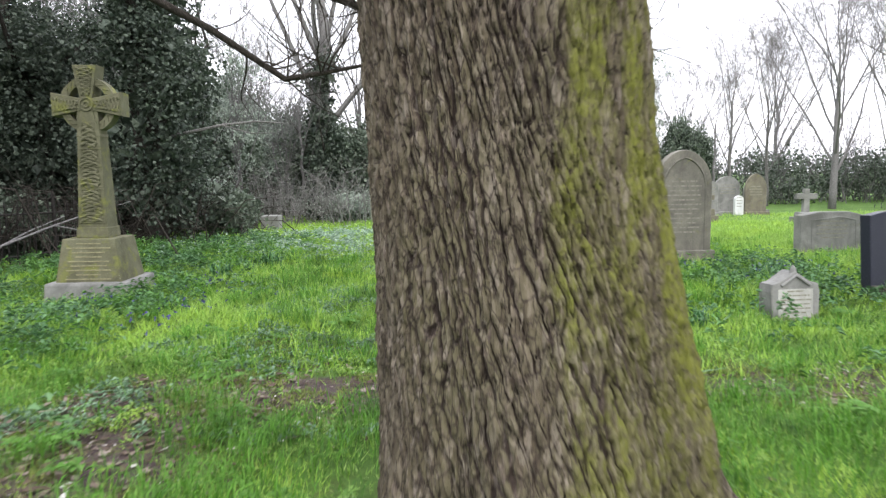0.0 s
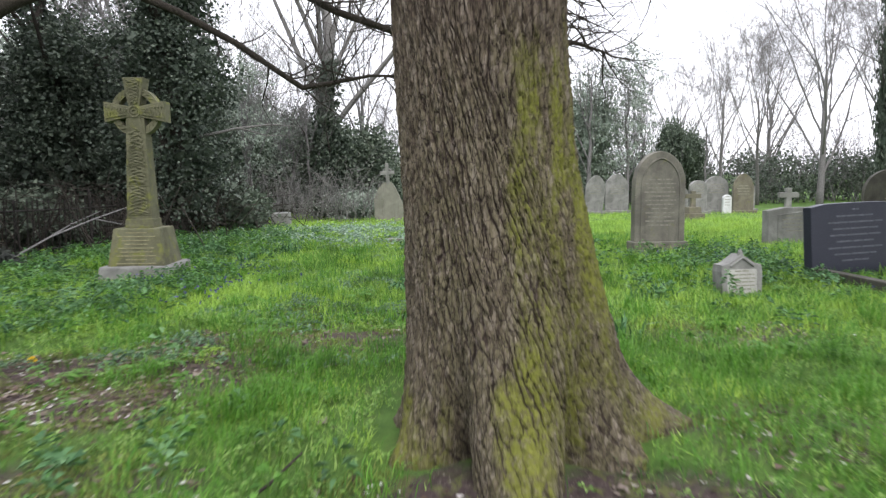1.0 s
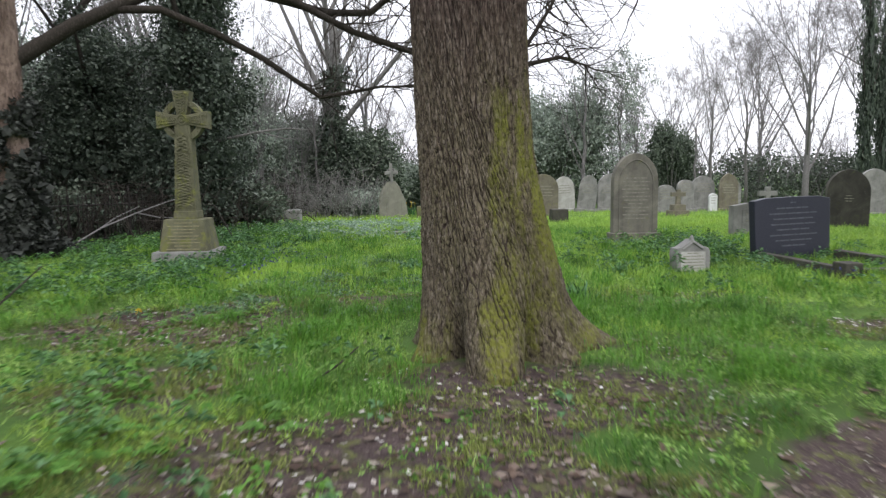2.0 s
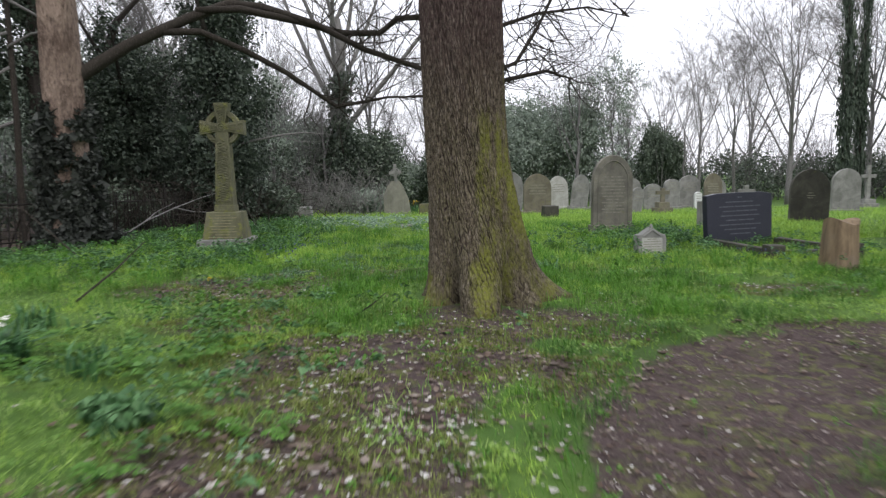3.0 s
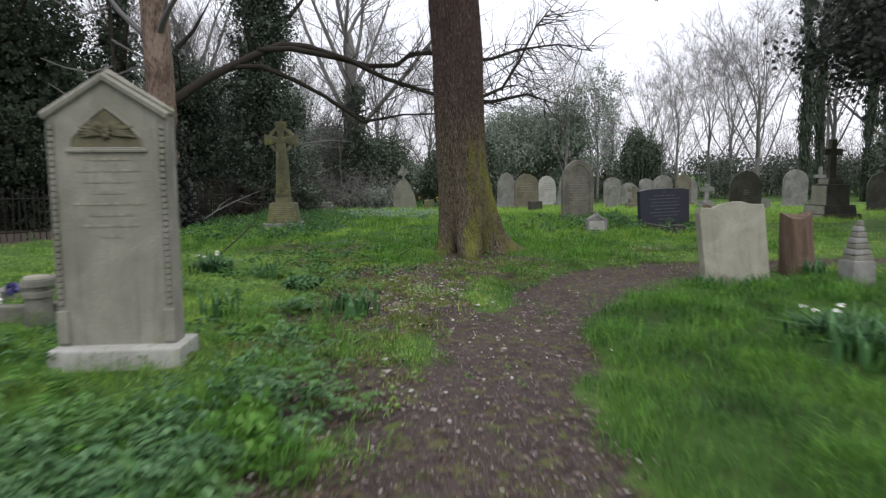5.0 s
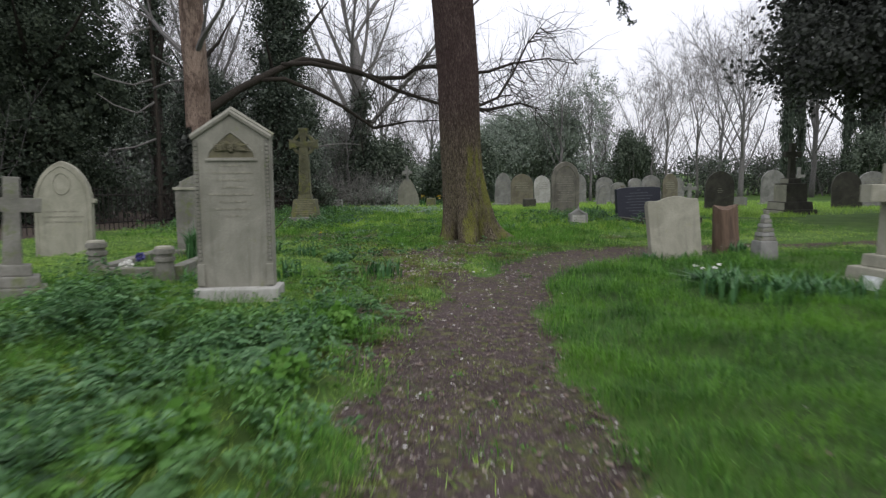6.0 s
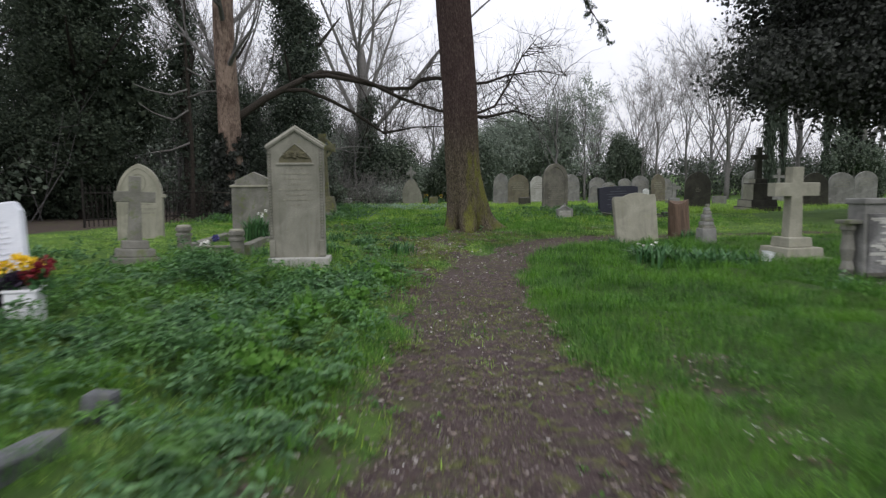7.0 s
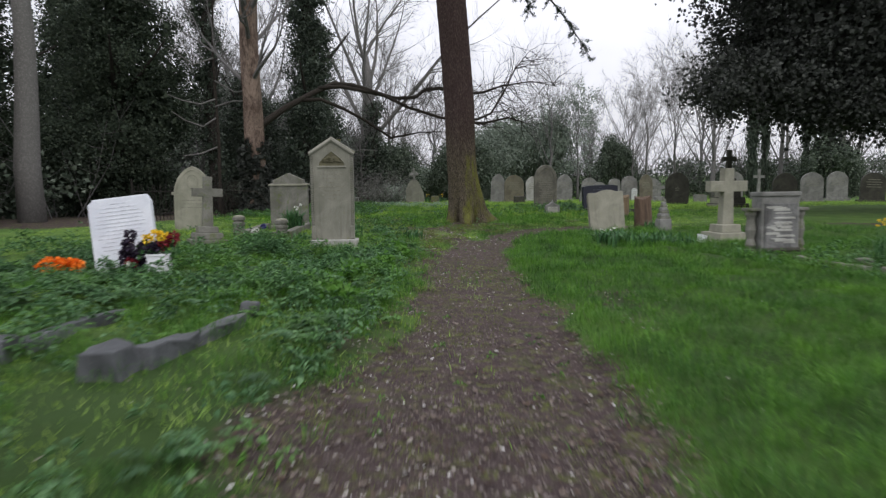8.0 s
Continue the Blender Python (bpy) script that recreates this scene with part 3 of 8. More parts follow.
def grass_shade(x, y):
    """Where the turf is painted darker, for the shade under longer grass and weeds."""
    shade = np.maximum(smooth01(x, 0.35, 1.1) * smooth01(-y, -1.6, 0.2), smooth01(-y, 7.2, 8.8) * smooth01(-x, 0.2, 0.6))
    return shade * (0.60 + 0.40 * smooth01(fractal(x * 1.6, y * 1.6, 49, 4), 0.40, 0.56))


def foot(x, y):
    return float(lie(x, y))


def spread_axis(lo, hi, step, far, count):
    mid = np.arange(lo, hi + step / 2, step)
    grow = np.geomspace(step, far, count)
    return np.concatenate([lo - np.cumsum(grow)[::-1], mid, hi + np.cumsum(grow)])


def ground():
    xs = spread_axis(-6.5, 6.5, 0.085, 90.0, 30)
    ys = spread_axis(-13.5, 13.0, 0.085, 90.0, 30)
    gx, gy = np.meshgrid(xs, ys)
    near = (np.abs(gx) < 60) & (np.abs(gy) < 60)
    gz = np.where(near, lie(np.clip(gx, -60, 60), np.clip(gy, -60, 60)), -0.43)
    idx = np.arange(gx.size).reshape(gx.shape)
    quads = np.stack([idx[:-1, :-1], idx[:-1, 1:], idx[1:, 1:], idx[1:, :-1]], -1).reshape(-1, 4)
    me = mesh_from_arrays("ground", np.stack([gx, gy, gz], -1).reshape(-1, 3), quads, smooth=True)
    me.attributes.new("soil", "FLOAT", "POINT").data.foreach_set("value", soil_at(gx, gy).ravel().astype(np.float32))
    me.attributes.new("plant_shade", "FLOAT", "POINT").data.foreach_set("value", (0.85 * np.maximum(weedy(gx, gy), grass_shade(gx, gy))).ravel().astype(np.float32))
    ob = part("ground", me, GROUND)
    tagged(ob, "grassy churchyard ground with a trodden brown earth path", "ground", kind="structure")


ground()


# ---- leaves in masses ----
def leaf_mesh(name, seats, out, length, width, seed, droop=0.4):
    """Folded leaves seated at given places, turned at random but for a bias outwards and down."""
    rng = np.random.default_rng(seed)
    n = len(seats)
    d = rng.normal(size=(n, 3)) * 0.8 + out
    d[:, 2] -= droop
    d /= np.linalg.norm(d, axis=1)[:, None] + 1e-6
    s = rng.normal(size=(n, 3))
    s -= d * (s * d).sum(1)[:, None]
    s /= np.linalg.norm(s, axis=1)[:, None] + 1e-6
    up = np.cross(d, s)
    ln = (length * rng.uniform(0.6, 1.3, n))[:, None]
    wd = (width * rng.uniform(0.7, 1.25, n))[:, None]
    v = np.empty((n, 4, 3), np.float32)
    v[:, 0] = seats
    mid = seats + d * ln * 0.45
    v[:, 1], v[:, 2] = mid - s * wd + up * wd * 0.35, mid + s * wd + up * wd * 0.35
    v[:, 3] = seats + d * ln - up * ln * 0.12
    b = (np.arange(n) * 4)[:, None]
    return mesh_from_arrays(name, v.reshape(-1, 3), tris=np.concatenate([b + [0, 2, 1], b + [1, 2, 3]], 1).reshape(-1, 3))


def leaf_mass(name, lobes, count, length, width, seed, clump=0.15, droop=0.4, core=0.10, ragged=0.20, lowest=0.05, coarse=3.0, inner=0.68):
    """Leaves in clumps over a body of rounded, uneven lobes (centre and half sizes), with coarser sprays within."""
    rng = np.random.default_rng(seed)
    body = np.array(lobes, float)
    area = body[:, 3] * body[:, 5] + body[:, 4] * body[:, 5] + body[:, 3] * body[:, 4]

    def shell(n, lo, hi, hidden):
        k = rng.choice(len(body), n, p=area / area.sum())
        d = rng.normal(size=(n, 3))
        d /= np.linalg.norm(d, axis=1)[:, None]
        wave = np.sin(d[:, 0] * 4.1 + k * 2.3 + d[:, 2] * 3.3) * np.sin(d[:, 1] * 5.2 + k) + 0.6 * np.sin(d[:, 2] * 9 + k * 1.7 + d[:, 0] * 7)
        c = body[k, :3] + d * body[k, 3:] * (rng.uniform(lo, hi, n) * (1 + ragged * wave))[:, None]
        keep = c[:, 2] > lowest
        for j in range(len(body)):
            keep &= (((c - body[j, :3]) / body[j, 3:]) ** 2).sum(1) > np.where(k == j, 0.0, hidden)
        return c[keep], d[keep]

    c, d = shell(max(10, count // 26), inner, 1.0, 0.42)
    per = max(4, int(count * (1 - core) / max(1, len(c))))
    spread = clump * rng.uniform(0.5, 1.4, len(c))
    seats = np.repeat(c, per, 0) + rng.normal(size=(len(c) * per, 3)) * np.repeat(spread, per)[:, None]
    out = np.repeat(d, per, 0) * 0.6
    fine = leaf_mesh(name, seats, out, length, width, seed + 1, droop)
    if core:
        c, d = shell(int(count * core), 0.30, 0.78, 0.0)
        rough = leaf_mesh(name, c, d * 0.2, length * coarse, width * coarse, seed + 2, droop)
        fine = join_leaves(name, fine, rough)
    return fine


def join_leaves(name, a, b):
    va, vb = np.empty(len(a.vertices) * 3, np.float32), np.empty(len(b.vertices) * 3, np.float32)
    a.vertices.foreach_get("co", va)
    b.vertices.foreach_get("co", vb)
    ta, tb = np.empty(len(a.loops), np.int32), np.empty(len(b.loops), np.int32)
    a.loops.foreach_get("vertex_index", ta)
    b.loops.foreach_get("vertex_index", tb)
    me = mesh_from_arrays(name, np.concatenate([va, vb]).reshape(-1, 3), tris=np.concatenate([ta, tb + len(a.vertices)]).reshape(-1, 3))
    bpy.data.meshes.remove(a)
    bpy.data.meshes.remove(b)
    return me


# ---- the great tree in the foreground ----
def closed_noise(u, v, period, across, tall, seed):
    """Smooth noise on a surface that closes on itself; its grain is 'across' wide and 'tall' high."""
    n = max(4, int(round(period / across)))

    def h(i, j):
        a = np.sin(np.mod(i, n) * 12.9898 + j * 78.233 + seed * 3.7) * 43758.5453
        return a - np.floor(a)
    su, sv = u / period * n, v / tall
    i, j = np.floor(su), np.floor(sv)
    a, b = su - i, sv - j
    a, b = a * a * (3 - 2 * a), b * b * (3 - 2 * b)
    return (h(i, j) * (1 - a) + h(i + 1, j) * a) * (1 - b) + (h(i, j + 1) * (1 - a) + h(i + 1, j + 1) * a) * b


def plates(u, v, period, across, tall, seed):
    """Scattered tall cells on a surface that closes on itself: how far each place lies from a border, and a number for its cell."""
    n = max(6, int(round(period / across)))
    su, sv = u / period * n, v / tall
    iu, iv = np.floor(su), np.floor(sv)
    f1, f2, own = np.full(u.shape, 9.0), np.full(u.shape, 9.0), np.zeros(u.shape)
    x1, y1, x2, y2 = (np.zeros(u.shape) for _ in range(4))
    for du in (-1, 0, 1):
        for dv in (-1, 0, 1):
            cu, cv = iu + du, iv + dv
            ku = np.mod(cu, n)
            a = np.sin(ku * 12.9898 + cv * 78.233 + seed) * 43758.5453
            b = np.sin(ku * 39.3468 + cv * 11.135 + seed * 1.7) * 24634.6345
            a, b = a - np.floor(a), b - np.floor(b)
            rx, ry = cu + a - su, cv + b - sv
            d = np.hypot(rx, ry)
            first, second = d < f1, (d >= f1) & (d < f2)
            x2, y2 = np.where(first, x1, np.where(second, rx, x2)), np.where(first, y1, np.where(second, ry, y2))
            f2 = np.where(first, f1, np.where(second, d, f2))
            x1, y1 = np.where(first, rx, x1), np.where(first, ry, y1)
            own = np.where(first, (a * 7.13 + b * 3.71) % 1.0, own)
            f1 = np.minimum(f1, d)
    nx, ny = x2 - x1, y2 - y1
    span = np.maximum(np.hypot(nx, ny), 1e-4)
    slope = np.hypot(nx / span / (period / n), ny / span / tall)
    return (f2 ** 2 - f1 ** 2) / (2 * span) / slope, own


def bark_relief(u, v, period):
    """Plates parted by narrow winding furrows: 0 in a furrow, 1 on a plate; and a number for each plate."""
    wu = u + 0.012 * (closed_noise(u, v, period, 0.06, 0.09, 3) - 0.5) + 0.007 * (closed_noise(u, v, period, 0.010, 0.016, 4) - 0.5)
    wv = v + 0.03 * (closed_noise(u, v, period, 0.016, 0.05, 2) - 0.5) + 0.012 * (closed_noise(u, v, period, 0.006, 0.012, 6) - 0.5)
    wu = np.mod(wu, period)
    big, own = plates(wu, wv, period, 0.0200, 0.165, 5.0)
    little, part_of = plates(wu, wv, period, 0.0095, 0.060, 9.0)
    wide = 0.0014 + 0.0046 * smooth01(closed_noise(u, v, period, 0.05, 0.11, 8), 0.25, 0.85)
    rel = (0.75 * smooth01(big, 0.0003, wide) + 0.25 * smooth01(big, 0.0, 0.010)) * (0.62 + 0.38 * smooth01(little, 0.0, 0.0022))
    own = 0.45 * own + 0.55 * part_of
    return rel, own


ROOTS = [(-89, 0.20, 0.27, 0.26), (-150, 0.075, 0.22, 0.11), (14, 0.26, 0.20, 0.16), (-28, 0.10, 0.28, 0.18), (85, 0.30, 0.3, 0.18), (150, 0.10, 0.3, 0.14), (12, 0.08, 0.5, 0.36)]


def trunk_radius(z):
    return np.interp(z, [-0.2, 0.0, 0.2, 0.4, 0.7, 1.0, 2.0, 5.0, 9.0, 14.0], [0.370, 0.355, 0.338, 0.324, 0.298, 0.279, 0.281, 0.274, 0.24, 0.15])


def great_tree():
    at = thing("tree", "large conifer with furrowed brown bark and yellow-green moss on its trunk", "tree", pose(TREE[0], TREE[1], foot(*TREE)))
    rows = np.concatenate([np.arange(-0.25, 1.35, 0.0072), np.arange(1.35, 2.4, 0.018), np.arange(2.4, 5.0, 0.05), np.arange(5.0, 13.6, 0.3)])
    cols = 490
    front = np.linspace(radians(-186), radians(6), 425, endpoint=False)
    back = np.linspace(radians(6), radians(174), cols - 425, endpoint=False)
    theta, z = np.meshgrid(np.mod(np.concatenate([front, back]), 2 * np.pi), rows)
    r = trunk_radius(z)
    for deg, reach, wide, tall in ROOTS:
        d = np.abs((theta - radians(deg) + np.pi) % (2 * np.pi) - np.pi)
        zz = np.clip(z, 0, None)
        r = r + reach * np.exp(-(d / (wide * (1 + 1.2 * zz))) ** 2) * np.exp(-zz / tall) * (1 + 0.1 * np.sin(9 * theta))
    hollow = np.abs((theta - radians(-122) + np.pi) % (2 * np.pi) - np.pi)
    r = r - 0.16 * np.exp(-(hollow / 0.15) ** 2) * np.exp(-np.clip(z, 0, None) / 0.22)
    fold = np.abs((theta - radians(-50) + np.pi) % (2 * np.pi) - np.pi)
    r = r - 0.15 * np.exp(-(fold / 0.22) ** 2) * np.exp(-np.clip(z, 0, None) / 0.24)
    r = r + 0.022 * (fractal(theta * 2.2 + 7, z * 2.0, 4, 3) - 0.5) * np.where(theta < 0.3, theta / 0.3, np.where(theta > 5.98, (6.283 - theta) / 0.3, 1))
    flow = 0.36 * z + 0.05 * np.sin(z * 3.1) + 0.035 * np.sin(theta * 3 + z * 5) + 0.02 * np.sin(theta * 7 + z * 11)
    u = (theta * 0.31 + 0.31 * flow * 2.0) % (2 * np.pi * 0.31)
    round_about = 2 * np.pi * 0.31
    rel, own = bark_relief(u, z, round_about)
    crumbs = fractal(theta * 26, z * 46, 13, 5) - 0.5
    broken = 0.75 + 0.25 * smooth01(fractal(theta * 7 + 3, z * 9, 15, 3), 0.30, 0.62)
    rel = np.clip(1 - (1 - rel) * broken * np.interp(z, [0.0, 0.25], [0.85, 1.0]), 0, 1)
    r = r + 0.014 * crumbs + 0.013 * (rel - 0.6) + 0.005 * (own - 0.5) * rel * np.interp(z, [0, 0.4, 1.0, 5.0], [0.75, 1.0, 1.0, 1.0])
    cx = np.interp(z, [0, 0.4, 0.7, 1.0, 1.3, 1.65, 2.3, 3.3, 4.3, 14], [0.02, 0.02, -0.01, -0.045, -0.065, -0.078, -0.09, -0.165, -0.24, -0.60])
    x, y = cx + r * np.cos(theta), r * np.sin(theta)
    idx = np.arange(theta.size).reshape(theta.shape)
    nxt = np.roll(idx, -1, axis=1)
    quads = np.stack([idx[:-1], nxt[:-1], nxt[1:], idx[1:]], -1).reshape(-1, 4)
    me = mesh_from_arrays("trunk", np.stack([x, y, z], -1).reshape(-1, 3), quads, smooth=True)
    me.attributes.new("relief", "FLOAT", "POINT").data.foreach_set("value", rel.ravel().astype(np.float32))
    me.attributes.new("plate", "FLOAT", "POINT").data.foreach_set("value", own.ravel().astype(np.float32))
    off = lambda deg: np.abs((theta - radians(deg) + np.pi) % (2 * np.pi) - np.pi)
    moss = 0.95 * np.exp(-(off(-26) / 0.95) ** 2) * smooth01(z, 0.18, 0.55) * (1 - smooth01(z, 1.0, 2.1)) * (0.72 + 0.28 * np.sin(z * 5 + theta * 4))
    moss = np.maximum(moss, 1.1 * np.exp(-(off(-88) / 0.26) ** 2) * (1 - smooth01(z, 0.20, 0.62)))
    moss = np.maximum(moss, 1.0 * np.exp(-(off(-152) / 0.42) ** 2) * (1 - smooth01(z, 0.10, 0.42)))
    moss = np.maximum(moss, 0.54 * (1 - smooth01(z, 1.1, 2.0)) * smooth01(off(-45), 1.7, 0.3))
    moss = np.maximum(moss, 0.5 * np.exp(-(off(10) / 0.3) ** 2) * (1 - smooth01(z, 0.05, 0.3)))
    me.attributes.new("moss", "FLOAT", "POINT").data.foreach_set("value", moss.ravel().astype(np.float32))
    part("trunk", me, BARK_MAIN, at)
    rng = random.Random(11)
    # drooping evergreen boughs, high on the trunk
    boughs = [(40, 5.3, 4.1, 1.75), (50, 5.7, 2.7, 1.25), (28, 5.2, 1.3, 0.75)]
    # Unseen upper boughs, added to shade the ground round the trunk.
    for k in range(22):
        boughs.append((k * 137.5 % 360, 6.0 + 0.28 * k, 3.7 - 0.09 * k + 0.4 * math.sin(k * 2.1), 0.9 - 0.02 * k))
    for k, (az, z0, reach, drop) in enumerate(boughs):
        wood = Geo()
        a = radians(az)
        lean = float(np.interp(z0, [3.3, 4.3, 14], [-0.165, -0.24, -0.60]))
        pts = [Vector((lean + 0.2 * math.cos(a), 0.2 * math.sin(a), z0))]
        for i in range(1, 9):
            s = i / 8
            pts.append(Vector((lean + math.cos(a) * (0.25 + reach * s), math.sin(a) * (0.25 + reach * s), z0 + 0.25 * math.sin(s * 3.1) - drop * s ** 1.7)))
        wood.tube(pts, [0.045 - 0.0047 * i for i in range(9)], 6)
        low = k < 3
        seats = []
        for i in range(2, 9):
            for _ in range(9 if low else 5):
                p = pts[i - 1].lerp(pts[i], rng.random())
                sway = a + rng.choice((-1, 1)) * rng.uniform(0.5, 1.3)
                q = p + Vector((math.cos(sway), math.sin(sway), 0)) * rng.uniform(0.15, 0.45 if low else 0.75) * (1.15 - 0.6 * i / 8) + Vector((0, 0, -rng.uniform(0.02, 0.22)))
                wood.tube([p, p.lerp(q, 0.5) + Vector((0, 0, 0.03)), q], [0.007, 0.005, 0.002], 3, False)
                seats += [p.lerp(q, rng.random()) for _ in range(34 if low else 24)]
        bough = part("bough", wood, BARK_LIMB, at, "drooping bough")
        size = 0.07 if low else 0.13
        me = leaf_mesh("foliage", np.array([tuple(v) for v in seats]), np.zeros((len(seats), 3)), size, 0.14 * size if low else 0.22 * size, 300 + k, 0.5)
        part("foliage", me, NEEDLES, bough, "dark green needle sprays")


great_tree()


# ---- bare trees, ivy and evergreens ----
def grow(geo, p, ahead, length, radius, depth, rng, bend=0.25, twist=0.55, lift=0.12, split=3, sides=6, ratio=0.66, slivers=0):
    """A limb and, from it, ever thinner ones."""
    steps = 5 if depth > 1 else 3 if depth else 2
    pts, radii = [p.copy()], [radius]
    for i in range(steps):
        ahead = (ahead + Vector((rng.uniform(-1, 1), rng.uniform(-1, 1), rng.uniform(-1, 1))) * bend * 0.5 + Vector((0, 0, lift * 0.4))).normalized()
        pts.append(pts[-1] + ahead * (length / steps))
        radii.append(radius * (1 - 0.55 * (i + 1) / steps))
    geo.tube(pts, radii, max(3, sides), False)
    if depth <= 0:
        for _ in range(slivers):
            b = pts[0].lerp(pts[-1], rng.random())
            way = (ahead + Vector((rng.uniform(-1, 1), rng.uniform(-1, 1), rng.uniform(-0.5, 1))) * 0.7).normalized() * length * rng.uniform(0.5, 1.1)
            s = way.orthogonal().normalized() * max(0.006, radii[-1] * 0.6)
            n = len(geo.v)
            geo.v += [tuple(b - s), tuple(b + s), tuple(b + way)]
            geo.f.append((n, n + 1, n + 2))
        return
    for k in range(split + (1 if rng.random() < 0.4 else 0)):
        i = rng.randint(2, steps) if k else steps
        turn = Vector((rng.uniform(-1, 1), rng.uniform(-1, 1), rng.uniform(-0.6, 1))).normalized()
        way = (ahead + turn * (twist if k else twist * 0.45)).normalized()
        grow(geo, pts[i], way, length * ratio * rng.uniform(0.75, 1.15), radii[i] * (0.72 if k else 0.9), depth - 1, rng, bend, twist, lift, split, sides - 1, ratio, slivers)


def leaf_cloud(geo, centre, size, count, length, width, rng, droop=0.3):
    """Leaves in small clumps through an uneven volume, thickest towards its outside."""
    clumps = max(8, count // 26)
    for _ in range(clumps):
        d = Vector((rng.gauss(0, 1), rng.gauss(0, 1), rng.gauss(0, 1))).normalized()
        k = rng.uniform(0.35, 1.0) ** 0.5 * (0.8 + 0.35 * noise.noise(d * 2.3 + Vector(centre)))
        c = Vector((centre[0] + d.x * size[0] * k, centre[1] + d.y * size[1] * k, centre[2] + d.z * size[2] * k))
        r = rng.uniform(0.08, 0.2) * min(size) + length
        for _ in range(count // clumps):
            o = Vector((rng.gauss(0, 1), rng.gauss(0, 1), rng.gauss(0, 0.8))) * r * 0.5
            a = Vector((rng.uniform(-1, 1), rng.uniform(-1, 1), rng.uniform(-1.0, 0.5) - droop * 0.5)).normalized()
            geo.leaf(c + o, a * length * rng.uniform(0.6, 1.3), width * rng.uniform(0.7, 1.2), 0.3)


def bare_tree(name, label, seed, height, radius, material, depth=5, split=3, lean=(0.0, 0.0), fork=0.3, twist=0.55, ratio=0.66, low=0.2, slivers=5):
    rng = random.Random(seed)
    at = thing(name, label, "tree", pose(0, 0, 0))
    stem, crown = Geo(), Geo()
    steps = 8
    pts, radii = [Vector((0, 0, -0.2))], [radius * 1.35]
    for i in range(1, steps + 1):
        s = i / steps
        pts.append(Vector((lean[0] * s * height + rng.uniform(-1, 1) * 0.02 * height * s, lean[1] * s * height + rng.uniform(-1, 1) * 0.02 * height * s, height * 0.62 * s)))
        radii.append(radius * (1 - 0.6 * s))
    stem.tube(pts, radii, 10)
    for i in range(1, steps + 1):
        s = i / steps
        if s < low:
            continue
        for k in range(2 if i < steps else 3):
            a = rng.uniform(0, 6.28)
            way = Vector((math.cos(a) * fork * 2, math.sin(a) * fork * 2, 1.0)).normalized()
            grow(crown, pts[i], way, height * 0.30 * rng.uniform(0.7, 1.1) * (1.1 - 0.35 * s), radii[i] * rng.uniform(0.26, 0.42), depth - 1, rng, 0.17, twist, 0.14, split, 5, ratio, slivers)
    part("trunk", stem, material, at, smooth=True)
    part("crown", crown, material, at, "bare branches and twigs")
    return at


# ---- gravestones ----
def sink(outline, by=0.15):
    return [(x, z if z > 0.001 else -by) for x, z in outline]


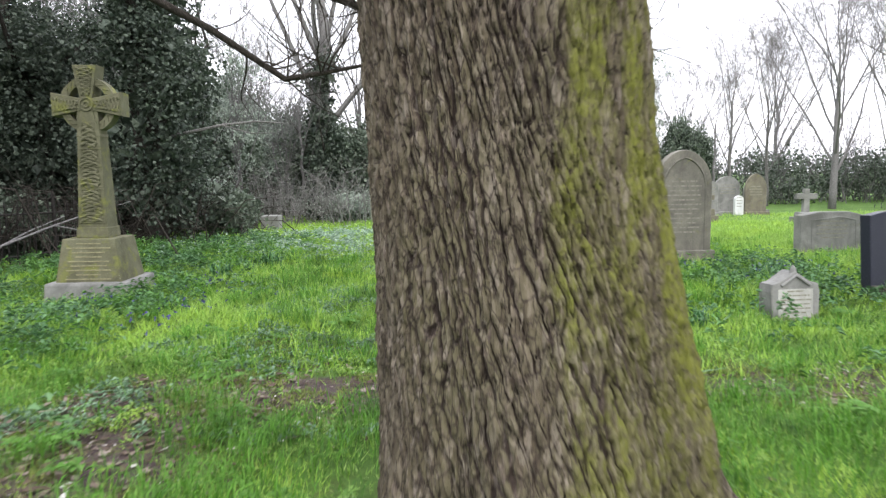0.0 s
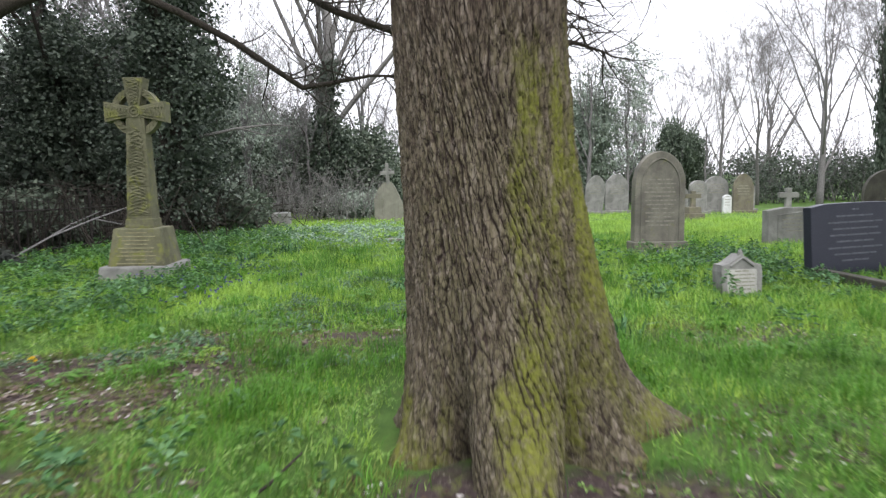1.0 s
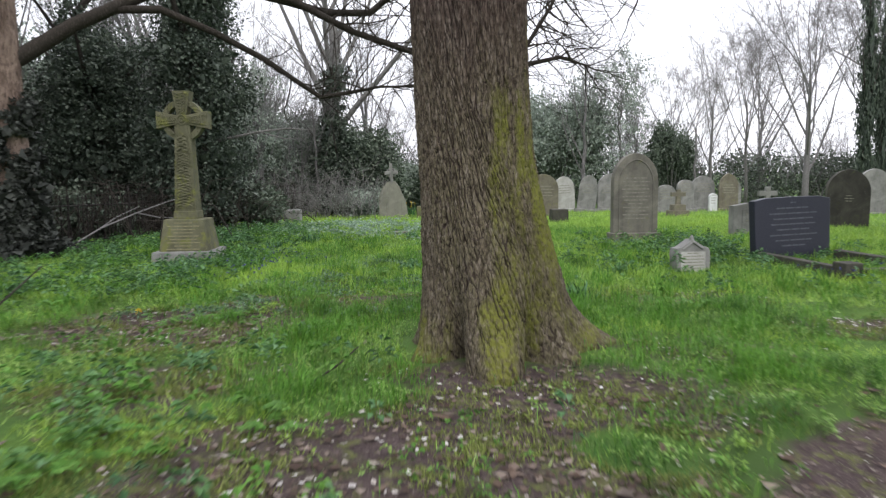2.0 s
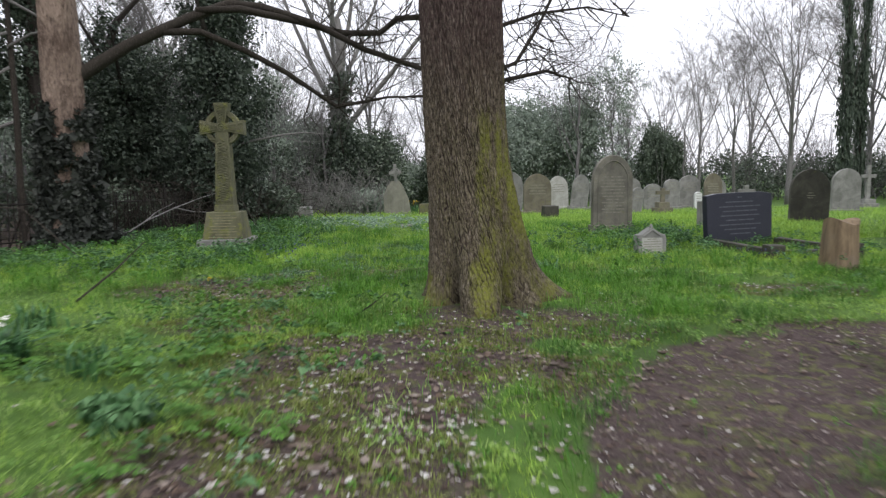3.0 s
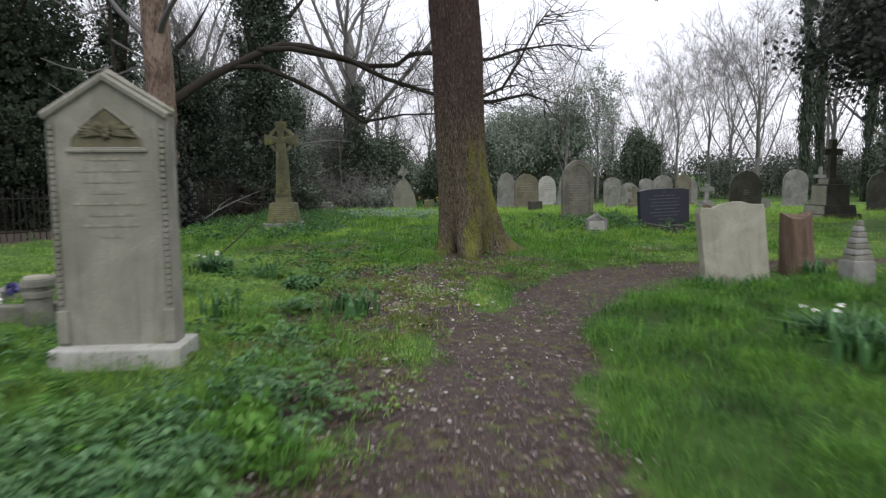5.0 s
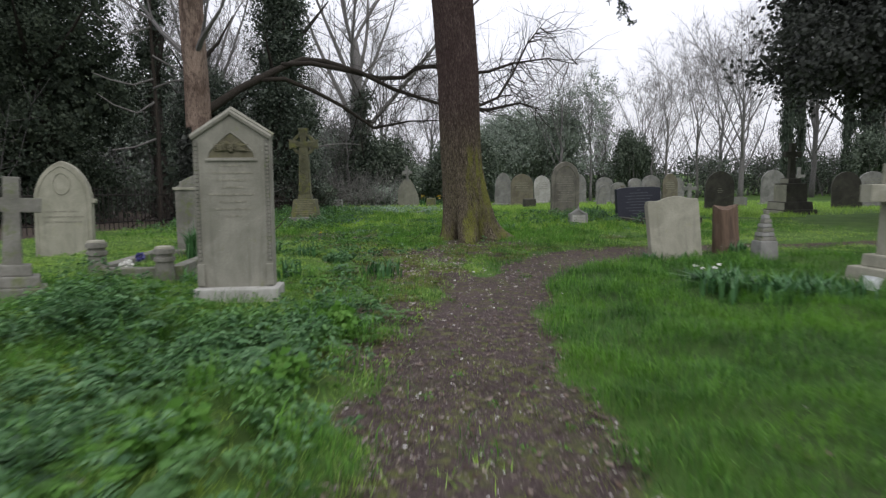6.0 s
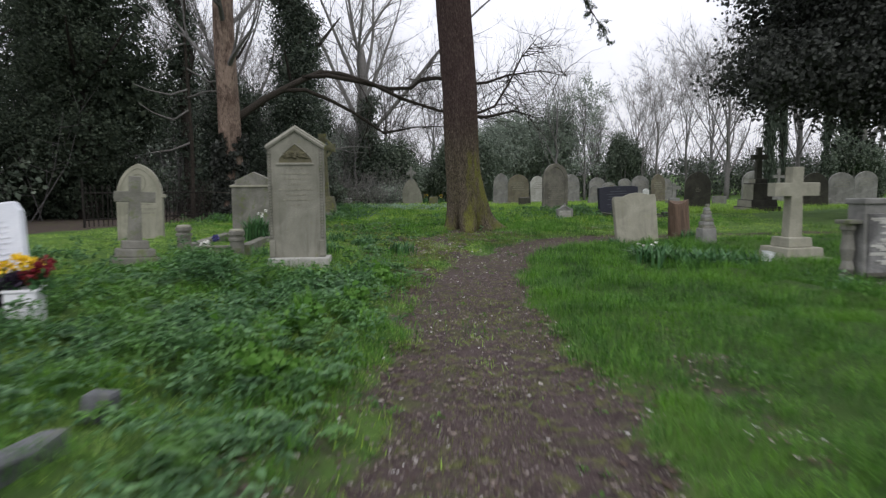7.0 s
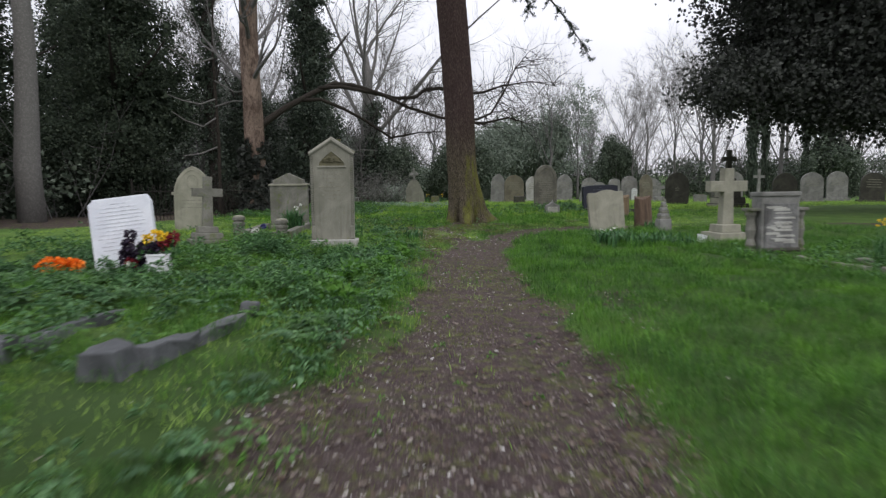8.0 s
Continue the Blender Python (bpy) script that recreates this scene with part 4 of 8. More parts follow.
def celtic_cross():
    at = thing("celtic_cross", "tall mossy sandstone ringed cross with carved interlace on a tapered plinth", "grave monument", pose(-2.99, 5.86, 0.0, 0, 0, 2))
    part("base_stone", block((0.72, 0.66, 0.30), (0, 0, -0.20), 0.02, 0.93, rough=0.006), STONE_GREY, at, "rough pale base stone")
    part("plinth", block((0.55, 0.49, 0.375), (0, 0, 0.085), 0.012, 0.80), STONE_CROSS, at)
    shaft = bmesh.new()
    block((0.275, 0.235, 0.09), (0, 0, 0.46), 0.008, 0.96, bm=shaft)
    block((0.245, 0.205, 1.02), (0, 0, 0.545), 0.008, 0.70, bm=shaft)
    part("shaft", shaft, STONE_CROSS, at)
    w, t, c, e = 0.29, 0.052, 1.585, 0.100
    flare = [(-e, c - 0.27), (e, c - 0.27), (t, c - t), (w, c - e), (w, c + e), (t, c + t), (e, c + 0.325), (-e, c + 0.325), (-t, c + t), (-w, c + e), (-w, c - e), (-t, c - t)]
    arms = slab(flare, 0.165, 0.008)
    for v in arms.verts:
        v.co.y -= 0.0825
    part("cross_head", arms, STONE_CROSS, at)
    ring = bmesh.new()
    n, r0, r1, d = 40, 0.170, 0.232, 0.055
    loops = [[ring.verts.new((r * math.sin(2 * math.pi * i / n), y, c + r * math.cos(2 * math.pi * i / n))) for i in range(n)] for r, y in ((r0, -d), (r1, -d), (r1, d), (r0, d))]
    for a, b in zip(loops, loops[1:] + loops[:1]):
        for i in range(n):
            ring.faces.new((a[i], a[(i + 1) % n], b[(i + 1) % n], b[i]))
    bmesh.ops.recalc_face_normals(ring, faces=ring.faces[:])
    part("ring", ring, STONE_CROSS, at)

    def braid(z0, z1, half, y0, y1, turns, strands=2, thick=0.0125):
        g = Geo()
        for k in range(strands):
            pts = []
            for i in range(turns * 12 + 1):
                s = i / (turns * 12)
                ph = s * turns * math.pi + k * 2 * math.pi / strands
                y = y0 + (y1 - y0) * s
                pts.append((half * (1 - 0.22 * s) * math.sin(ph), y - 0.004 - 0.004 * math.cos(2 * ph + k), z0 + (z1 - z0) * s))
            g.tube(pts, [thick] * len(pts), 6)
        return g

    def face_y(z):
        return -0.1025 * (1 - 0.30 * (z - 0.545) / 1.02)

    for k, (z0, z1, half, turns, strands) in enumerate([(0.60, 0.86, 0.086, 4, 4), (0.90, 1.055, 0.074, 3, 3), (1.075, 1.20, 0.068, 2, 4), (1.23, 1.42, 0.060, 3, 3)]):
        part("interlace_panel", braid(z0, z1, half, face_y(z0) - 0.001, face_y(z1) - 0.001, turns, strands), STONE_CROSS, at, "raised carved interlace")
        for zz in (z0 - 0.016, z1 + 0.008):
            part("panel_border", block((half * 2.5, 0.012, 0.012), (0, face_y(zz) - 0.003, zz), 0.003), STONE_CROSS, at)
    for sx in (-1, 1):
        g = Geo()
        for k in range(3):
            pts = [(sx * (0.075 + 0.2 * i / 20), -0.086 - 0.003 * math.cos(2 * i), c + (0.030 + 0.035 * i / 20) * math.sin(i * 0.75 + k * 2.09)) for i in range(21)]
            g.tube(pts, [0.010] * 21, 6)
        part("interlace_panel", g, STONE_CROSS, at)
    g = Geo()
    for k in range(3):
        g.tube([((0.03 + 0.035 * i / 20) * math.sin(i * 0.75 + k * 2.09), -0.086, c + 0.075 + 0.225 * i / 20) for i in range(21)], [0.010] * 21, 6)
    part("interlace_panel", g, STONE_CROSS, at)
    g = Geo()
    for r in (0.022, 0.052):
        g.tube([(r * math.cos(i * 0.3307), -0.085, c + r * math.sin(i * 0.3307)) for i in range(20)], [0.010] * 20, 6)
    part("boss", g, STONE_CROSS, at, "raised round boss")
    g = Geo()
    for k in range(24):
        a = 2 * math.pi * k / 24
        g.tube([(0.182 * math.sin(a), -0.057, c + 0.182 * math.cos(a)), (0.218 * math.sin(a + 0.2), -0.057, c + 0.218 * math.cos(a + 0.2))], [0.007, 0.007], 5)
    part("ring_carving", g, STONE_CROSS, at)
    words = bars([0.20, 0.36, 0.28, 0.22, 0.34, 0.30, 0.37, 0.20, 0.38], 0.415, 0.037, 0.009, 0.0, 3)
    for v in words.verts:
        v.co.y += -0.2455 + 0.049 * (v.co.z - 0.085) / 0.375 - 0.001
    part("inscription", words, LETTER_GOLD, at, "faded gilt lettering")


celtic_cross()


def simple_stone(name, label, m, outline, thick, material, words=None, ink=None, seed=0, plinth=None, recess=None, group=""):
    """A headstone: slab, with a sunk border, bars for its writing, and a plinth, where it has them."""
    at = thing(name, label, "gravestone", m, group)
    part("stone", slab(sink(outline), thick, 0.012), material, at)
    if recess:
        inner, deep = recess
        rim = Geo()
        for o, y in ((inner, -0.002),):
            pts = [(x, y, z) for x, z in o] + [(o[0][0], y, o[0][1])]
            rim.tube(pts, [deep] * len(pts), 5)
        part("moulding", rim, material, at, "raised moulding")
    if words:
        widths, top, line, height = words
        tagged(part("inscription", bars(widths, top, line, height, 0.0, seed), ink, at), kind="stuff")
    if plinth:
        part("plinth", block((plinth[0], plinth[1], plinth[2] + 0.12), (0, thick / 2, -0.12), 0.012), plinth[3] if len(plinth) > 3 else material, at)
    return at


def set_at(x, y, turn=0.0, lean=0.0, tip=0.0, z=None):
    """Where a stone stands: its turn about the upright, its lean back and its tip sideways, in degrees."""
    return pose(x, y, foot(x, y) if z is None else z, -lean, tip, turn)


# tall arched stone behind the tree
at = simple_stone("headstone", "tall grey-brown sandstone headstone with a round-arched top", set_at(2.72, 7.62, 6, 0, 0, -0.06), lancet(0.66, 1.28, 0.86, 0.15, 14), 0.13, STONE_ARCH,
                  ([0.30, 0.40, 0.34, 0.42, 0.26, 0.40, 0.36, 0.22, 0.38, 0.30, 0.38, 0.28], 0.92, 0.052, 0.018), LETTER_LICHEN, 4, (0.72, 0.24, 0.15),
                  (lancet(0.50, 1.19, 0.84, 0.45, 12), 0.012))
# small low stone with a gabled head
w = 0.33
at = simple_stone("headstone", "small low grey headstone with a gabled top and pale inscribed panel", set_at(2.44, 4.60, 4, 3, -1, -0.06),
                  [(-w / 2, 0), (w / 2, 0), (w / 2 + 0.01, 0.20), (w / 2, 0.255), (0.11, 0.27), (0, 0.345), (-0.11, 0.27), (-w / 2, 0.255), (-w / 2 - 0.01, 0.20)], 0.17, STONE_GREY,
                  ([0.12, 0.2, 0.22, 0.2, 0.21, 0.15], 0.20, 0.030, 0.010), LETTER_WORN, 6)
part("panel", block((0.25, 0.02, 0.20), (0, 0.0082, 0.02), 0.001), STONE_SMALL, at, "pale inscribed panel")
part("gable_moulding", Geo().tube([(-0.10, -0.006, 0.245), (0, -0.008, 0.315), (0.10, -0.006, 0.245)], [0.011] * 3, 6), STONE_GREY, at)
part("finial", Geo().tube([(0, 0.03, 0.31), (0.0, 0.03, 0.36), (0, 0.03, 0.385)], [0.030, 0.020, 0.006], 7), STONE_GREY, at)
# polished black stone with its kerb
at = simple_stone("headstone", "polished black granite headstone with white lettering", set_at(3.78, 5.28, 14, 2.5, -1.5, -0.02), [(-0.47, 0), (0.47, 0), (0.485, 0.66), (0.33, 0.685), (0, 0.69), (-0.33, 0.685), (-0.485, 0.66)], 0.10, GRANITE,
                  ([0.07, 0.42, 0.60, 0.5, 0.56, 0.42, 0.60, 0.46, 0.30], 0.62, 0.058, 0.015), LETTER_PALE, 9)
kerb_at = thing("grave_kerb", "dark mossy stone kerb round a grave in the grass", "grave kerb", set_at(3.86, 4.50, 8, 0, 0))
for sx in (-1, 1):
    part("kerb_side", block((0.10, 1.25, 0.20), (sx * 0.46, 0.05, -0.10), 0.012, rough=0.006), STONE_DARK, kerb_at)
    part("corner_block", block((0.17, 0.17, 0.25), (sx * 0.46, -0.62, -0.10), 0.012), STONE_DARK, kerb_at)
part("kerb_front", block((0.80, 0.10, 0.19), (0, -0.62, -0.10), 0.012, rough=0.006), STONE_DARK, kerb_at)
# low wide grey stone behind it
simple_stone("headstone", "low grey marble headstone with a sunk panel and sloping shoulders", set_at(4.78, 8.25, 4, 2, 0, -0.07), [(-0.40, 0), (0.40, 0), (0.40, 0.50), (0.22, 0.545), (-0.15, 0.545), (-0.40, 0.50)], 0.16, STONE_GREY,
             ([0.3, 0.4, 0.35, 0.4, 0.3], 0.42, 0.05, 0.014), LETTER_WORN, 12, None, ([(-0.26, 0.06), (0.30, 0.06), (0.30, 0.44), (0.1, 0.48), (-0.26, 0.44)], 0.010))
# dark arch and the greyer one beyond
simple_stone("headstone", "dark weathered round-topped headstone with a pale worn edge", set_at(7.50, 10.55, -8, 3, 2, -0.24), lancet(0.76, 1.22, 0.80, 0.3, 12), 0.12, STONE_DARK,
             ([0.1, 0.16, 0.12], 0.72, 0.05, 0.015), LETTER_WORN, 14)
simple_stone("headstone", "weathered grey round-topped headstone", set_at(12.2, 17.2, -6, 0, 1, -0.35), lancet(0.82, 1.36, 0.95, 0.35, 12), 0.14, STONE_GREY, None, None, 0, (0.95, 0.35, 0.12))
simple_stone("headstone", "dark round-topped headstone under the yew", set_at(11.5, 11.3, -12, 2, -2, -0.25), lancet(0.78, 1.18, 0.75, 0.15, 12), 0.12, STONE_DARK)
# leaning pale slab beside the path
at = simple_stone("headstone", "pale leaning limestone slab with a lightly scalloped worn top", set_at(2.575, -0.42, 4, 9, -3.0, -0.02),
                  [(-0.30, 0), (0.295, 0), (0.31, 0.62), (0.30, 0.665), (0.19, 0.672), (0.10, 0.700), (0.02, 0.706), (-0.07, 0.695), (-0.17, 0.660), (-0.29, 0.665), (-0.305, 0.62)], 0.11, STONE_SLAB)
# gabled headstone on its white base
outline = [(-0.325, 0), (0.325, 0), (0.325, 1.12), (0, 1.29), (-0.325, 1.12)]
at = simple_stone("headstone", "tall pale limestone gabled headstone with a carved gable panel", set_at(-1.655, -3.27, 5, 0.5, 0, 0.12), outline, 0.14, STONE_PALE,
                  ([0.22, 0.34, 0.26, 0.18, 0.40, 0.24, 0.30, 0.14], 0.90, 0.052, 0.012), LETTER_WORN, 21)
part("base_slab", block((0.72, 0.32, 0.17), (0.02, 0.05, -0.150), 0.012), STONE_SMALL, at, "thick white base slab")
part("gable_moulding", Geo().tube([(-0.335, -0.005, 1.105), (0, -0.005, 1.285), (0.335, -0.005, 1.105)], [0.022] * 3, 6), STONE_PALE, at)
part("gable_coping", Geo().tube([(-0.345, 0.07, 1.125), (0, 0.07, 1.305), (0.345, 0.07, 1.125)], [0.018, 0.03, 0.018], 6), STONE_PALE, at)
ARCH = [(-0.20, 0.955), (0.20, 0.955), (0.185, 1.005), (0.12, 1.065), (0.05, 1.115), (0.0, 1.145), (-0.05, 1.115), (-0.12, 1.065), (-0.185, 1.005)]
backing = slab(ARCH, 0.004, 0.001)
bmesh.ops.translate(backing, verts=backing.verts[:], vec=(0, -0.003, 0))
part("carved_panel", backing, STONE_OLIVE, at, "sunk mossy panel")
relief_geo = Geo()
relief_rng = random.Random(22)
for k in range(22):
    a = radians(-8 + 196 * k / 21)
    reach = 0.055 + 0.075 * abs(math.cos(a)) + relief_rng.uniform(-0.012, 0.012)
    tip = (reach * 1.15 * math.cos(a), -0.006, 1.02 + 0.75 * reach * math.sin(a))
    mid = (tip[0] * 0.6, -0.009, 1.02 + (tip[2] - 1.02) * 0.6 + 0.006)
    relief_geo.tube([(tip[0] * 0.2, -0.006, 1.02 + (tip[2] - 1.02) * 0.2), mid, tip], [0.005, 0.013, 0.003], 6)
for k in range(7):
    a = k * 0.9
    relief_geo.tube([(0, -0.010, 1.025), (0.016 * math.cos(a), -0.020, 1.025 + 0.016 * math.sin(a)), (0.030 * math.cos(a), -0.008, 1.025 + 0.030 * math.sin(a))], [0.008, 0.011, 0.005], 6)
part("leaf_carving", relief_geo, STONE_OLIVE, at, "mossy carved leaf relief", smooth=True)
rim = Geo()
rim.tube([(x, -0.005, z) for x, z in ARCH + ARCH[:1]], [0.007] * 10, 6)
rim.tube([(-0.215, -0.006, 0.945), (0.215, -0.006, 0.945)], [0.010, 0.010], 6)
part("panel_moulding", rim, STONE_PALE, at)
for sx in (-1, 1):
    edge = Geo()
    for k in range(30):
        z = 0.22 + k * 0.0285
        edge.tube([(sx * 0.297, -0.006, z), (sx * 0.297, -0.006, z + 0.019)], [0.014, 0.014], 6)
    part("rope_edge", edge, STONE_PALE, at, "notched carved edge")
    # No groove is cut: this darker strip paints the shade between notches.
    part("notch_shade", block((0.040, 0.006, 0.88), (sx * 0.297, -0.001, 0.21), 0.001), STONE_KERB, at, "dark strip painting the shade behind the notches")
    part("foot_block", block((0.065, 0.03, 0.16), (sx * 0.292, -0.003, 0.03), 0.006), STONE_PALE, at)
at.scale = (0.84, 1.0, 1.0)


def urn_post(m):
    at = thing("kerb_post", "short banded stone post at a grave's corner", "grave post", m, "kerb posts")
    g = Geo()
    g.tube([(0, 0, -0.20), (0, 0, 0.10), (0, 0, 0.105), (0, 0, 0.135), (0, 0, 0.14), (0, 0, 0.165), (0, 0, 0.17), (0, 0, 0.205), (0, 0, 0.215)],
           [0.085, 0.075, 0.088, 0.088, 0.072, 0.072, 0.090, 0.088, 0.06], 12)
    part("post", g, STONE_KERB, at)
    part("cap", Geo().tube([(0, 0, 0.213), (0, 0, 0.228), (0, 0, 0.234)], [0.078, 0.070, 0.03], 12), STONE_SLAB, at, "pale worn cap")
    return at


post = urn_post(set_at(-2.50, -2.49, z=foot(-2.50, -2.49) + 0.08))
copy_thing(post, set_at(-3.13, -2.38, z=foot(-3.13, -2.38) + 0.08))
# low stone with a pediment behind the gabled one, in its kerb
at = simple_stone("headstone", "low weathered grey headstone with a pediment top and square shoulders", set_at(-2.82, -0.60, 3, 0, 0, 0.06),
                  [(-0.36, 0), (0.36, 0), (0.36, 0.73), (0.37, 0.735), (0.37, 0.77), (0.30, 0.79), (0.30, 0.83), (0, 0.95), (-0.30, 0.83), (-0.30, 0.79), (-0.37, 0.77), (-0.37, 0.735), (-0.36, 0.73)], 0.15, STONE_KERB)
part("ledge", block((0.76, 0.19, 0.03), (0, 0.075, 0.74), 0.006), STONE_SLAB, at, "pale ledge")
part("shelf", block((0.76, 0.26, 0.20), (0, -0.06, -0.12), 0.01), STONE_KERB, at)
at.scale = (0.86, 1.0, 1.0)
kerb_at = thing("grave_kerb", "low grey stone kerb before a pedimented headstone", "grave kerb", set_at(-2.80, -1.58, 2))
for sx in (-1, 1):
    part("kerb_side", block((0.11, 1.70, 0.21), (sx * 0.33, 0.0, -0.12), 0.012, rough=0.005), STONE_KERB, kerb_at)
part("kerb_front", block((0.52, 0.10, 0.20), (0, -0.84, -0.12), 0.012, rough=0.005), STONE_KERB, kerb_at)
# pale lancet stone
at = simple_stone("headstone", "pale lancet-topped headstone with small shoulder notches", set_at(-4.47, -0.50, 10, 2, 0.5, 0.06), lancet(0.61, 1.08, 0.60, 0.85, 12), 0.12, STONE_SLAB,
                  ([0.36, 0.44, 0.4], 0.50, 0.06, 0.014), LETTER_WORN, 30, None, (lancet(0.53, 1.02, 0.60, 0.85, 12), 0.006))
for sx in (-1, 1):
    part("shoulder", block((0.05, 0.10, 0.05), (sx * 0.318, 0.06, 0.60), 0.01), STONE_SLAB, at)
part("medallion", Geo().tube([(0.09 * math.cos(i * 0.3307), -0.004, 0.82 + 0.12 * math.sin(i * 0.3307)) for i in range(20)], [0.006] * 20, 5), STONE_SLAB, at)


def grave_cross(name, label, m, height, span, thick, material, steps, group=""):
    """A plain stone cross on a stepped base; steps: width, depth and height of each, from the ground up."""
    at = thing(name, label, "grave cross", m, group)
    z = -0.12
    for k, (w, d, h) in enumerate(steps):
        tall = h + (0.12 if k == 0 else 0)
        part("step", block((w, d, tall), (0, 0, z), 0.012, 0.94), material, at)
        z += tall
    t = thick
    arm = z + (height - z) * 0.68
    out = [(-t * 0.62, z - 0.02), (t * 0.62, z - 0.02), (t * 0.5, arm - t / 2), (span / 2, arm - t / 2), (span / 2, arm + t / 2), (t / 2, arm + t / 2), (t / 2, height), (-t / 2, height),
           (-t / 2, arm + t / 2), (-span / 2, arm + t / 2), (-span / 2, arm - t / 2), (-t * 0.5, arm - t / 2)]
    bm = slab(out, t * 0.8, 0.008)
    for v in bm.verts:
        v.co.y -= t * 0.4
    part("cross", bm, material, at)
    return at


grave_cross("stone_cross", "pale lichened stone cross on a stepped base", set_at(3.77, -2.32, 14, 0, 0, -0.10), 1.11, 0.60, 0.15, STONE_SLAB, [(0.66, 0.60, 0.10), (0.50, 0.46, 0.11), (0.32, 0.30, 0.11)])
grave_cross("stone_cross", "plain grey-brown stone cross on a stepped base", set_at(-3.25, -3.36, 30, 2, 3, 0.10), 0.86, 0.37, 0.105, STONE_KERB, [(0.46, 0.42, 0.07), (0.36, 0.32, 0.08), (0.25, 0.22, 0.08)])
monument = grave_cross("stone_cross", "black stone cross on tall tapered grey steps", set_at(8.0, 7.7, 10, 0, 0, -0.06), 1.66, 0.42, 0.13, STONE_DARK, [(0.90, 0.82, 0.13), (0.74, 0.66, 0.18), (0.54, 0.48, 0.42), (0.34, 0.30, 0.12)])
# Pale plates put the sky's light on the left faces into the colour.
for reach, deep, low, tall in ((0.443, 0.76, -0.02, 0.13), (0.364, 0.61, 0.12, 0.17), (0.264, 0.44, 0.31, 0.39), (0.166, 0.27, 0.735, 0.10)):
    part("lit_step_face", block((0.016, deep, tall), (-reach - 0.004, 0, low), 0.003, 0.96), STONE_SLAB, monument, "pale plate for the sky-lit left face")
grave_cross("stone_cross", "small grey stone cross on a stepped base", set_at(8.75, 16.3, 0, 0, 0), 0.80, 0.50, 0.13, STONE_GREY, [(0.55, 0.5, 0.12), (0.38, 0.34, 0.12)])
grave_cross("stone_cross", "small stone cross on a rough rockwork base", set_at(6.3, 16.2, 6, 0, 0), 0.72, 0.40, 0.11, STONE_BROWN, [(0.50, 0.42, 0.16), (0.34, 0.30, 0.16)])

# squat tomb-like stone with scrolled sides
at = thing("headstone", "squat weathered grey headstone with columned sides and a dark panel", "gravestone", set_at(3.56, -4.33, 8, 2, 0, 0.0))
part("stone", block((0.46, 0.20, 0.78), (0, 0.10, -0.08), 0.012), STONE_GREY, at)
part("panel", block((0.40, 0.02, 0.50), (0, -0.003, 0.10), 0.006), STONE_STAINED, at, "flaking pale panel stained dark")
flake_rng = random.Random(37)
for k in range(26):
    w = flake_rng.uniform(0.08, 0.26)
    part("flake", block((w, 0.012, flake_rng.uniform(0.010, 0.030)), (flake_rng.uniform(-0.19 + w / 2, 0.19 - w / 2), -0.013 + 0.0002 * k, 0.13 + 0.42 * flake_rng.random()), 0.003, 0.9), STONE_SMALL, at)
part("cornice", block((0.49, 0.24, 0.05), (0, 0.10, 0.68), 0.012), STONE_GREY, at)
part("base_slab", block((0.74, 0.36, 0.14), (0, 0.08, -0.115), 0.012), STONE_KERB, at)
part("roll", Geo().tube([(-0.22, -0.015, 0.075), (0.22, -0.015, 0.075)], [0.028, 0.028], 8), STONE_DARK, at, "dark roll moulding")
for sx in (-1, 1):
    g = Geo()
    g.tube([(sx * 0.30, 0.10, z) for z in (-0.08, 0.08, 0.085, 0.13, 0.20, 0.30, 0.42, 0.46, 0.465, 0.52)], [0.065, 0.065, 0.045, 0.060, 0.042, 0.060, 0.042, 0.052, 0.062, 0.062], 10)
    part("side_column", g, STONE_KERB, at)
    part("column_cap", block((0.13, 0.18, 0.035), (sx * 0.295, 0.10, 0.515), 0.01), STONE_KERB, at)

# little tapered rockwork stone
at = thing("cairn_stone", "small tapered stone of rough stacked courses", "gravestone", set_at(3.36, -0.87, 8, 0, 0, 0.0))
at.scale = (0.76, 0.8, 1.03)
part("foot_stone", block((0.30, 0.26, 0.30), (0, 0, -0.10), 0.015, 0.86), STONE_GREY, at)
for k in range(7):
    s = 1 - k / 8.5
    part("course", block((0.235 * s, 0.20 * s, 0.042), (0.006 * (-1) ** k, 0, 0.20 + k * 0.046), 0.010, 0.9, rough=0.004), STONE_GREY if k % 2 else STONE_KERB, at)


def log_stump(m, r, h, seed, label, wood):
    rng = np.random.default_rng(seed)
    th, z = np.meshgrid(np.linspace(0, 2 * np.pi, 40, endpoint=False), np.linspace(-0.1, h, 16))
    rr = r * (1.12 - 0.16 * np.clip(z / h, 0, 1) + 0.06 * np.sin(3 * th + seed) + 0.035 * np.sin(9 * th + z * 6) + 0.02 * rng.random(th.shape))
    zz = z + np.where(z > h - 0.01, 0.03 * np.sin(th * 2 + seed), 0)
    idx = np.arange(th.size).reshape(th.shape)
    nxt = np.roll(idx, -1, 1)
    quads = np.stack([idx[:-1], nxt[:-1], nxt[1:], idx[1:]], -1).reshape(-1, 4)
    at = thing("log_stump", label, "log", m, "cut logs")
    part("log", mesh_from_arrays("log", np.stack([rr * np.cos(th), rr * np.sin(th), zz], -1).reshape(-1, 3), quads, smooth=True), wood, at)
    top = Geo()
    ring = [(rr[-1, k] * math.cos(th[-1, k]), rr[-1, k] * math.sin(th[-1, k]), zz[-1, k] + 0.002) for k in range(40)]
    top.v = ring + [(0, 0, h + 0.008)]
    top.f = [(k, (k + 1) % 40, 40) for k in range(40)]
    part("cut_face", top, wood, at, "sawn top")
    return at


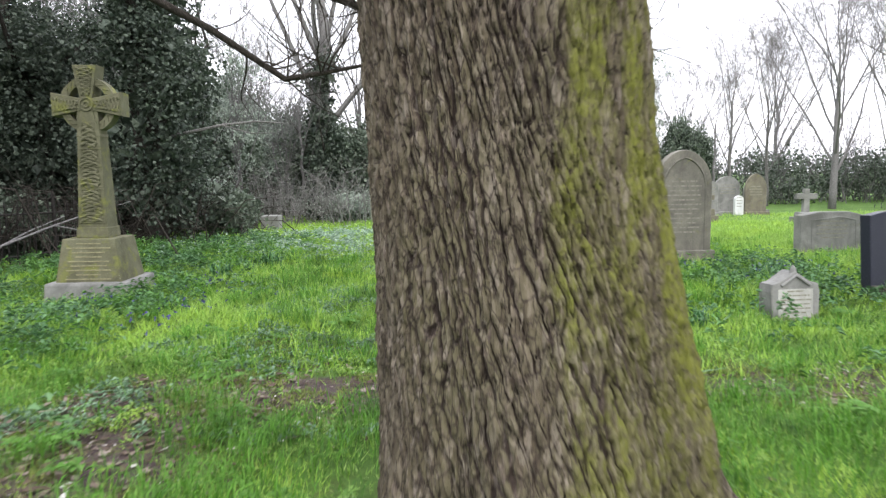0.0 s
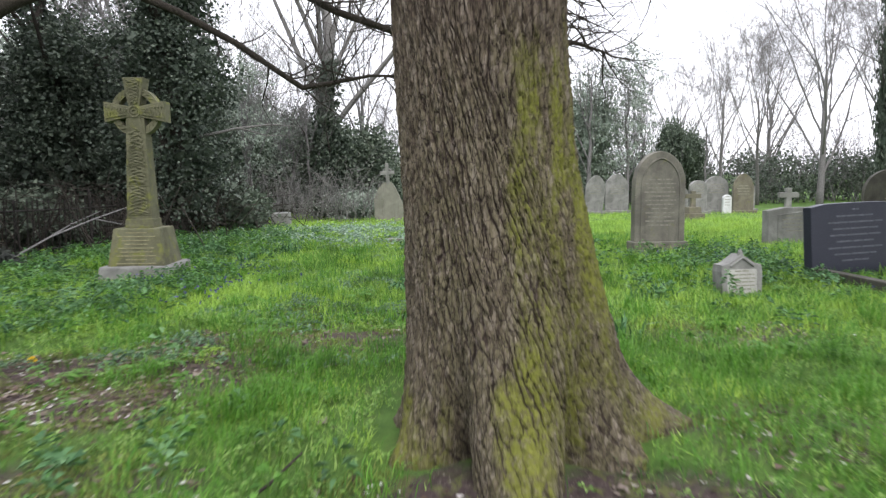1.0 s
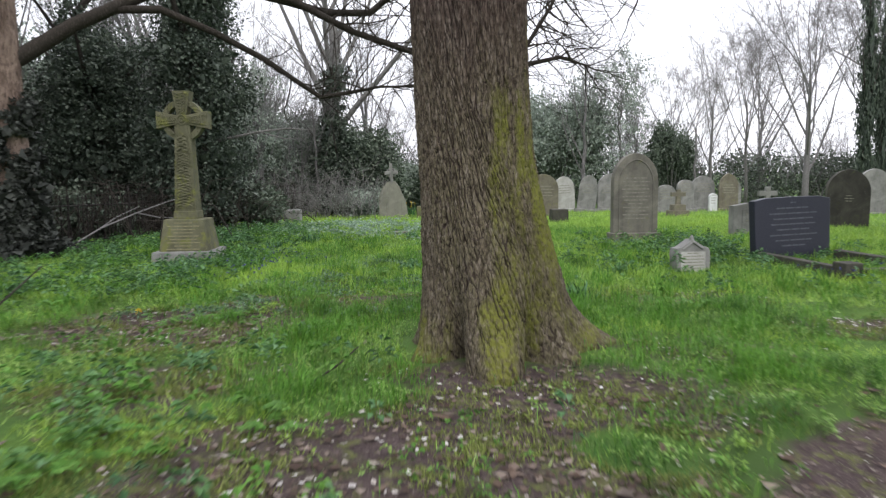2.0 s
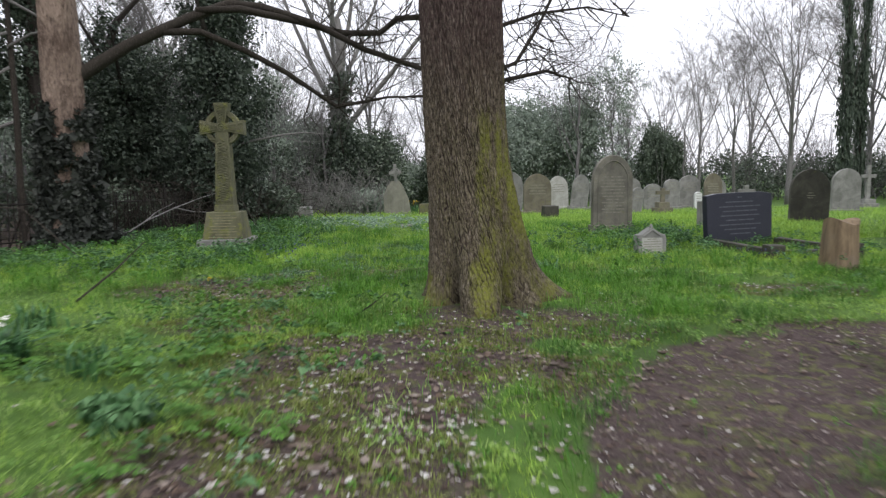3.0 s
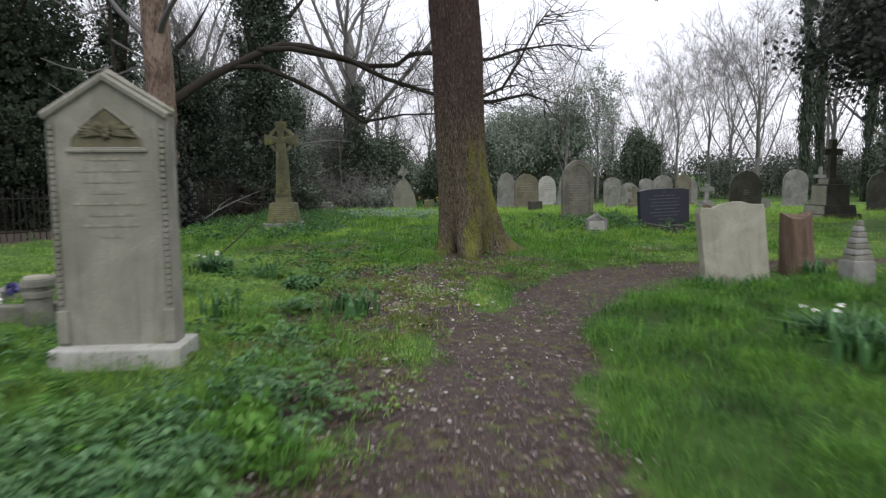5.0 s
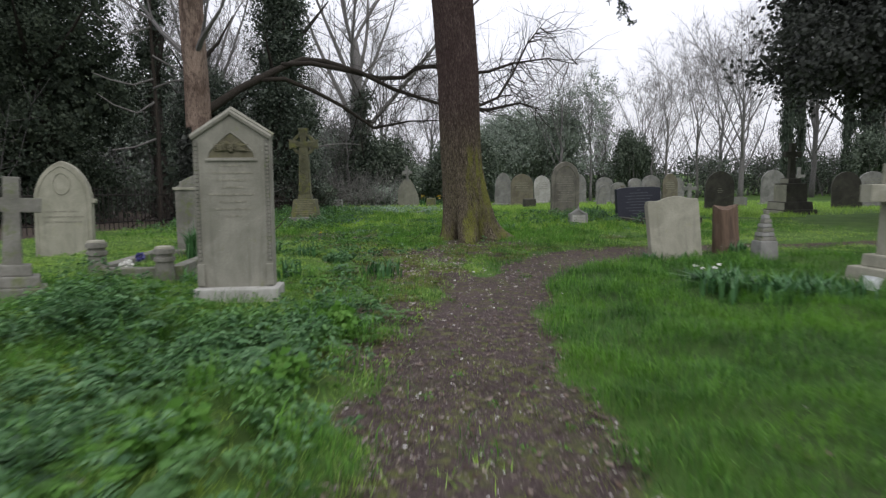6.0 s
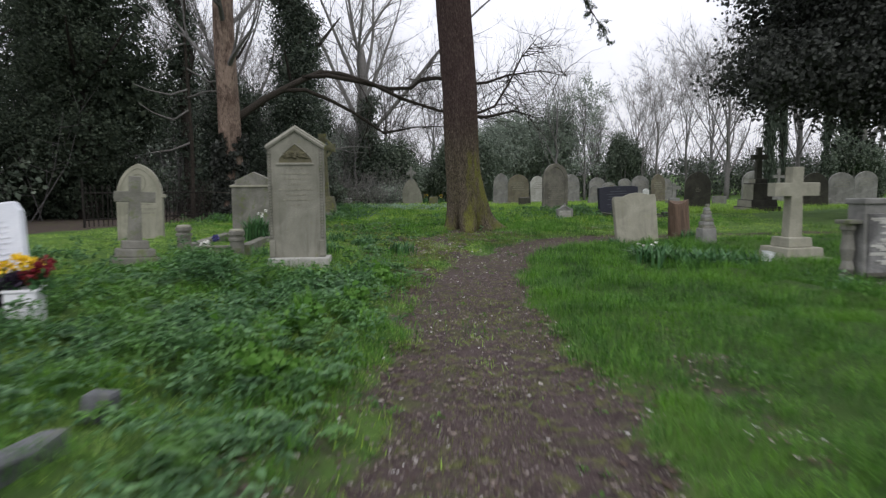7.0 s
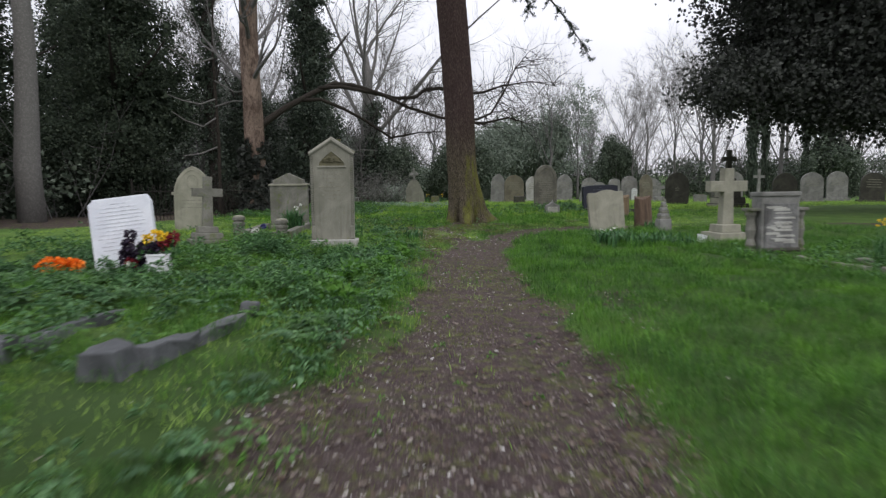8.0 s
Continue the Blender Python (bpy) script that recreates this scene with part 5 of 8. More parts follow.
log_stump(set_at(3.66, 2.92, 0, 0, 2), 0.150, 0.46, 1, "upright pale tan cut log in the grass", LOG_PALE)
log_stump(set_at(3.26, -0.10, 0, 0, -3), 0.140, 0.53, 2, "upright reddish-brown cut log behind a small cairn", LOG)

# clean white stone with its pot, wreath and flowers
at = simple_stone("headstone", "clean white marble headstone with grey lettering, tilted in the weeds", set_at(-3.22, -5.62, 7, 9, -6.5, 0.06),
                  [(-0.28, 0), (0.285, 0), (0.29, 0.66), (0.27, 0.70), (0.255, 0.725), (-0.235, 0.725), (-0.255, 0.70), (-0.285, 0.68)], 0.08, STONE_NEW,
                  ([0.16, 0.30, 0.36, 0.42, 0.40, 0.44, 0.42, 0.36, 0.42, 0.44, 0.30, 0.40, 0.36, 0.2], 0.66, 0.036, 0.008), LETTER_GREY, 41)


def petals(geo, c, r, n, rng, size):
    for _ in range(n):
        d = Vector((rng.gauss(0, 1), rng.gauss(0, 1), rng.gauss(0, 0.8) + 0.3)).normalized()
        p = Vector(c) + d * r * rng.uniform(0.3, 1.0)
        geo.leaf(p, (d + Vector((rng.uniform(-1, 1), rng.uniform(-1, 1), rng.uniform(-1, 1))) * 0.8).normalized() * size, size * 0.5)


rng = random.Random(51)
at = thing("flower_pot", "white square grave pot with yellow, red and near-black flowers", "flower pot", set_at(-2.83, -5.80, 12, 0, 0, 0.05))
part("pot", block((0.19, 0.19, 0.24), (0, 0, -0.04), 0.015, 0.97), ENAMEL, at)
part("rim", block((0.20, 0.20, 0.02), (0, 0, 0.195), 0.006), ENAMEL, at)
for name, mat, spots in (("yellow_flowers", YELLOW_FLOWER, [(-0.04, 0, 0.38), (0.03, -0.02, 0.37), (-0.09, 0.0, 0.34), (0.07, 0.02, 0.34)]), ("dark_flowers", PURPLE_FLOWER, [(-0.13, -0.03, 0.28), (-0.06, -0.06, 0.26), (0.0, -0.05, 0.28), (-0.17, 0.0, 0.24)]),
                         ("red_flowers", RED_FLOWER, [(0.10, 0, 0.32), (0.05, -0.05, 0.29), (0.13, 0, 0.36)])):
    g = Geo()
    for c in spots:
        petals(g, c, 0.045, 60, rng, 0.03)
    part(name, g, mat, at)
g = Geo()
for c in [(-0.1, 0, 0.24), (0, 0, 0.24), (0.08, 0, 0.25)]:
    petals(g, c, 0.08, 60, rng, 0.05)
part("leaves", g, STRAP, at)
at = thing("grave_wreath", "dark wreath with red and white centre against white marble", "wreath", set_at(-3.08, -5.80, 0, 0, 0, 0.08))
g = Geo()
for k in range(28):
    a = 2 * math.pi * k / 28
    petals(g, (0.085 * math.cos(a), 0.02, 0.09 + 0.085 * math.sin(a)), 0.03, 9, rng, 0.04)
part("ring", g, PURPLE_FLOWER, at)
g = Geo()
petals(g, (0, 0.0, 0.09), 0.05, 80, rng, 0.035)
part("red_flowers", g, RED_FLOWER, at)
g = Geo()
petals(g, (-0.01, -0.04, 0.09), 0.02, 24, rng, 0.022)
part("white_flowers", g, WHITE_FLOWER, at)
g = Geo()
for k in range(5):
    petals(g, (-0.06 + 0.012 * k, 0.02, 0.16 + 0.05 * k), 0.05 - 0.004 * k, 26, rng, 0.045)
part("dark_spray", g, PURPLE_FLOWER, at)
at = thing("orange_flowers", "heap of bright orange flowers lying in the weeds", "flowers", set_at(-3.55, -6.15, 0, 0, 0))
g = Geo()
for k in range(9):
    petals(g, (-0.15 + 0.037 * k, 0.02 * math.sin(k * 2.0), 0.085 + 0.045 * abs(math.sin(k * 1.7))), 0.055, 70, rng, 0.04)
tagged(part("petal_heap", g, ORANGE_FLOWER, at), kind="stuff")
g = Geo()
for k in range(7):
    petals(g, (-0.14 + 0.045 * k, 0.0, 0.0), 0.06, 30, rng, 0.05)
part("leaves", g, WEED, at)

# low kerb stones nearly hidden in the weeds beside the path
kerb_at = thing("grave_kerb", "sunken broken grey stone kerb in leafy weeds", "grave kerb", pose(-1.95, -7.9, -0.018))
for x, y, l, w, turn, top, tip in ((0.36, -0.10, 0.56, 0.15, -14, 0.10, 3), (0.25, -0.58, 0.50, 0.17, -10, 0.125, -3), (-0.52, 0.0, 0.95, 0.12, -10, 0.11, 0)):
    bm = block((w, l, 0.26), (0, 0, top - 0.26), 0.012, 0.90, rough=0.030)
    bmesh.ops.transform(bm, matrix=pose(x, y, 0, tip, 0, turn), verts=bm.verts[:])
    part("kerb_stone", bm, STONE_DULL, kerb_at)
part("end_stone", block((0.13, 0.15, 0.23), (0.38, 0.52, -0.10), 0.02, 0.80, rough=0.022), STONE_DULL, kerb_at)
part("corner_stone", block((0.24, 0.22, 0.33), (0.12, -0.92, -0.15), 0.012, 0.80, rough=0.045), STONE_DULL, kerb_at)
part("far_corner_stone", block((0.20, 0.18, 0.26), (-0.62, -0.58, -0.12), 0.012, 0.85, rough=0.025), STONE_DULL, kerb_at)
at = thing("flower_bunch", "small bunch of white and blue flowers by a kerb post", "flowers", set_at(-2.93, -2.28))
for name, mat, c, r in (("white_flowers", WHITE_FLOWER, (0, 0, 0.07), 0.045), ("blue_flowers", BLUE_FLOWER, (0.10, 0.06, 0.14), 0.028)):
    g = Geo()
    petals(g, c, r, 60, rng, 0.03)
    part(name, g, mat, at)
part("stalks", Geo().tube([(0, 0, -0.01), (0.0, 0, 0.07)], [0.006, 0.004], 5).tube([(0.02, 0, -0.01), (0.10, 0.06, 0.13)], [0.005, 0.003], 5), STRAP, at)
kerb_at = thing("grave_kerb", "low weathered kerb and broken pieces of a grave bed", "grave kerb", set_at(4.0, -5.4, 10))
for x, y, w, l in ((-0.55, 0.0, 0.10, 1.0), (0.0, -0.5, 0.9, 0.10), (0.35, 0.2, 0.2, 0.16), (-0.1, 0.1, 0.16, 0.13)):
    part("kerb_stone", block((w, l, 0.20), (x, y, -0.12), 0.015, 0.92, rough=0.01), STONE_KERB, kerb_at)
at = thing("grave_pot", "small white pot fallen in the grass", "pot", set_at(3.15, -3.05, 0, 8, 14))
part("pot", Geo().tube([(0, 0, -0.03), (0, 0, 0.08), (0, 0, 0.10), (0, 0, 0.10), (0, 0, 0.04)], [0.045, 0.062, 0.070, 0.056, 0.04], 14), ENAMEL, at)

# ---- stones farther off ----
FAR = [("grey-brown round-topped headstone", 2.75, 16.6, 0.82, 1.30, 0.85, 0.3, STONE_BROWN, 2, 0), ("pale pointed headstone with a small finial", 2.15, 18.0, 0.62, 1.40, 0.9, 0.9, STONE_GREY, -4, 2),
       ("white lancet-topped marble headstone", 4.25, 21.6, 0.72, 1.34, 0.9, 0.6, STONE_SMALL, 3, -3), ("leaning grey pointed headstone", 4.75, 20.6, 0.60, 1.35, 0.9, 0.9, STONE_GREY, -6, 6), ("grey headstone with a pointed top", 5.75, 21.5, 0.78, 1.42, 0.9, 0.6, STONE_GREY, 4, 0),
       ("grey square-shouldered headstone", 7.74, 19.6, 0.56, 1.12, 0.9, 0.1, STONE_GREY, 12, 0), ("grey round-topped headstone", 8.75, 20.8, 0.78, 1.28, 0.9, 0.3, STONE_GREY, 2, 0), ("low narrow white marker stone", 8.78, 20.0, 0.26, 0.62, 0.5, 0.5, STONE_WHITE, 0, 0),
       ("dark arched headstone with wide shoulders", 9.40, 20.3, 0.62, 1.35, 0.85, 0.7, STONE_BROWN, -3, 0), ("small grey stub of a headstone", 5.75, 17.0, 0.36, 0.82, 0.6, 0.2, STONE_GREY, 0, 9), ("small plain grey headstone", 6.9, 19.0, 0.6, 0.95, 0.7, 0.5, STONE_GREY, 0, 0),
       ("low grey stone block", 9.8, 14.5, 0.50, 0.34, 0.30, 0.0, STONE_GREY, 0, 0), ("grey headstone under the yew", 13.6, 13.5, 0.8, 1.25, 0.9, 0.4, STONE_GREY, -8, 0), ("dark headstone in the yew's shade", 14.8, 11.8, 0.8, 1.15, 0.8, 0.2, STONE_DARK, -10, 2),
       ("weathered grey headstone in the far shade", 16.0, 16.0, 0.8, 1.3, 0.9, 0.4, STONE_GREY, -10, 0), ("grey-green round-topped headstone", 10.4, 22.5, 0.75, 1.2, 0.8, 0.2, STONE_GREY, 0, 0), ("weathered grey headstone far off by the hedge", 7.4, 23.5, 0.8, 1.3, 0.9, 0.4, STONE_GREY, 0, 0)]
for k, (label, x, y, w, h, sh, pt, mat, turn, tip) in enumerate(FAR):
    label = label if len(label.split()) > 3 else "weathered " + label
    simple_stone("headstone", label, set_at(x, y, turn, 1, tip), lancet(w, h * 0.92, sh * 0.92, pt, 9), 0.12, mat, ([w * 0.5, w * 0.65, w * 0.55, w * 0.6], sh, 0.085, 0.02), LETTER_WORN, 60 + k,
                 (w + 0.16, 0.30, 0.10) if h > 1 else None, None, "distant headstones")
grave_cross("stone_cross", "thin pale stone cross in the distance", set_at(14.6, 20.0, 0, 0, 0), 1.45, 0.5, 0.12, STONE_GREY, [(0.6, 0.5, 0.15), (0.4, 0.36, 0.15)])
# leaning stone with a small cross on its top, at the far edge of the lawn
at = simple_stone("headstone", "leaning pale headstone topped by a small grey cross", set_at(-1.42, 17.3, 3, 0, -3, -0.27), [(-0.42, 0), (0.42, 0), (0.36, 0.45), (0.20, 0.88), (0.10, 1.04), (-0.12, 1.04), (-0.26, 0.9), (-0.40, 0.62)], 0.16, STONE_PALE)
bm = slab([(-0.05, 0.98), (0.05, 0.98), (0.045, 1.24), (0.19, 1.24), (0.19, 1.34), (0.045, 1.34), (0.045, 1.55), (-0.045, 1.55), (-0.045, 1.34), (-0.19, 1.34), (-0.19, 1.24), (-0.045, 1.24)], 0.10, 0.01)
part("cross", bm, STONE_GREY, at, "small grey cross")
part("cross_ring", Geo().tube([(0.12 * math.cos(i * 0.3307), 0.05, 1.29 + 0.12 * math.sin(i * 0.3307)) for i in range(20)], [0.022] * 20, 5), STONE_GREY, at)
# low blocks along the far edge
for label, x, y, w, d, h, mat in (("small dark square footstone", 2.58, 13.2, 0.38, 0.3, 0.32, STONE_DARK), ("low dark grave block", -4.25, 14.8, 0.35, 0.3, 0.30, STONE_DARK), ("low pale grave block", -3.78, 14.9, 0.40, 0.4, 0.34, STONE_GREY),
                                  ("small pale square headstone", -3.75, 21.5, 0.50, 0.2, 0.48, STONE_PALE), ("mossy stump of a stone", -2.75, 19.5, 0.3, 0.25, 0.42, STONE_CROSS), ("mossy stump of a stone", -2.2, 19.0, 0.36, 0.3, 0.36, STONE_CROSS),
                                  ("low fallen broken pale stone", -1.15, 9.6, 0.42, 0.3, 0.08, STONE_KERB), ("low fallen broken pale stone", -0.75, 9.2, 0.30, 0.25, 0.07, STONE_KERB), ("small mossy stone stump", -0.6, 17.6, 0.35, 0.3, 0.35, STONE_CROSS), ("low pale grave block", 12.6, 13.0, 0.6, 0.4, 0.25, STONE_GREY)):
    ob = part("stone_block", block((w, d, h + 0.12), (0, 0, -0.12), 0.02, 0.95, rough=0.008), mat)
    ob.matrix_world = set_at(x, y, random.uniform(-8, 8))
    tagged(ob, label, "grave block")


# ---- the reddish tree with its long limb ----
def red_tree():
    at = thing("tree", "tall bare reddish-barked tree with ivied foot and long limb", "tree", pose(-5.15, 6.0, foot(-5.15, 6.0)))
    origin = Vector((-5.15, 6.0, foot(-5.15, 6.0)))
    th, z = np.meshgrid(np.linspace(0, 2 * np.pi, 36, endpoint=False), np.linspace(-0.2, 11.0, 90))
    r = np.interp(z, [-0.2, 0, 0.5, 1.5, 5, 11], [0.40, 0.36, 0.285, 0.25, 0.23, 0.15]) * (1 + 0.06 * np.sin(3 * th + z) + 0.04 * np.sin(5 * th - z * 2.2) + 0.05 * (fractal(th * 3, z * 2.5, 6, 3) - 0.5))
    idx = np.arange(th.size).reshape(th.shape)
    nxt = np.roll(idx, -1, 1)
    quads = np.stack([idx[:-1], nxt[:-1], nxt[1:], idx[1:]], -1).reshape(-1, 4)
    lean = 0.012 * z
    me = mesh_from_arrays("trunk", np.stack([r * np.cos(th) - lean, r * np.sin(th), z], -1).reshape(-1, 3), quads, smooth=True)
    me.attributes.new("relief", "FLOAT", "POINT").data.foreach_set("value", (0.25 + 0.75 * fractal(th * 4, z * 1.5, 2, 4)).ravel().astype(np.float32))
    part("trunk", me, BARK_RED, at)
    rng = random.Random(71)

    def local(pts):
        return [Vector(p) - origin for p in pts]

    limb = Geo()
    main = local([(-5.25, 6.0, 2.12), (-5.01, 6.05, 2.30), (-4.41, 6.3, 2.76), (-3.72, 6.7, 3.20), (-3.2, 7.0, 3.48), (-2.7, 7.05, 3.44), (-1.93, 7.1, 3.20), (-1.23, 7.3, 2.86), (-0.32, 7.5, 2.58), (0.4, 7.6, 2.45), (0.93, 7.7, 2.42), (1.65, 7.8, 2.58), (2.1, 7.9, 2.46)])
    limb.tube(main, [0.14, 0.100, 0.084, 0.074, 0.066, 0.060, 0.050, 0.044, 0.040, 0.046, 0.040, 0.028, 0.012], 9)
    rise = local([(-3.6, 6.75, 3.33), (-3.0, 6.9, 3.38), (-2.18, 7.1, 3.24), (-1.56, 7.3, 3.10), (-1.0, 7.5, 3.14), (-0.72, 7.5, 3.36), (-0.33, 7.6, 3.40), (0.4, 7.7, 3.25), (0.93, 7.8, 3.30), (1.5, 7.9, 3.5), (2.35, 8.0, 3.62), (3.1, 8.2, 3.5)])
    limb.tube(rise, [0.05, 0.056, 0.054, 0.051, 0.048, 0.044, 0.052, 0.044, 0.036, 0.027, 0.018, 0.008], 8)
    drop = local([(-4.05, 6.5, 2.98), (-3.53, 6.7, 3.02), (-2.97, 7.0, 2.80), (-2.42, 7.3, 2.51), (-2.0, 7.5, 2.22), (-1.72, 7.6, 2.03), (-1.3, 7.65, 2.10), (-0.90, 7.7, 2.18), (-0.2, 7.9, 2.2)])
    limb.tube(drop, [0.054, 0.050, 0.045, 0.040, 0.035, 0.036, 0.028, 0.020, 0.010], 8)
    third = local([(0.4, 7.6, 2.45), (0.8, 7.7, 2.55), (1.15, 7.7, 2.70), (1.5, 7.8, 3.25), (1.85, 7.9, 3.95), (2.3, 8.0, 4.5)])
    limb.tube(third, [0.040, 0.036, 0.032, 0.026, 0.018, 0.008], 7)
    limb_ob = part("limb", limb, BARK_LIMB, at, "long dark crooked limb", smooth=True)
    twigs = Geo()
    for pts, lo, hi, n in ((main, 6, 12, 66), (drop, 3, 8, 30), (rise, 3, 11, 90), (third, 1, 5, 60)):
        for _ in range(n):
            i = rng.randint(lo, hi - 1)
            p = pts[i].lerp(pts[i + 1], rng.random())
            way = Vector((rng.uniform(-0.5, 1.0), rng.uniform(-0.7, 0.7), rng.uniform(-0.7, 0.9))).normalized()
            grow(twigs, p, way, rng.uniform(0.35, 1.0), rng.uniform(0.007, 0.016), 2, rng, 0.5, 0.8, 0.05, 2, 4, 0.7)
    tagged(part("twiggery", twigs, BARK_LIMB, limb_ob, "thin bare twigs"), kind="stuff")
    crown = Geo()
    for z0 in (3.4, 4.4, 5.2, 6.2, 7.2, 8.2, 9.0, 9.8, 10.6):
        for _ in range(2):
            a = rng.uniform(0, 6.28)
            grow(crown, Vector((-0.012 * z0, 0, z0)), Vector((math.cos(a), math.sin(a), 0.6)).normalized(), rng.uniform(1.4, 2.4), 0.07, 3, rng, 0.3, 0.6, 0.12, 3, 6, 0.66)
    part("crown", crown, BARK_GREY, at, "bare upper branches")
    lobes = []
    for _ in range(110):
        a, zz = rng.uniform(0, 6.28), 1.75 * rng.random() ** 1.15
        rr = 0.295 + 0.16 * max(0, 0.6 - zz)
        lobes.append((rr * math.cos(a) - 0.012 * zz, rr * math.sin(a), zz, 0.085, 0.085, 0.20))
    for _ in range(5):
        a, rr = rng.uniform(0, 6.28), rng.uniform(0.3, 0.6)
        lobes.append((rr * math.cos(a), rr * math.sin(a), 0.08, 0.22, 0.22, 0.13))
    ivy = leaf_mass("ivy", lobes, 26000, 0.052, 0.030, 72, 0.035, 0.5, 0.05, 0.2, -0.05)
    part("ivy", ivy, YEW, at, "near-black ivy round the foot")


red_tree()


def ivy_tree(m, height, radius, seed, profile, label="tall tree wholly clad in dark ivy", material=None, leaves=9000, leaf=0.065, name="ivy_tree", lean=0.0):
    """A trunk with forks, hidden in a ragged column of leaves; profile: heights and half widths of the column."""
    rng = random.Random(seed)
    at = thing(name, label, "tree", m, "evergreen and ivy-clad trees")
    wood = Geo()
    pts = [Vector((rng.uniform(-0.05, 0.05) * i + lean * i / 8, rng.uniform(-0.05, 0.05) * i, height * i / 8 - 0.2)) for i in range(9)]
    wood.tube(pts, [radius * (1.2 - 0.11 * i) for i in range(9)], 9)
    zs, ws = [p[0] for p in profile], [p[1] for p in profile]
    lobes, z = [], zs[0]
    while z < zs[-1]:
        w = float(np.interp(z, zs, ws))
        i = min(7, int((z + 0.2) / height * 8))
        spine = pts[i]
        for _ in range(1 if w < 0.6 else 3):
            a, o = rng.uniform(0, 6.28), rng.uniform(0.1, 0.45) * w
            r = (w - o * 0.8) * rng.uniform(0.75, 1.05)
            lobes.append((spine.x + o * math.cos(a), spine.y + o * math.sin(a), z + rng.uniform(-0.2, 0.2), r, r, max(0.45, 0.75 * r) * rng.uniform(0.8, 1.3)))
        z += max(0.45, 0.55 * w)
    for k in range(5):
        a, i = rng.uniform(0, 6.28), rng.randint(3, 8)
        reach = float(np.interp(pts[i].z, zs, ws)) + 0.5
        q = [pts[i], pts[i] + Vector((math.cos(a) * reach * 0.5, math.sin(a) * reach * 0.5, 0.5)), pts[i] + Vector((math.cos(a) * reach, math.sin(a) * reach, 1.3))]
        wood.tube(q, [radius * 0.3, radius * 0.2, radius * 0.06], 6)
    part("trunk", wood, BARK_DARK, at)
    part("foliage", leaf_mass("foliage", lobes, leaves, leaf, leaf * 0.45, seed, 0.16, 0.5, 0.10, 0.22, 0.0), material or IVY, at)
    return at


ivy_tree(set_at(-4.75, 10.8), 9.5, 0.30, 81, [(0.9, 0.9), (1.8, 1.05), (2.8, 0.95), (3.8, 0.72), (5.0, 0.80), (6.5, 0.72), (8.5, 0.7), (9.5, 0.4)], leaves=34000, lean=0.35)
ivy_tree(set_at(-6.75, 11.4), 4.6, 0.22, 82, [(0.5, 1.15), (1.5, 1.25), (2.6, 1.15), (3.5, 0.8), (4.1, 0.4)], "low broad tree smothered in dark ivy", leaves=26000)
ivy_tree(set_at(-7.2, 9.0), 9.5, 0.16, 83, [(0.4, 0.42), (2.0, 0.34), (5.0, 0.40), (8.5, 0.45), (9.3, 0.25)], "slender tree with an ivy-clad trunk", leaves=9000)
conifer = ivy_tree(set_at(-9.6, 8.0), 9.6, 0.30, 84, [(0.7, 2.1), (2.0, 2.3), (4.0, 2.0), (6.0, 1.35), (8.0, 0.75), (9.4, 0.25)], "broad dense dark green conifer", CONIFER, 52000, 0.075, "conifer_tree")
for x, y, turn, s in ((-12.2, 5.2, 130, 1.0), (-11.3, 0.6, 40, 1.0), (-12.6, 11.5, 250, 1.0)):
    copy_thing(conifer, pose(x, y, foot(x, y), 0, 0, turn)).scale = (s, s, s)
slim = ivy_tree(set_at(-3.4, 19.6), 4.8, 0.14, 85, [(0.3, 0.5), (1.6, 0.55), (3.2, 0.45), (4.6, 0.2)], "slender tree with an ivy-clad trunk", leaves=5000, leaf=0.10)
copy_thing(slim, pose(-6.2, 17.2, foot(-6.2, 17.2), 0, 0, 120))
for x, y, turn, s in ((16.1, 24.0, 20, 0.62), (16.85, 24.3, 150, 0.45), (18.9, 24.0, 250, 0.5), (20.4, 24.6, 90, 0.9)):
    copy_thing(slim, pose(x, y, foot(x, y), 0, 0, turn)).scale = (s, s, 2.3)



def dead_tree():
    at = thing("tree", "thin dead tree with pale drooping branches", "tree", set_at(-6.45, 6.9))
    stem = Geo()
    stem.tube([(0, 0, -0.2), (0.05, 0, 2.0), (-0.05, 0.1, 4.5), (0.1, 0.1, 7.5)], [0.055, 0.045, 0.035, 0.012], 8)
    part("trunk", stem, BARK_LIMB, at)
    for pts in ([(0, 0, 3.2), (-0.35, -0.2, 3.05), (-0.8, -0.3, 3.15), (-1.15, -0.4, 3.3)], [(0.0, 0, 2.7), (-0.3, -0.2, 2.45), (-0.75, -0.3, 2.62), (-1.05, -0.4, 2.85)], [(0, 0, 3.0), (0.6, -0.4, 3.1), (1.2, -0.9, 3.05)],
                [(0, 0, 1.9), (-0.4, -0.2, 1.72), (-0.85, -0.3, 1.66)], [(0, 0, 4.3), (-0.5, -0.2, 4.1), (-1.0, -0.5, 4.5)], [(0.0, 0.0, 3.7), (0.5, 0.2, 3.4), (0.9, 0.2, 3.5)]):
        g = Geo()
        g.tube(pts, [0.026 * (1 - 0.22 * i) for i in range(len(pts))], 6)
        part("branch", g, BARK_PALE, at, "pale dead branch")


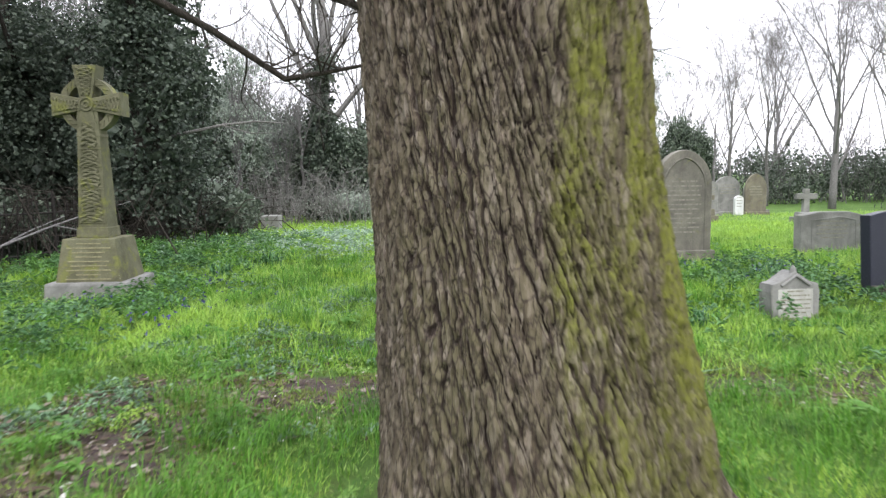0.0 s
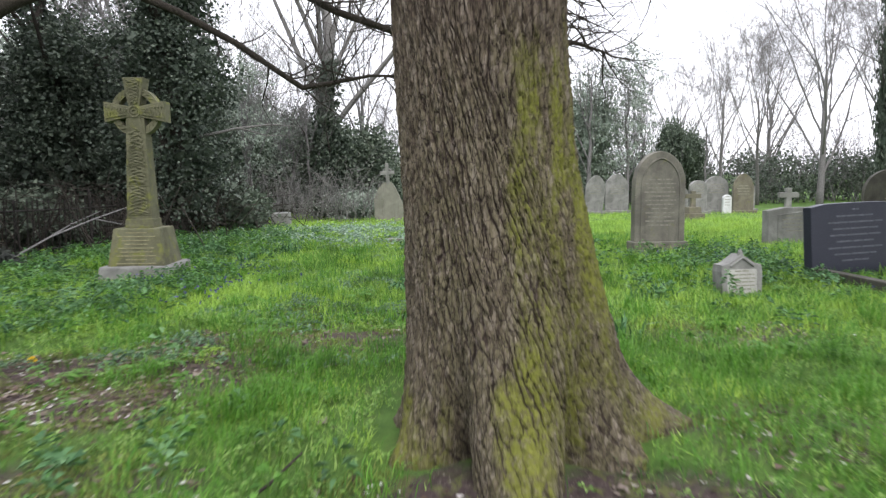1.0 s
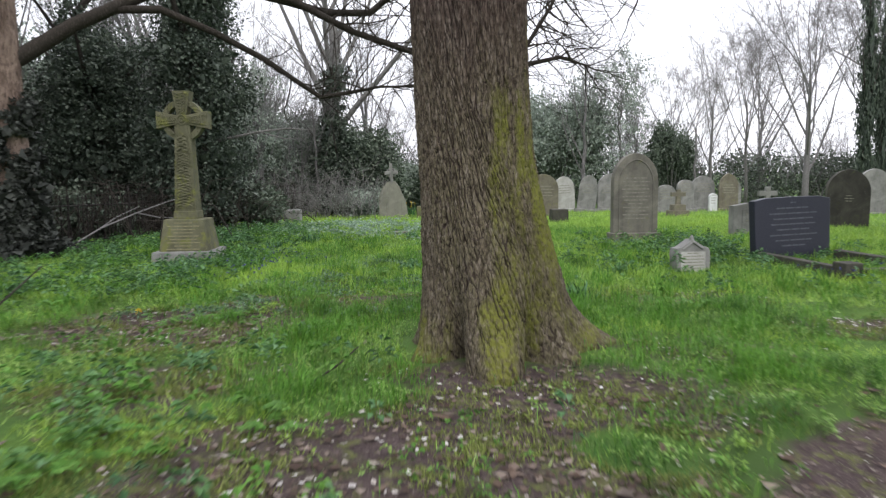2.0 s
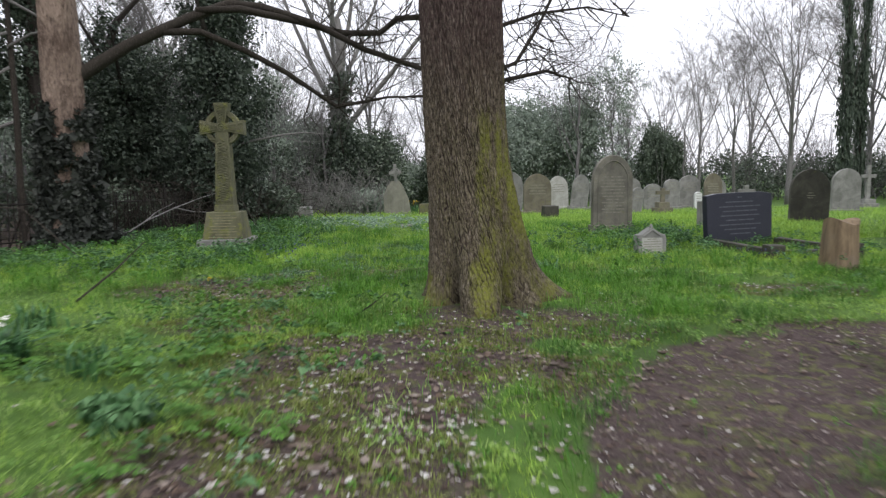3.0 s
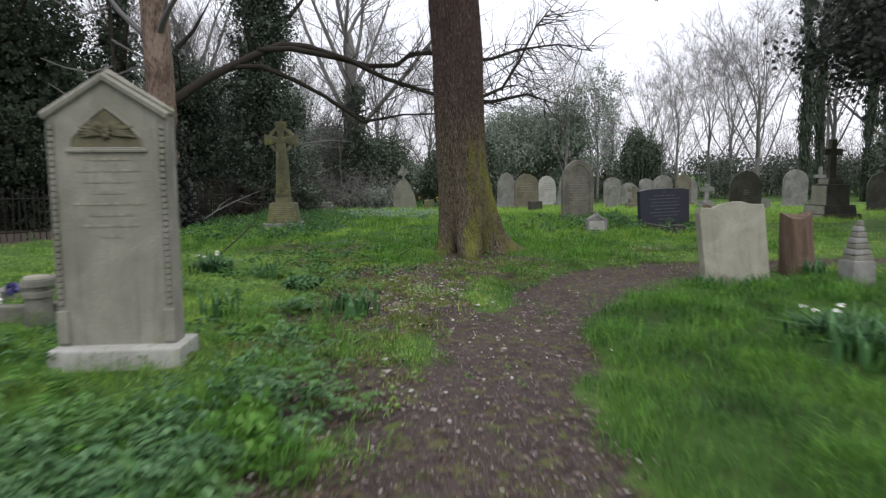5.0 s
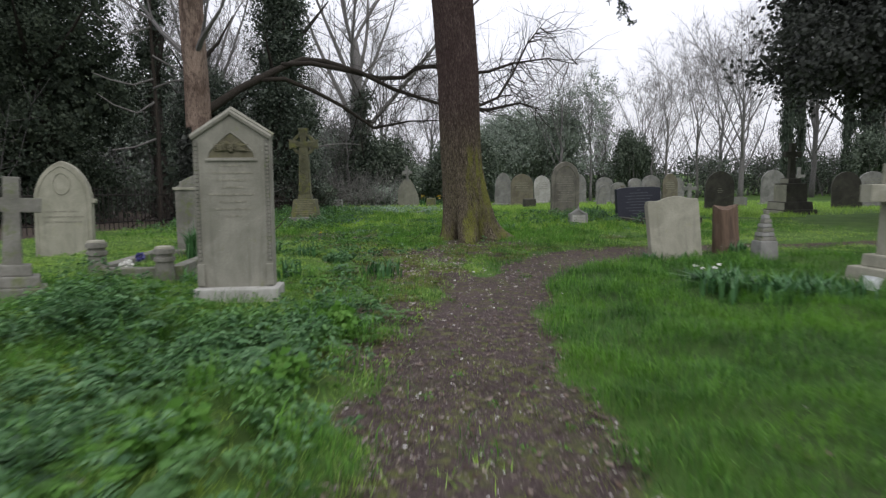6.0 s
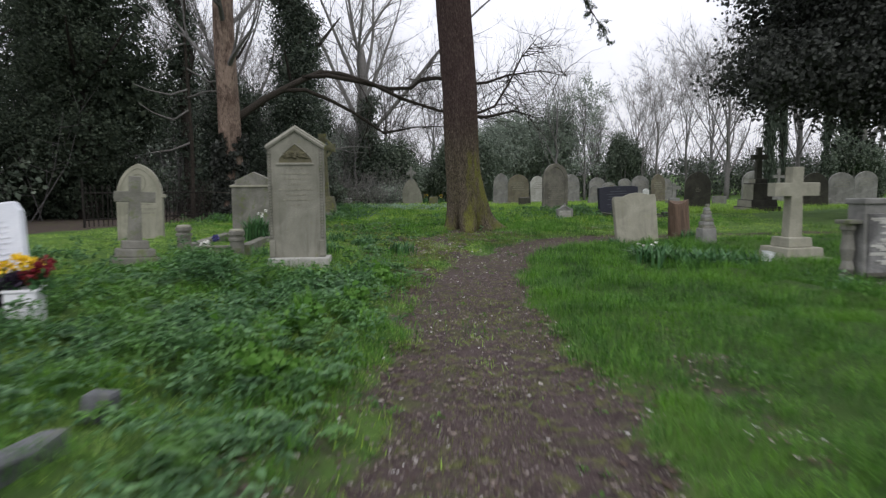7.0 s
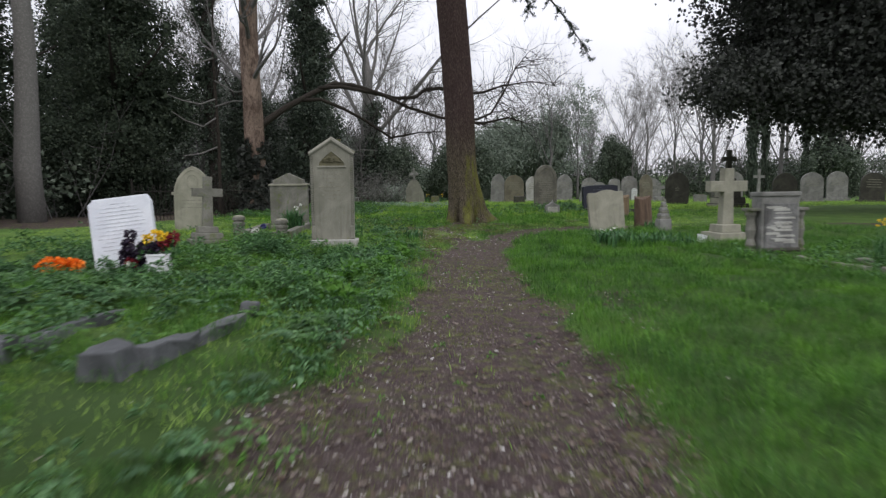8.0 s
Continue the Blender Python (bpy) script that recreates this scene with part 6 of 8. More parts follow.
dead_tree()
bough = Geo()
bough.tube([(-4.6, 10.8, 1.45), (-4.1, 10.6, 1.62), (-3.4, 10.6, 1.76), (-2.9, 10.7, 1.82), (-2.4, 10.8, 1.79)], [0.034, 0.028, 0.022, 0.016, 0.006], 6)
bough.tube([(-3.4, 10.6, 1.76), (-2.9, 10.4, 1.62), (-2.5, 10.5, 1.63)], [0.013, 0.010, 0.004], 5)
tagged(part("dead_branch", bough, BARK_PALE), "pale dead branch jutting from an ivy-clad tree", "branch")


def bush(m, size, count, material, seed, label, leaf=0.09, name="bush"):
    """A leafy shrub of several lobes on thin stems; size: half width, half depth and half height."""
    rng = random.Random(seed)
    at = thing(name, label, "bush", m)
    wood = Geo()
    for _ in range(14):
        a = rng.uniform(0, 6.28)
        wood.tube([(0, 0, -0.1), (size[0] * 0.4 * math.cos(a), size[1] * 0.4 * math.sin(a), size[2] * 0.7), (size[0] * 0.7 * math.cos(a), size[1] * 0.7 * math.sin(a), size[2] * 1.4)], [0.04, 0.025, 0.008], 5)
    lobes = [(rng.uniform(-0.55, 0.55) * size[0], rng.uniform(-0.5, 0.5) * size[1], size[2] * rng.uniform(0.5, 1.35), size[0] * rng.uniform(0.35, 0.6), size[1] * rng.uniform(0.4, 0.6), size[2] * rng.uniform(0.4, 0.7)) for _ in range(9)]
    part("stems", wood, BARK_GREY, at)
    part("foliage", leaf_mass("foliage", lobes, count, leaf, leaf * 0.42, seed, 0.10 * max(size), 0.3, 0.10, 0.25, 0.02), material, at)
    return at


bush(set_at(-4.1, 12.2), (0.75, 0.7, 0.45), 7000, HOLLY, 91, "glossy dark green evergreen shrub", 0.075)
bush(set_at(-5.4, 15.0), (1.2, 1.0, 0.55), 3500, LAUREL, 92, "low thin grey-green bramble thicket", 0.09)
bush(set_at(-2.9, 18.7), (1.1, 0.7, 0.45), 3500, LAUREL, 98, "low grey-green thicket at the edge of the lawn", 0.08)
bush(set_at(-6.2, 9.6), (1.0, 1.0, 0.45), 6000, HOLLY, 96, "low dark bramble thicket by a fence", 0.08)
holly = bush(set_at(-3.3, 20.6), (1.9, 1.2, 1.5), 22000, HOLLY, 93, "large dark holly thicket", 0.10, "holly_tree")
for x, y, turn in ((-6.4, 19.3, 100), (1.0, 23.5, 200), (-9.8, 18.5, 300), (19.8, 23.0, 40)):
    copy_thing(holly, pose(x, y, -0.38, 0, 0, turn))
laurel = bush(set_at(4.6, 27.0), (2.6, 1.6, 2.3), 36000, LAUREL, 94, "tall grey-green evergreen bush", 0.095, "laurel_tree")
for x, y, turn, s in ((1.6, 27.5, 140, 0.95), (-6.6, 22.0, 60, 0.85), (-1.6, 24.5, 200, 0.45), (-13.0, 22.0, 20, 1.5), (-9.5, 26.5, 250, 1.3)):
    copy_thing(laurel, pose(x, y, -0.43, 0, 0, turn)).scale = (s, s, s)
laurel.scale = (1.05, 1.0, 1.15)
for x, y, turn, s in ((9.6, 26.6, 60, 0.8), (-5.6, 26.0, 150, 0.9)):
    copy_thing(holly, pose(x, y, -0.42, 0, 0, turn)).scale = (s, s, s * 1.4)


def dark_oak():
    """A great evergreen whose low crown reaches out over the lawn."""
    rng = random.Random(101)
    at = thing("evergreen_oak", "massive dark evergreen oak with a low hanging crown", "tree", set_at(10.3, 4.2))
    wood, boughs = Geo(), Geo()
    wood.tube([(2.1, 0.4, -0.2), (2.0, 0.4, 0.8), (1.6, 0.3, 2.2), (0.7, 0.2, 4.0), (0.2, 0.2, 6.5), (-0.2, 0.2, 8.6)], [0.42, 0.33, 0.29, 0.25, 0.2, 0.06], 14)
    lobes = [(-3.0, -0.8, 6.3, 2.15, 2.1, 1.9), (-3.2, -0.9, 2.85, 1.9, 1.7, 0.75), (-1.2, -1.8, 4.2, 2.3, 1.8, 1.8), (0.0, 0.0, 5.6, 3.2, 3.0, 3.2), (1.4, -1.4, 3.5, 2.4, 2.0, 1.2), (2.2, 0.3, 5.5, 2.6, 2.4, 2.6), (0.2, 1.8, 3.9, 2.9, 1.9, 1.5),
             (-2.0, 1.2, 4.1, 1.8, 1.8, 1.5), (-1.8, -1.0, 7.4, 1.7, 1.7, 1.3), (0.6, 0.0, 8.2, 1.9, 1.9, 1.2), (-0.6, -1.9, 2.45, 1.5, 1.3, 0.75), (-2.0, -1.5, 2.45, 1.5, 1.3, 0.75), (2.4, -1.7, 2.75, 1.6, 1.3, 0.65), (3.8, -0.6, 4.0, 2.2, 2.0, 1.8), (3.9, -2.0, 2.9, 1.3, 1.2, 0.6)]
    for cx, cy, cz, rx, ry, rz in lobes:
        root = Vector((0.9, 0.2, max(3.2, cz - 1.6)))
        boughs.tube([root, root.lerp(Vector((cx, cy, cz)), 0.6) + Vector((0, 0, 0.3)), Vector((cx, cy, cz))], [0.16, 0.10, 0.05], 7)
        for _ in range(8):
            d = Vector((rng.gauss(0, 1), rng.gauss(0, 1), rng.gauss(0, 1))).normalized()
            tip = Vector((cx + d.x * rx * 0.8, cy + d.y * ry * 0.8, cz + d.z * rz * 0.8))
            boughs.tube([Vector((cx, cy, cz)), Vector((cx, cy, cz)).lerp(tip, 0.6), tip], [0.05, 0.03, 0.008], 5)
    part("trunk", wood, BARK_DARK, at)
    tagged(part("inner_growth", boughs, BARK_DARK, at, "dark inner branches"), kind="stuff")
    part("crown", leaf_mass("crown", lobes, 150000, 0.086, 0.040, 102, 0.17, 0.6, 0.16, 0.22, 1.3, 2.2, 0.80), YEW, at)


dark_oak()

# ---- bare woodland ----
def fan_tree(label, seed, height, radius, material, limbs=7, spread=42, fork=0.22, sides=11, twigs=6, drop=0.0):
    """A bare tree: limbs that fan out from low on the trunk, each with side branches and fine twigs."""
    rng = random.Random(seed)
    at = thing("tree", label, "tree", pose(0, 0, 0))
    stem, crown = Geo(), Geo()
    top = height * 0.55
    pts = [Vector((rng.uniform(-1, 1) * 0.012 * height * i / 6, rng.uniform(-1, 1) * 0.012 * height * i / 6, -0.2 + (top + 0.2) * i / 6)) for i in range(7)]
    stem.tube(pts, [radius * (1.25 - 0.13 * i) for i in range(7)], 10)

    def run(p, way, length, r, steps, lift):
        out, radii = [p.copy()], [r]
        for i in range(steps):
            way = (way + Vector((rng.uniform(-1, 1), rng.uniform(-1, 1), rng.uniform(-1, 1))) * 0.13 + Vector((0, 0, lift))).normalized()
            out.append(out[-1] + way * (length / steps))
            radii.append(r * (1 - 0.88 * (i + 1) / steps))
        return out, radii

    def offshoot(way, deg):
        side = way.cross(Vector((rng.gauss(0, 1), rng.gauss(0, 1), rng.gauss(0, 1)))).normalized()
        return (way * math.cos(radians(deg)) + side * math.sin(radians(deg))).normalized()

    for k in range(limbs):
        s = fork / 0.55 + (1 - fork / 0.55) * k / max(1, limbs - 1)
        i = min(5, int(s * 6))
        p = pts[i].lerp(pts[i + 1], s * 6 - i) if s < 1 else pts[-1]
        a, tilt = k * 2.4 + rng.uniform(-0.4, 0.4), radians(spread * rng.uniform(0.6, 1.15) * (1 - 0.55 * s))
        way = Vector((math.cos(a) * math.sin(tilt), math.sin(a) * math.sin(tilt), math.cos(tilt)))
        limb, thick = run(p, way, (height - p.z) * rng.uniform(0.85, 1.1), radius * (0.46 - 0.18 * s), 8, 0.05)
        crown.tube(limb, thick, 6, False)
        for j in range(sides):
            u = rng.uniform(0.18, 0.97) * 8
            q = min(7, int(u))
            b = limb[q].lerp(limb[q + 1], u - q)
            ahead = (limb[q + 1] - limb[q]).normalized()
            branch, thin = run(b, offshoot(ahead, rng.uniform(28, 55)), height * rng.uniform(0.10, 0.24) * (1.25 - u / 12), max(0.008, thick[q] * 0.36), 5, 0.05 - drop)
            crown.tube(branch, thin, 4, False)
            for _ in range(twigs):
                e = rng.uniform(0.15, 1.0) * 5
                h = min(4, int(e))
                c = branch[h].lerp(branch[h + 1], e - h)
                w = offshoot((branch[h + 1] - branch[h]).normalized(), rng.uniform(25, 55))
                twig, fine = run(c, w, height * rng.uniform(0.035, 0.085), 0.006, 2, 0.04 - drop)
                crown.tube(twig, [0.0065, 0.0045, 0.002], 3, False)
                for _ in range(4):
                    n = len(crown.v)
                    b2 = twig[0].lerp(twig[-1], rng.random())
                    w2 = offshoot(w, rng.uniform(20, 50)) * height * rng.uniform(0.03, 0.07)
                    o = w2.orthogonal().normalized() * 0.0035
                    crown.v += [tuple(b2 - o), tuple(b2 + o), tuple(b2 + w2)]
                    crown.f.append((n, n + 1, n + 2))
    part("trunk", stem, material, at, smooth=True)
    part("crown", crown, material, at, "bare branches and twigs")
    return at


pale = fan_tree("tall pale-barked bare tree with spreading limbs", 112, 14.0, 0.34, BARK_PALE, 9, 62, 0.22, 14, 9)
pale.matrix_world = pose(-4.3, 25.0, -0.43)
thin = bare_tree("tree", "slender bare grey-barked sapling", 113, 8.0, 0.09, BARK_GREY, 4, 3, (0.02, 0.0), 0.26, 0.5, 0.66, 0.15, 2)
thin.matrix_world = pose(5.6, 25.5, -0.43)
wide = fan_tree("broad bare tree with fanned limbs and fine twigs", 114, 9.0, 0.115, BARK_GREY, 11, 52, 0.15, 15, 8)
wide.matrix_world = pose(14.4, 25.0, -0.43)
ash = fan_tree("tall bare tree with upswept limbs", 111, 10.5, 0.095, BARK_PALE, 9, 42, 0.18, 14, 8)
ash.matrix_world = pose(11.4, 27.0, -0.45)
ash.scale = (0.72, 0.72, 0.72)


def leafy_sapling():
    rng = random.Random(116)
    at = bare_tree("tree", "slender tree with thin grey-green foliage", 117, 7.0, 0.07, BARK_GREY, 3, 3, (0.0, 0.0), 0.22, 0.5, 0.62, 0.2)
    g = Geo()
    for _ in range(46):
        z = rng.uniform(1.6, 6.4)
        leaf_cloud(g, (rng.gauss(0, 0.42), rng.gauss(0, 0.42), z), (0.40, 0.40, 0.45), 52, 0.10, 0.035, rng, 0.5)
    part("foliage", g, LAUREL, at, "sparse grey-green leaves")
    return at


sapling = leafy_sapling()
sapling.matrix_world = pose(7.2, 25.6, -0.43)
rng = random.Random(120)
for src, x, y, s in ((ash, 13.4, 28.0, 0.75), (wide, 19.5, 28.0, 1.1), (wide, 23.5, 27.0, 1.0), (wide, 8.8, 31.0, 0.5), (wide, 3.0, 33.0, 0.45), (ash, 6.0, 33.0, 0.5), (pale, 22.0, 26.0, 0.7),
                     (sapling, 6.2, 26.5, 0.9), (sapling, 8.3, 27.5, 0.9), (sapling, -5.2, 17.6, 0.7), (thin, 10.2, 25.5, 0.62), (thin, -7.4, 16.5, 0.8), (thin, -5.6, 18.5, 0.8), (thin, -3.9, 19.5, 0.65), (wide, -6.0, 22.5, 0.62), (wide, -2.0, 25.5, 0.5), (wide, -8.3, 19.5, 0.7), (wide, -4.6, 20.0, 0.42),
                     (wide, -8.2, 14.0, 0.75), (ash, -8.6, 11.6, 0.75), (thin, -6.0, 13.2, 0.7), (pale, -11.0, 24.0, 0.9), (wide, 13.5, 38.0, 0.9), (wide, 19.0, 39.0, 1.1), (ash, 25.0, 38.0, 1.2), (wide, -3.4, 28.0, 0.95), (wide, -0.8, 30.0, 0.85)):
    ob = copy_thing(src, pose(x, y, foot(x, y), rng.uniform(-2, 2), rng.uniform(-2, 2), rng.uniform(0, 360)))
    ob.scale = (s, s, s * rng.uniform(0.9, 1.1))
stem = fan_tree("tall pale bare trunk at the wood's edge", 115, 15.0, 0.24, BARK_PALE, 6, 45, 0.36, 7, 4)
stem.matrix_world = pose(-9.25, 2.9, foot(-9.25, 2.9))


def scrub():
    """The dim tangle of far hedge and brushwood that closes the view."""
    rng = random.Random(131)
    twigs, heaps, brown_stems = Geo(), [], Geo()
    for _ in range(1500):
        s = rng.random()
        if s < 0.52:
            x, y = rng.uniform(-3, 32), rng.uniform(29, 36)
        elif s < 0.80:
            x, y = rng.uniform(-17, -3), rng.uniform(22, 31)
        else:
            x, y = rng.uniform(-18, -9.5), rng.uniform(-2, 22)
        z = foot(x, y)
        p = Vector((x, y, z))
        way = Vector((rng.uniform(-0.6, 0.6), rng.uniform(-0.6, 0.6), 1)).normalized()
        h = rng.uniform(1.0, 3.4) if x < -3 else rng.uniform(1.8, 4.6)
        q = p + way * h
        twigs.tube([p, p.lerp(q, 0.5) + Vector((rng.uniform(-0.2, 0.2), rng.uniform(-0.2, 0.2), 0)), q], [0.02, 0.013, 0.005], 3, False)
        for _ in range(7):
            b = p.lerp(q, rng.uniform(0.3, 1))
            twigs.tube([b, b + Vector((rng.uniform(-0.8, 0.8), rng.uniform(-0.8, 0.8), rng.uniform(0, 0.9)))], [0.009, 0.003], 3, False)
        if rng.random() < (0.50 if x > -3 else 0.6):
            heaps.append((x, y, z + rng.uniform(0.2, 2.0 if x > -3 else 1.5), 0.95, 0.75, 0.65))
    for _ in range(520):
        x, y = rng.gauss(-5.6, 0.9), rng.gauss(12.5, 2.4)
        p = Vector((x, y, foot(x, y)))
        h = rng.uniform(0.4, 1.3)
        q = p + Vector((rng.uniform(-1.1, 1.1), rng.uniform(-0.6, 0.6), h * 0.8))
        brown_stems.tube([p, p.lerp(q, 0.5) + Vector((0, 0, 0.35 * h)), q], [0.012, 0.009, 0.003], 3, False)
        for _ in range(4):
            b = p.lerp(q, rng.uniform(0.4, 1))
            brown_stems.tube([b, b + Vector((rng.uniform(-0.5, 0.5), rng.uniform(-0.5, 0.5), rng.uniform(-0.1, 0.5)))], [0.006, 0.002], 3, False)
    dry_stems = Geo()
    for _ in range(140):
        x, y = rng.gauss(-3.9, 1.1), rng.gauss(17.6, 0.9)
        p = Vector((x, y, foot(x, y)))
        h = rng.uniform(0.6, 1.9)
        q = p + Vector((rng.uniform(-1.0, 1.0), rng.uniform(-0.6, 0.6), h * 0.8))
        dry_stems.tube([p, p.lerp(q, 0.5) + Vector((0, 0, 0.35 * h)), q], [0.010, 0.008, 0.003], 3, False)
        for _ in range(5):
            b = p.lerp(q, rng.uniform(0.3, 1))
            dry_stems.tube([b, b + Vector((rng.uniform(-0.5, 0.5), rng.uniform(-0.5, 0.5), rng.uniform(-0.1, 0.6)))], [0.006, 0.002], 3, False)
    tagged(part("dry_stems", dry_stems, BARK_PALE), "pale dry stalks standing at the edge of the lawn", "brushwood", kind="stuff")
    tagged(part("bramble_stems", brown_stems, BARK_LIMB), "thicket of dull brown dry bramble stems", "bramble", kind="stuff")
    part_a = part("brushwood", twigs, BARK_GREY)
    tagged(part_a, "tangled bare brushwood along the edge of the churchyard", "brushwood", kind="stuff")
    hrng = np.random.default_rng(132)
    body = np.repeat(np.array(heaps), 95, 0)
    d = hrng.normal(size=(len(body), 3))
    d /= np.linalg.norm(d, axis=1)[:, None]
    seats = body[:, :3] + d * body[:, 3:] * hrng.uniform(0.3, 1.0, (len(body), 1))
    part_b = part("far_hedge", leaf_mesh("far_hedge", seats, d * 0.5, 0.15, 0.060, 133), HOLLY)
    tagged(part_b, "dim green undergrowth along the edge of the churchyard", "undergrowth", kind="stuff")


scrub()


# ---- iron railing ----
def railing():
    rng = random.Random(141)
    line = [(-6.9, 2.6), (-5.35, 6.3), (-4.95, 8.6), (-5.25, 11.0), (-5.0, 13.5)]
    bar = Geo()
    bar.tube([(0, 0, -0.1), (0, 0, 0.72), (0, 0, 0.735), (0, 0, 0.80)], [0.009, 0.009, 0.014, 0.002], 6)
    bar_me = bar.mesh("bar")
    bar_me.materials.append(IRON)
    for a, b in zip(line[:-1], line[1:]):
        a, b = Vector((*a, foot(*a))), Vector((*b, foot(*b)))
        fence = thing("fence", "rusty black iron railing along the churchyard edge", "fence", Matrix.Translation(a), "iron railings")
        run = b - a
        for h in (0.14, 0.64):
            part("rail", Geo().tube([(0, 0, h), tuple(run + Vector((0, 0, h)))], [0.012, 0.012], 6), IRON, fence)
        part("post", Geo().tube([(0, 0, -0.1), (0, 0, 0.86), (0, 0, 0.92)], [0.022, 0.022, 0.006], 8), IRON, fence)
        n = int(run.length / 0.105)
        for k in range(1, n):
            ob = part("bar", bar_me, IRON, fence)
            p = run * (k / n)
            ob.matrix_local = pose(p.x, p.y, p.z, rng.uniform(-3, 3), rng.uniform(-3, 3), 0)


railing()

fallen = Geo()
fallen.tube([(-4.85, 6.3, -0.02), (-4.6, 7.0, 0.27), (-4.38, 7.6, 0.44), (-4.2, 8.2, 0.57), (-4.05, 8.8, 0.66)], [0.013, 0.013, 0.011, 0.008, 0.004], 7)
fallen.tube([(-4.6, 7.0, 0.27), (-4.75, 7.7, 0.36), (-4.7, 8.4, 0.50)], [0.012, 0.010, 0.004], 6)
fallen.tube([(-4.38, 7.6, 0.44), (-4.15, 7.8, 0.36), (-3.95, 8.1, 0.34)], [0.010, 0.008, 0.003], 6)
tagged(part("fallen_branch", fallen, BARK_GREY), "pale dead branch leaning against a railing", "branch")
stick = Geo()
long_stick = Geo()
stick.tube([(-0.62, 0.86, 0.03), (-0.5, 0.92, 0.10), (-0.42, 1.0, 0.16)], [0.006, 0.005, 0.003], 5)
long_stick.tube([(-2.75, 1.55, 0.02), (-2.55, 1.75, 0.22), (-2.4, 1.95, 0.42)], [0.010, 0.008, 0.004], 5)
tagged(part("stick", stick, BARK_LIMB), "thin dead stick poking up from litter", "stick")
tagged(part("stick", long_stick, BARK_LIMB), "long thin dead stick standing in grass", "stick")


# ---- turf, weeds, flowers and litter ----
def blades(name, label, material, places, length, width, seed, lean=0.6, category="grass", bent=True):
    """Grass: every blade a narrow strip, bent in the middle where it is long."""
    rng = np.random.default_rng(seed)
    n = len(places)
    x, y = places[:, 0], places[:, 1]
    z = lie(x, y) - 0.005
    dome, own = tussock(x, y)
    tuss = dome * (0.35 + 0.9 * own)
    a = rng.uniform(0, 2 * np.pi, n)
    h = length * rng.uniform(0.55, 1.35, n) * (0.20 + 0.65 * fractal(x * 2.1, y * 2.1, seed + 100, 3) + 0.30 * smooth01(fractal(x * 6.5, y * 6.5, seed + 110, 2), 0.35, 0.75) + 1.15 * tuss)
    out = h * rng.uniform(0.15, 1.0, n) * lean
    w = width * rng.uniform(0.7, 1.3, n) / 2
    dx, dy = np.cos(a), np.sin(a)
    face = a + np.pi / 2 + rng.uniform(-0.6, 0.6, n)
    sx, sy = np.cos(face) * w, np.sin(face) * w
    v = np.empty((n, 4 if bent else 3, 3), np.float32)
    if not bent:
        v[:, 0] = np.stack([x - sx, y - sy, z], -1)
        v[:, 1] = np.stack([x + sx, y + sy, z], -1)
        v[:, 2] = np.stack([x + dx * out, y + dy * out, z + h * np.clip(1.0 - 0.35 * out / h, 0.4, 1)], -1)
        ob = part(name, mesh_from_arrays(name, v.reshape(-1, 3), tris=np.arange(n * 3).reshape(-1, 3)), material)
        return tagged(ob, label, category, kind="stuff")
    mx, my, mz = x + dx * out * 0.35, y + dy * out * 0.35, z + h * 0.62
    v[:, 0] = np.stack([x, y, z], -1)
    v[:, 1] = np.stack([mx + sx, my + sy, mz], -1)
    v[:, 2] = np.stack([mx - sx, my - sy, mz], -1)
    v[:, 3] = np.stack([x + dx * out, y + dy * out, z + h * np.clip(1.0 - 0.35 * out / h, 0.4, 1)], -1)
    b = (np.arange(n) * 4)[:, None]
    tris = np.concatenate([b + [0, 1, 2], b + [2, 1, 3]], 1).reshape(-1, 3)
    ob = part(name, mesh_from_arrays(name, v.reshape(-1, 3), tris=tris), material)
    return tagged(ob, label, category, kind="stuff")


def scatter(rng, n, x0, x1, y0, y1, keep):
    x, y = rng.uniform(x0, x1, n), rng.uniform(y0, y1, n)
    k = rng.random(n) < keep(x, y)
    return np.stack([x[k], y[k]], -1)


def clear_of_trunk(x, y):
    return np.hypot(x - TREE[0], y - TREE[1]) > 0.44


def off_stones(x, y):
    keep = np.ones(np.shape(x))
    for px, py, _ in PADS:
        keep = keep * (1 - 0.95 * np.exp(-(((x - px) ** 2 + (y - py + 0.2) ** 2) / 0.32) ** 2))
    keep = keep * (1 - np.exp(-((x + 1.62) / 0.42) ** 4 - ((y + 3.58) / 0.40) ** 4)) * (1 - np.exp(-((x + 2.99) / 0.48) ** 4 - ((y - 5.45) / 0.35) ** 4))
    return keep * (1 - 0.92 * np.exp(-((x + 1.48) / 0.24) ** 4 - ((y + 8.35) / 0.85) ** 4)) * (1 - 0.8 * np.exp(-((x + 2.28) / 0.16) ** 4 - ((y + 7.9) / 0.6) ** 4))


def tussock(x, y):
    """How high the grass stands, from the crease to the crown of a tussock; and a number for each."""
    return cushions(x + 0.06 * np.sin(y * 9.1) + 0.03 * np.sin(y * 23.0), y + 0.06 * np.sin(x * 8.3), 0.24, 7.0)


def turf_share(x, y):
    soil = soil_at(x, y) + 1.0 * fractal(x * 4.0, y * 4.0, 21, 4) - 0.5
    return (1 - 0.90 * smooth01(soil, 0.16, 0.78) - 0.095 * smooth01(path_gap(x, y), 1.1, 0.7)) * clear_of_trunk(x, y)


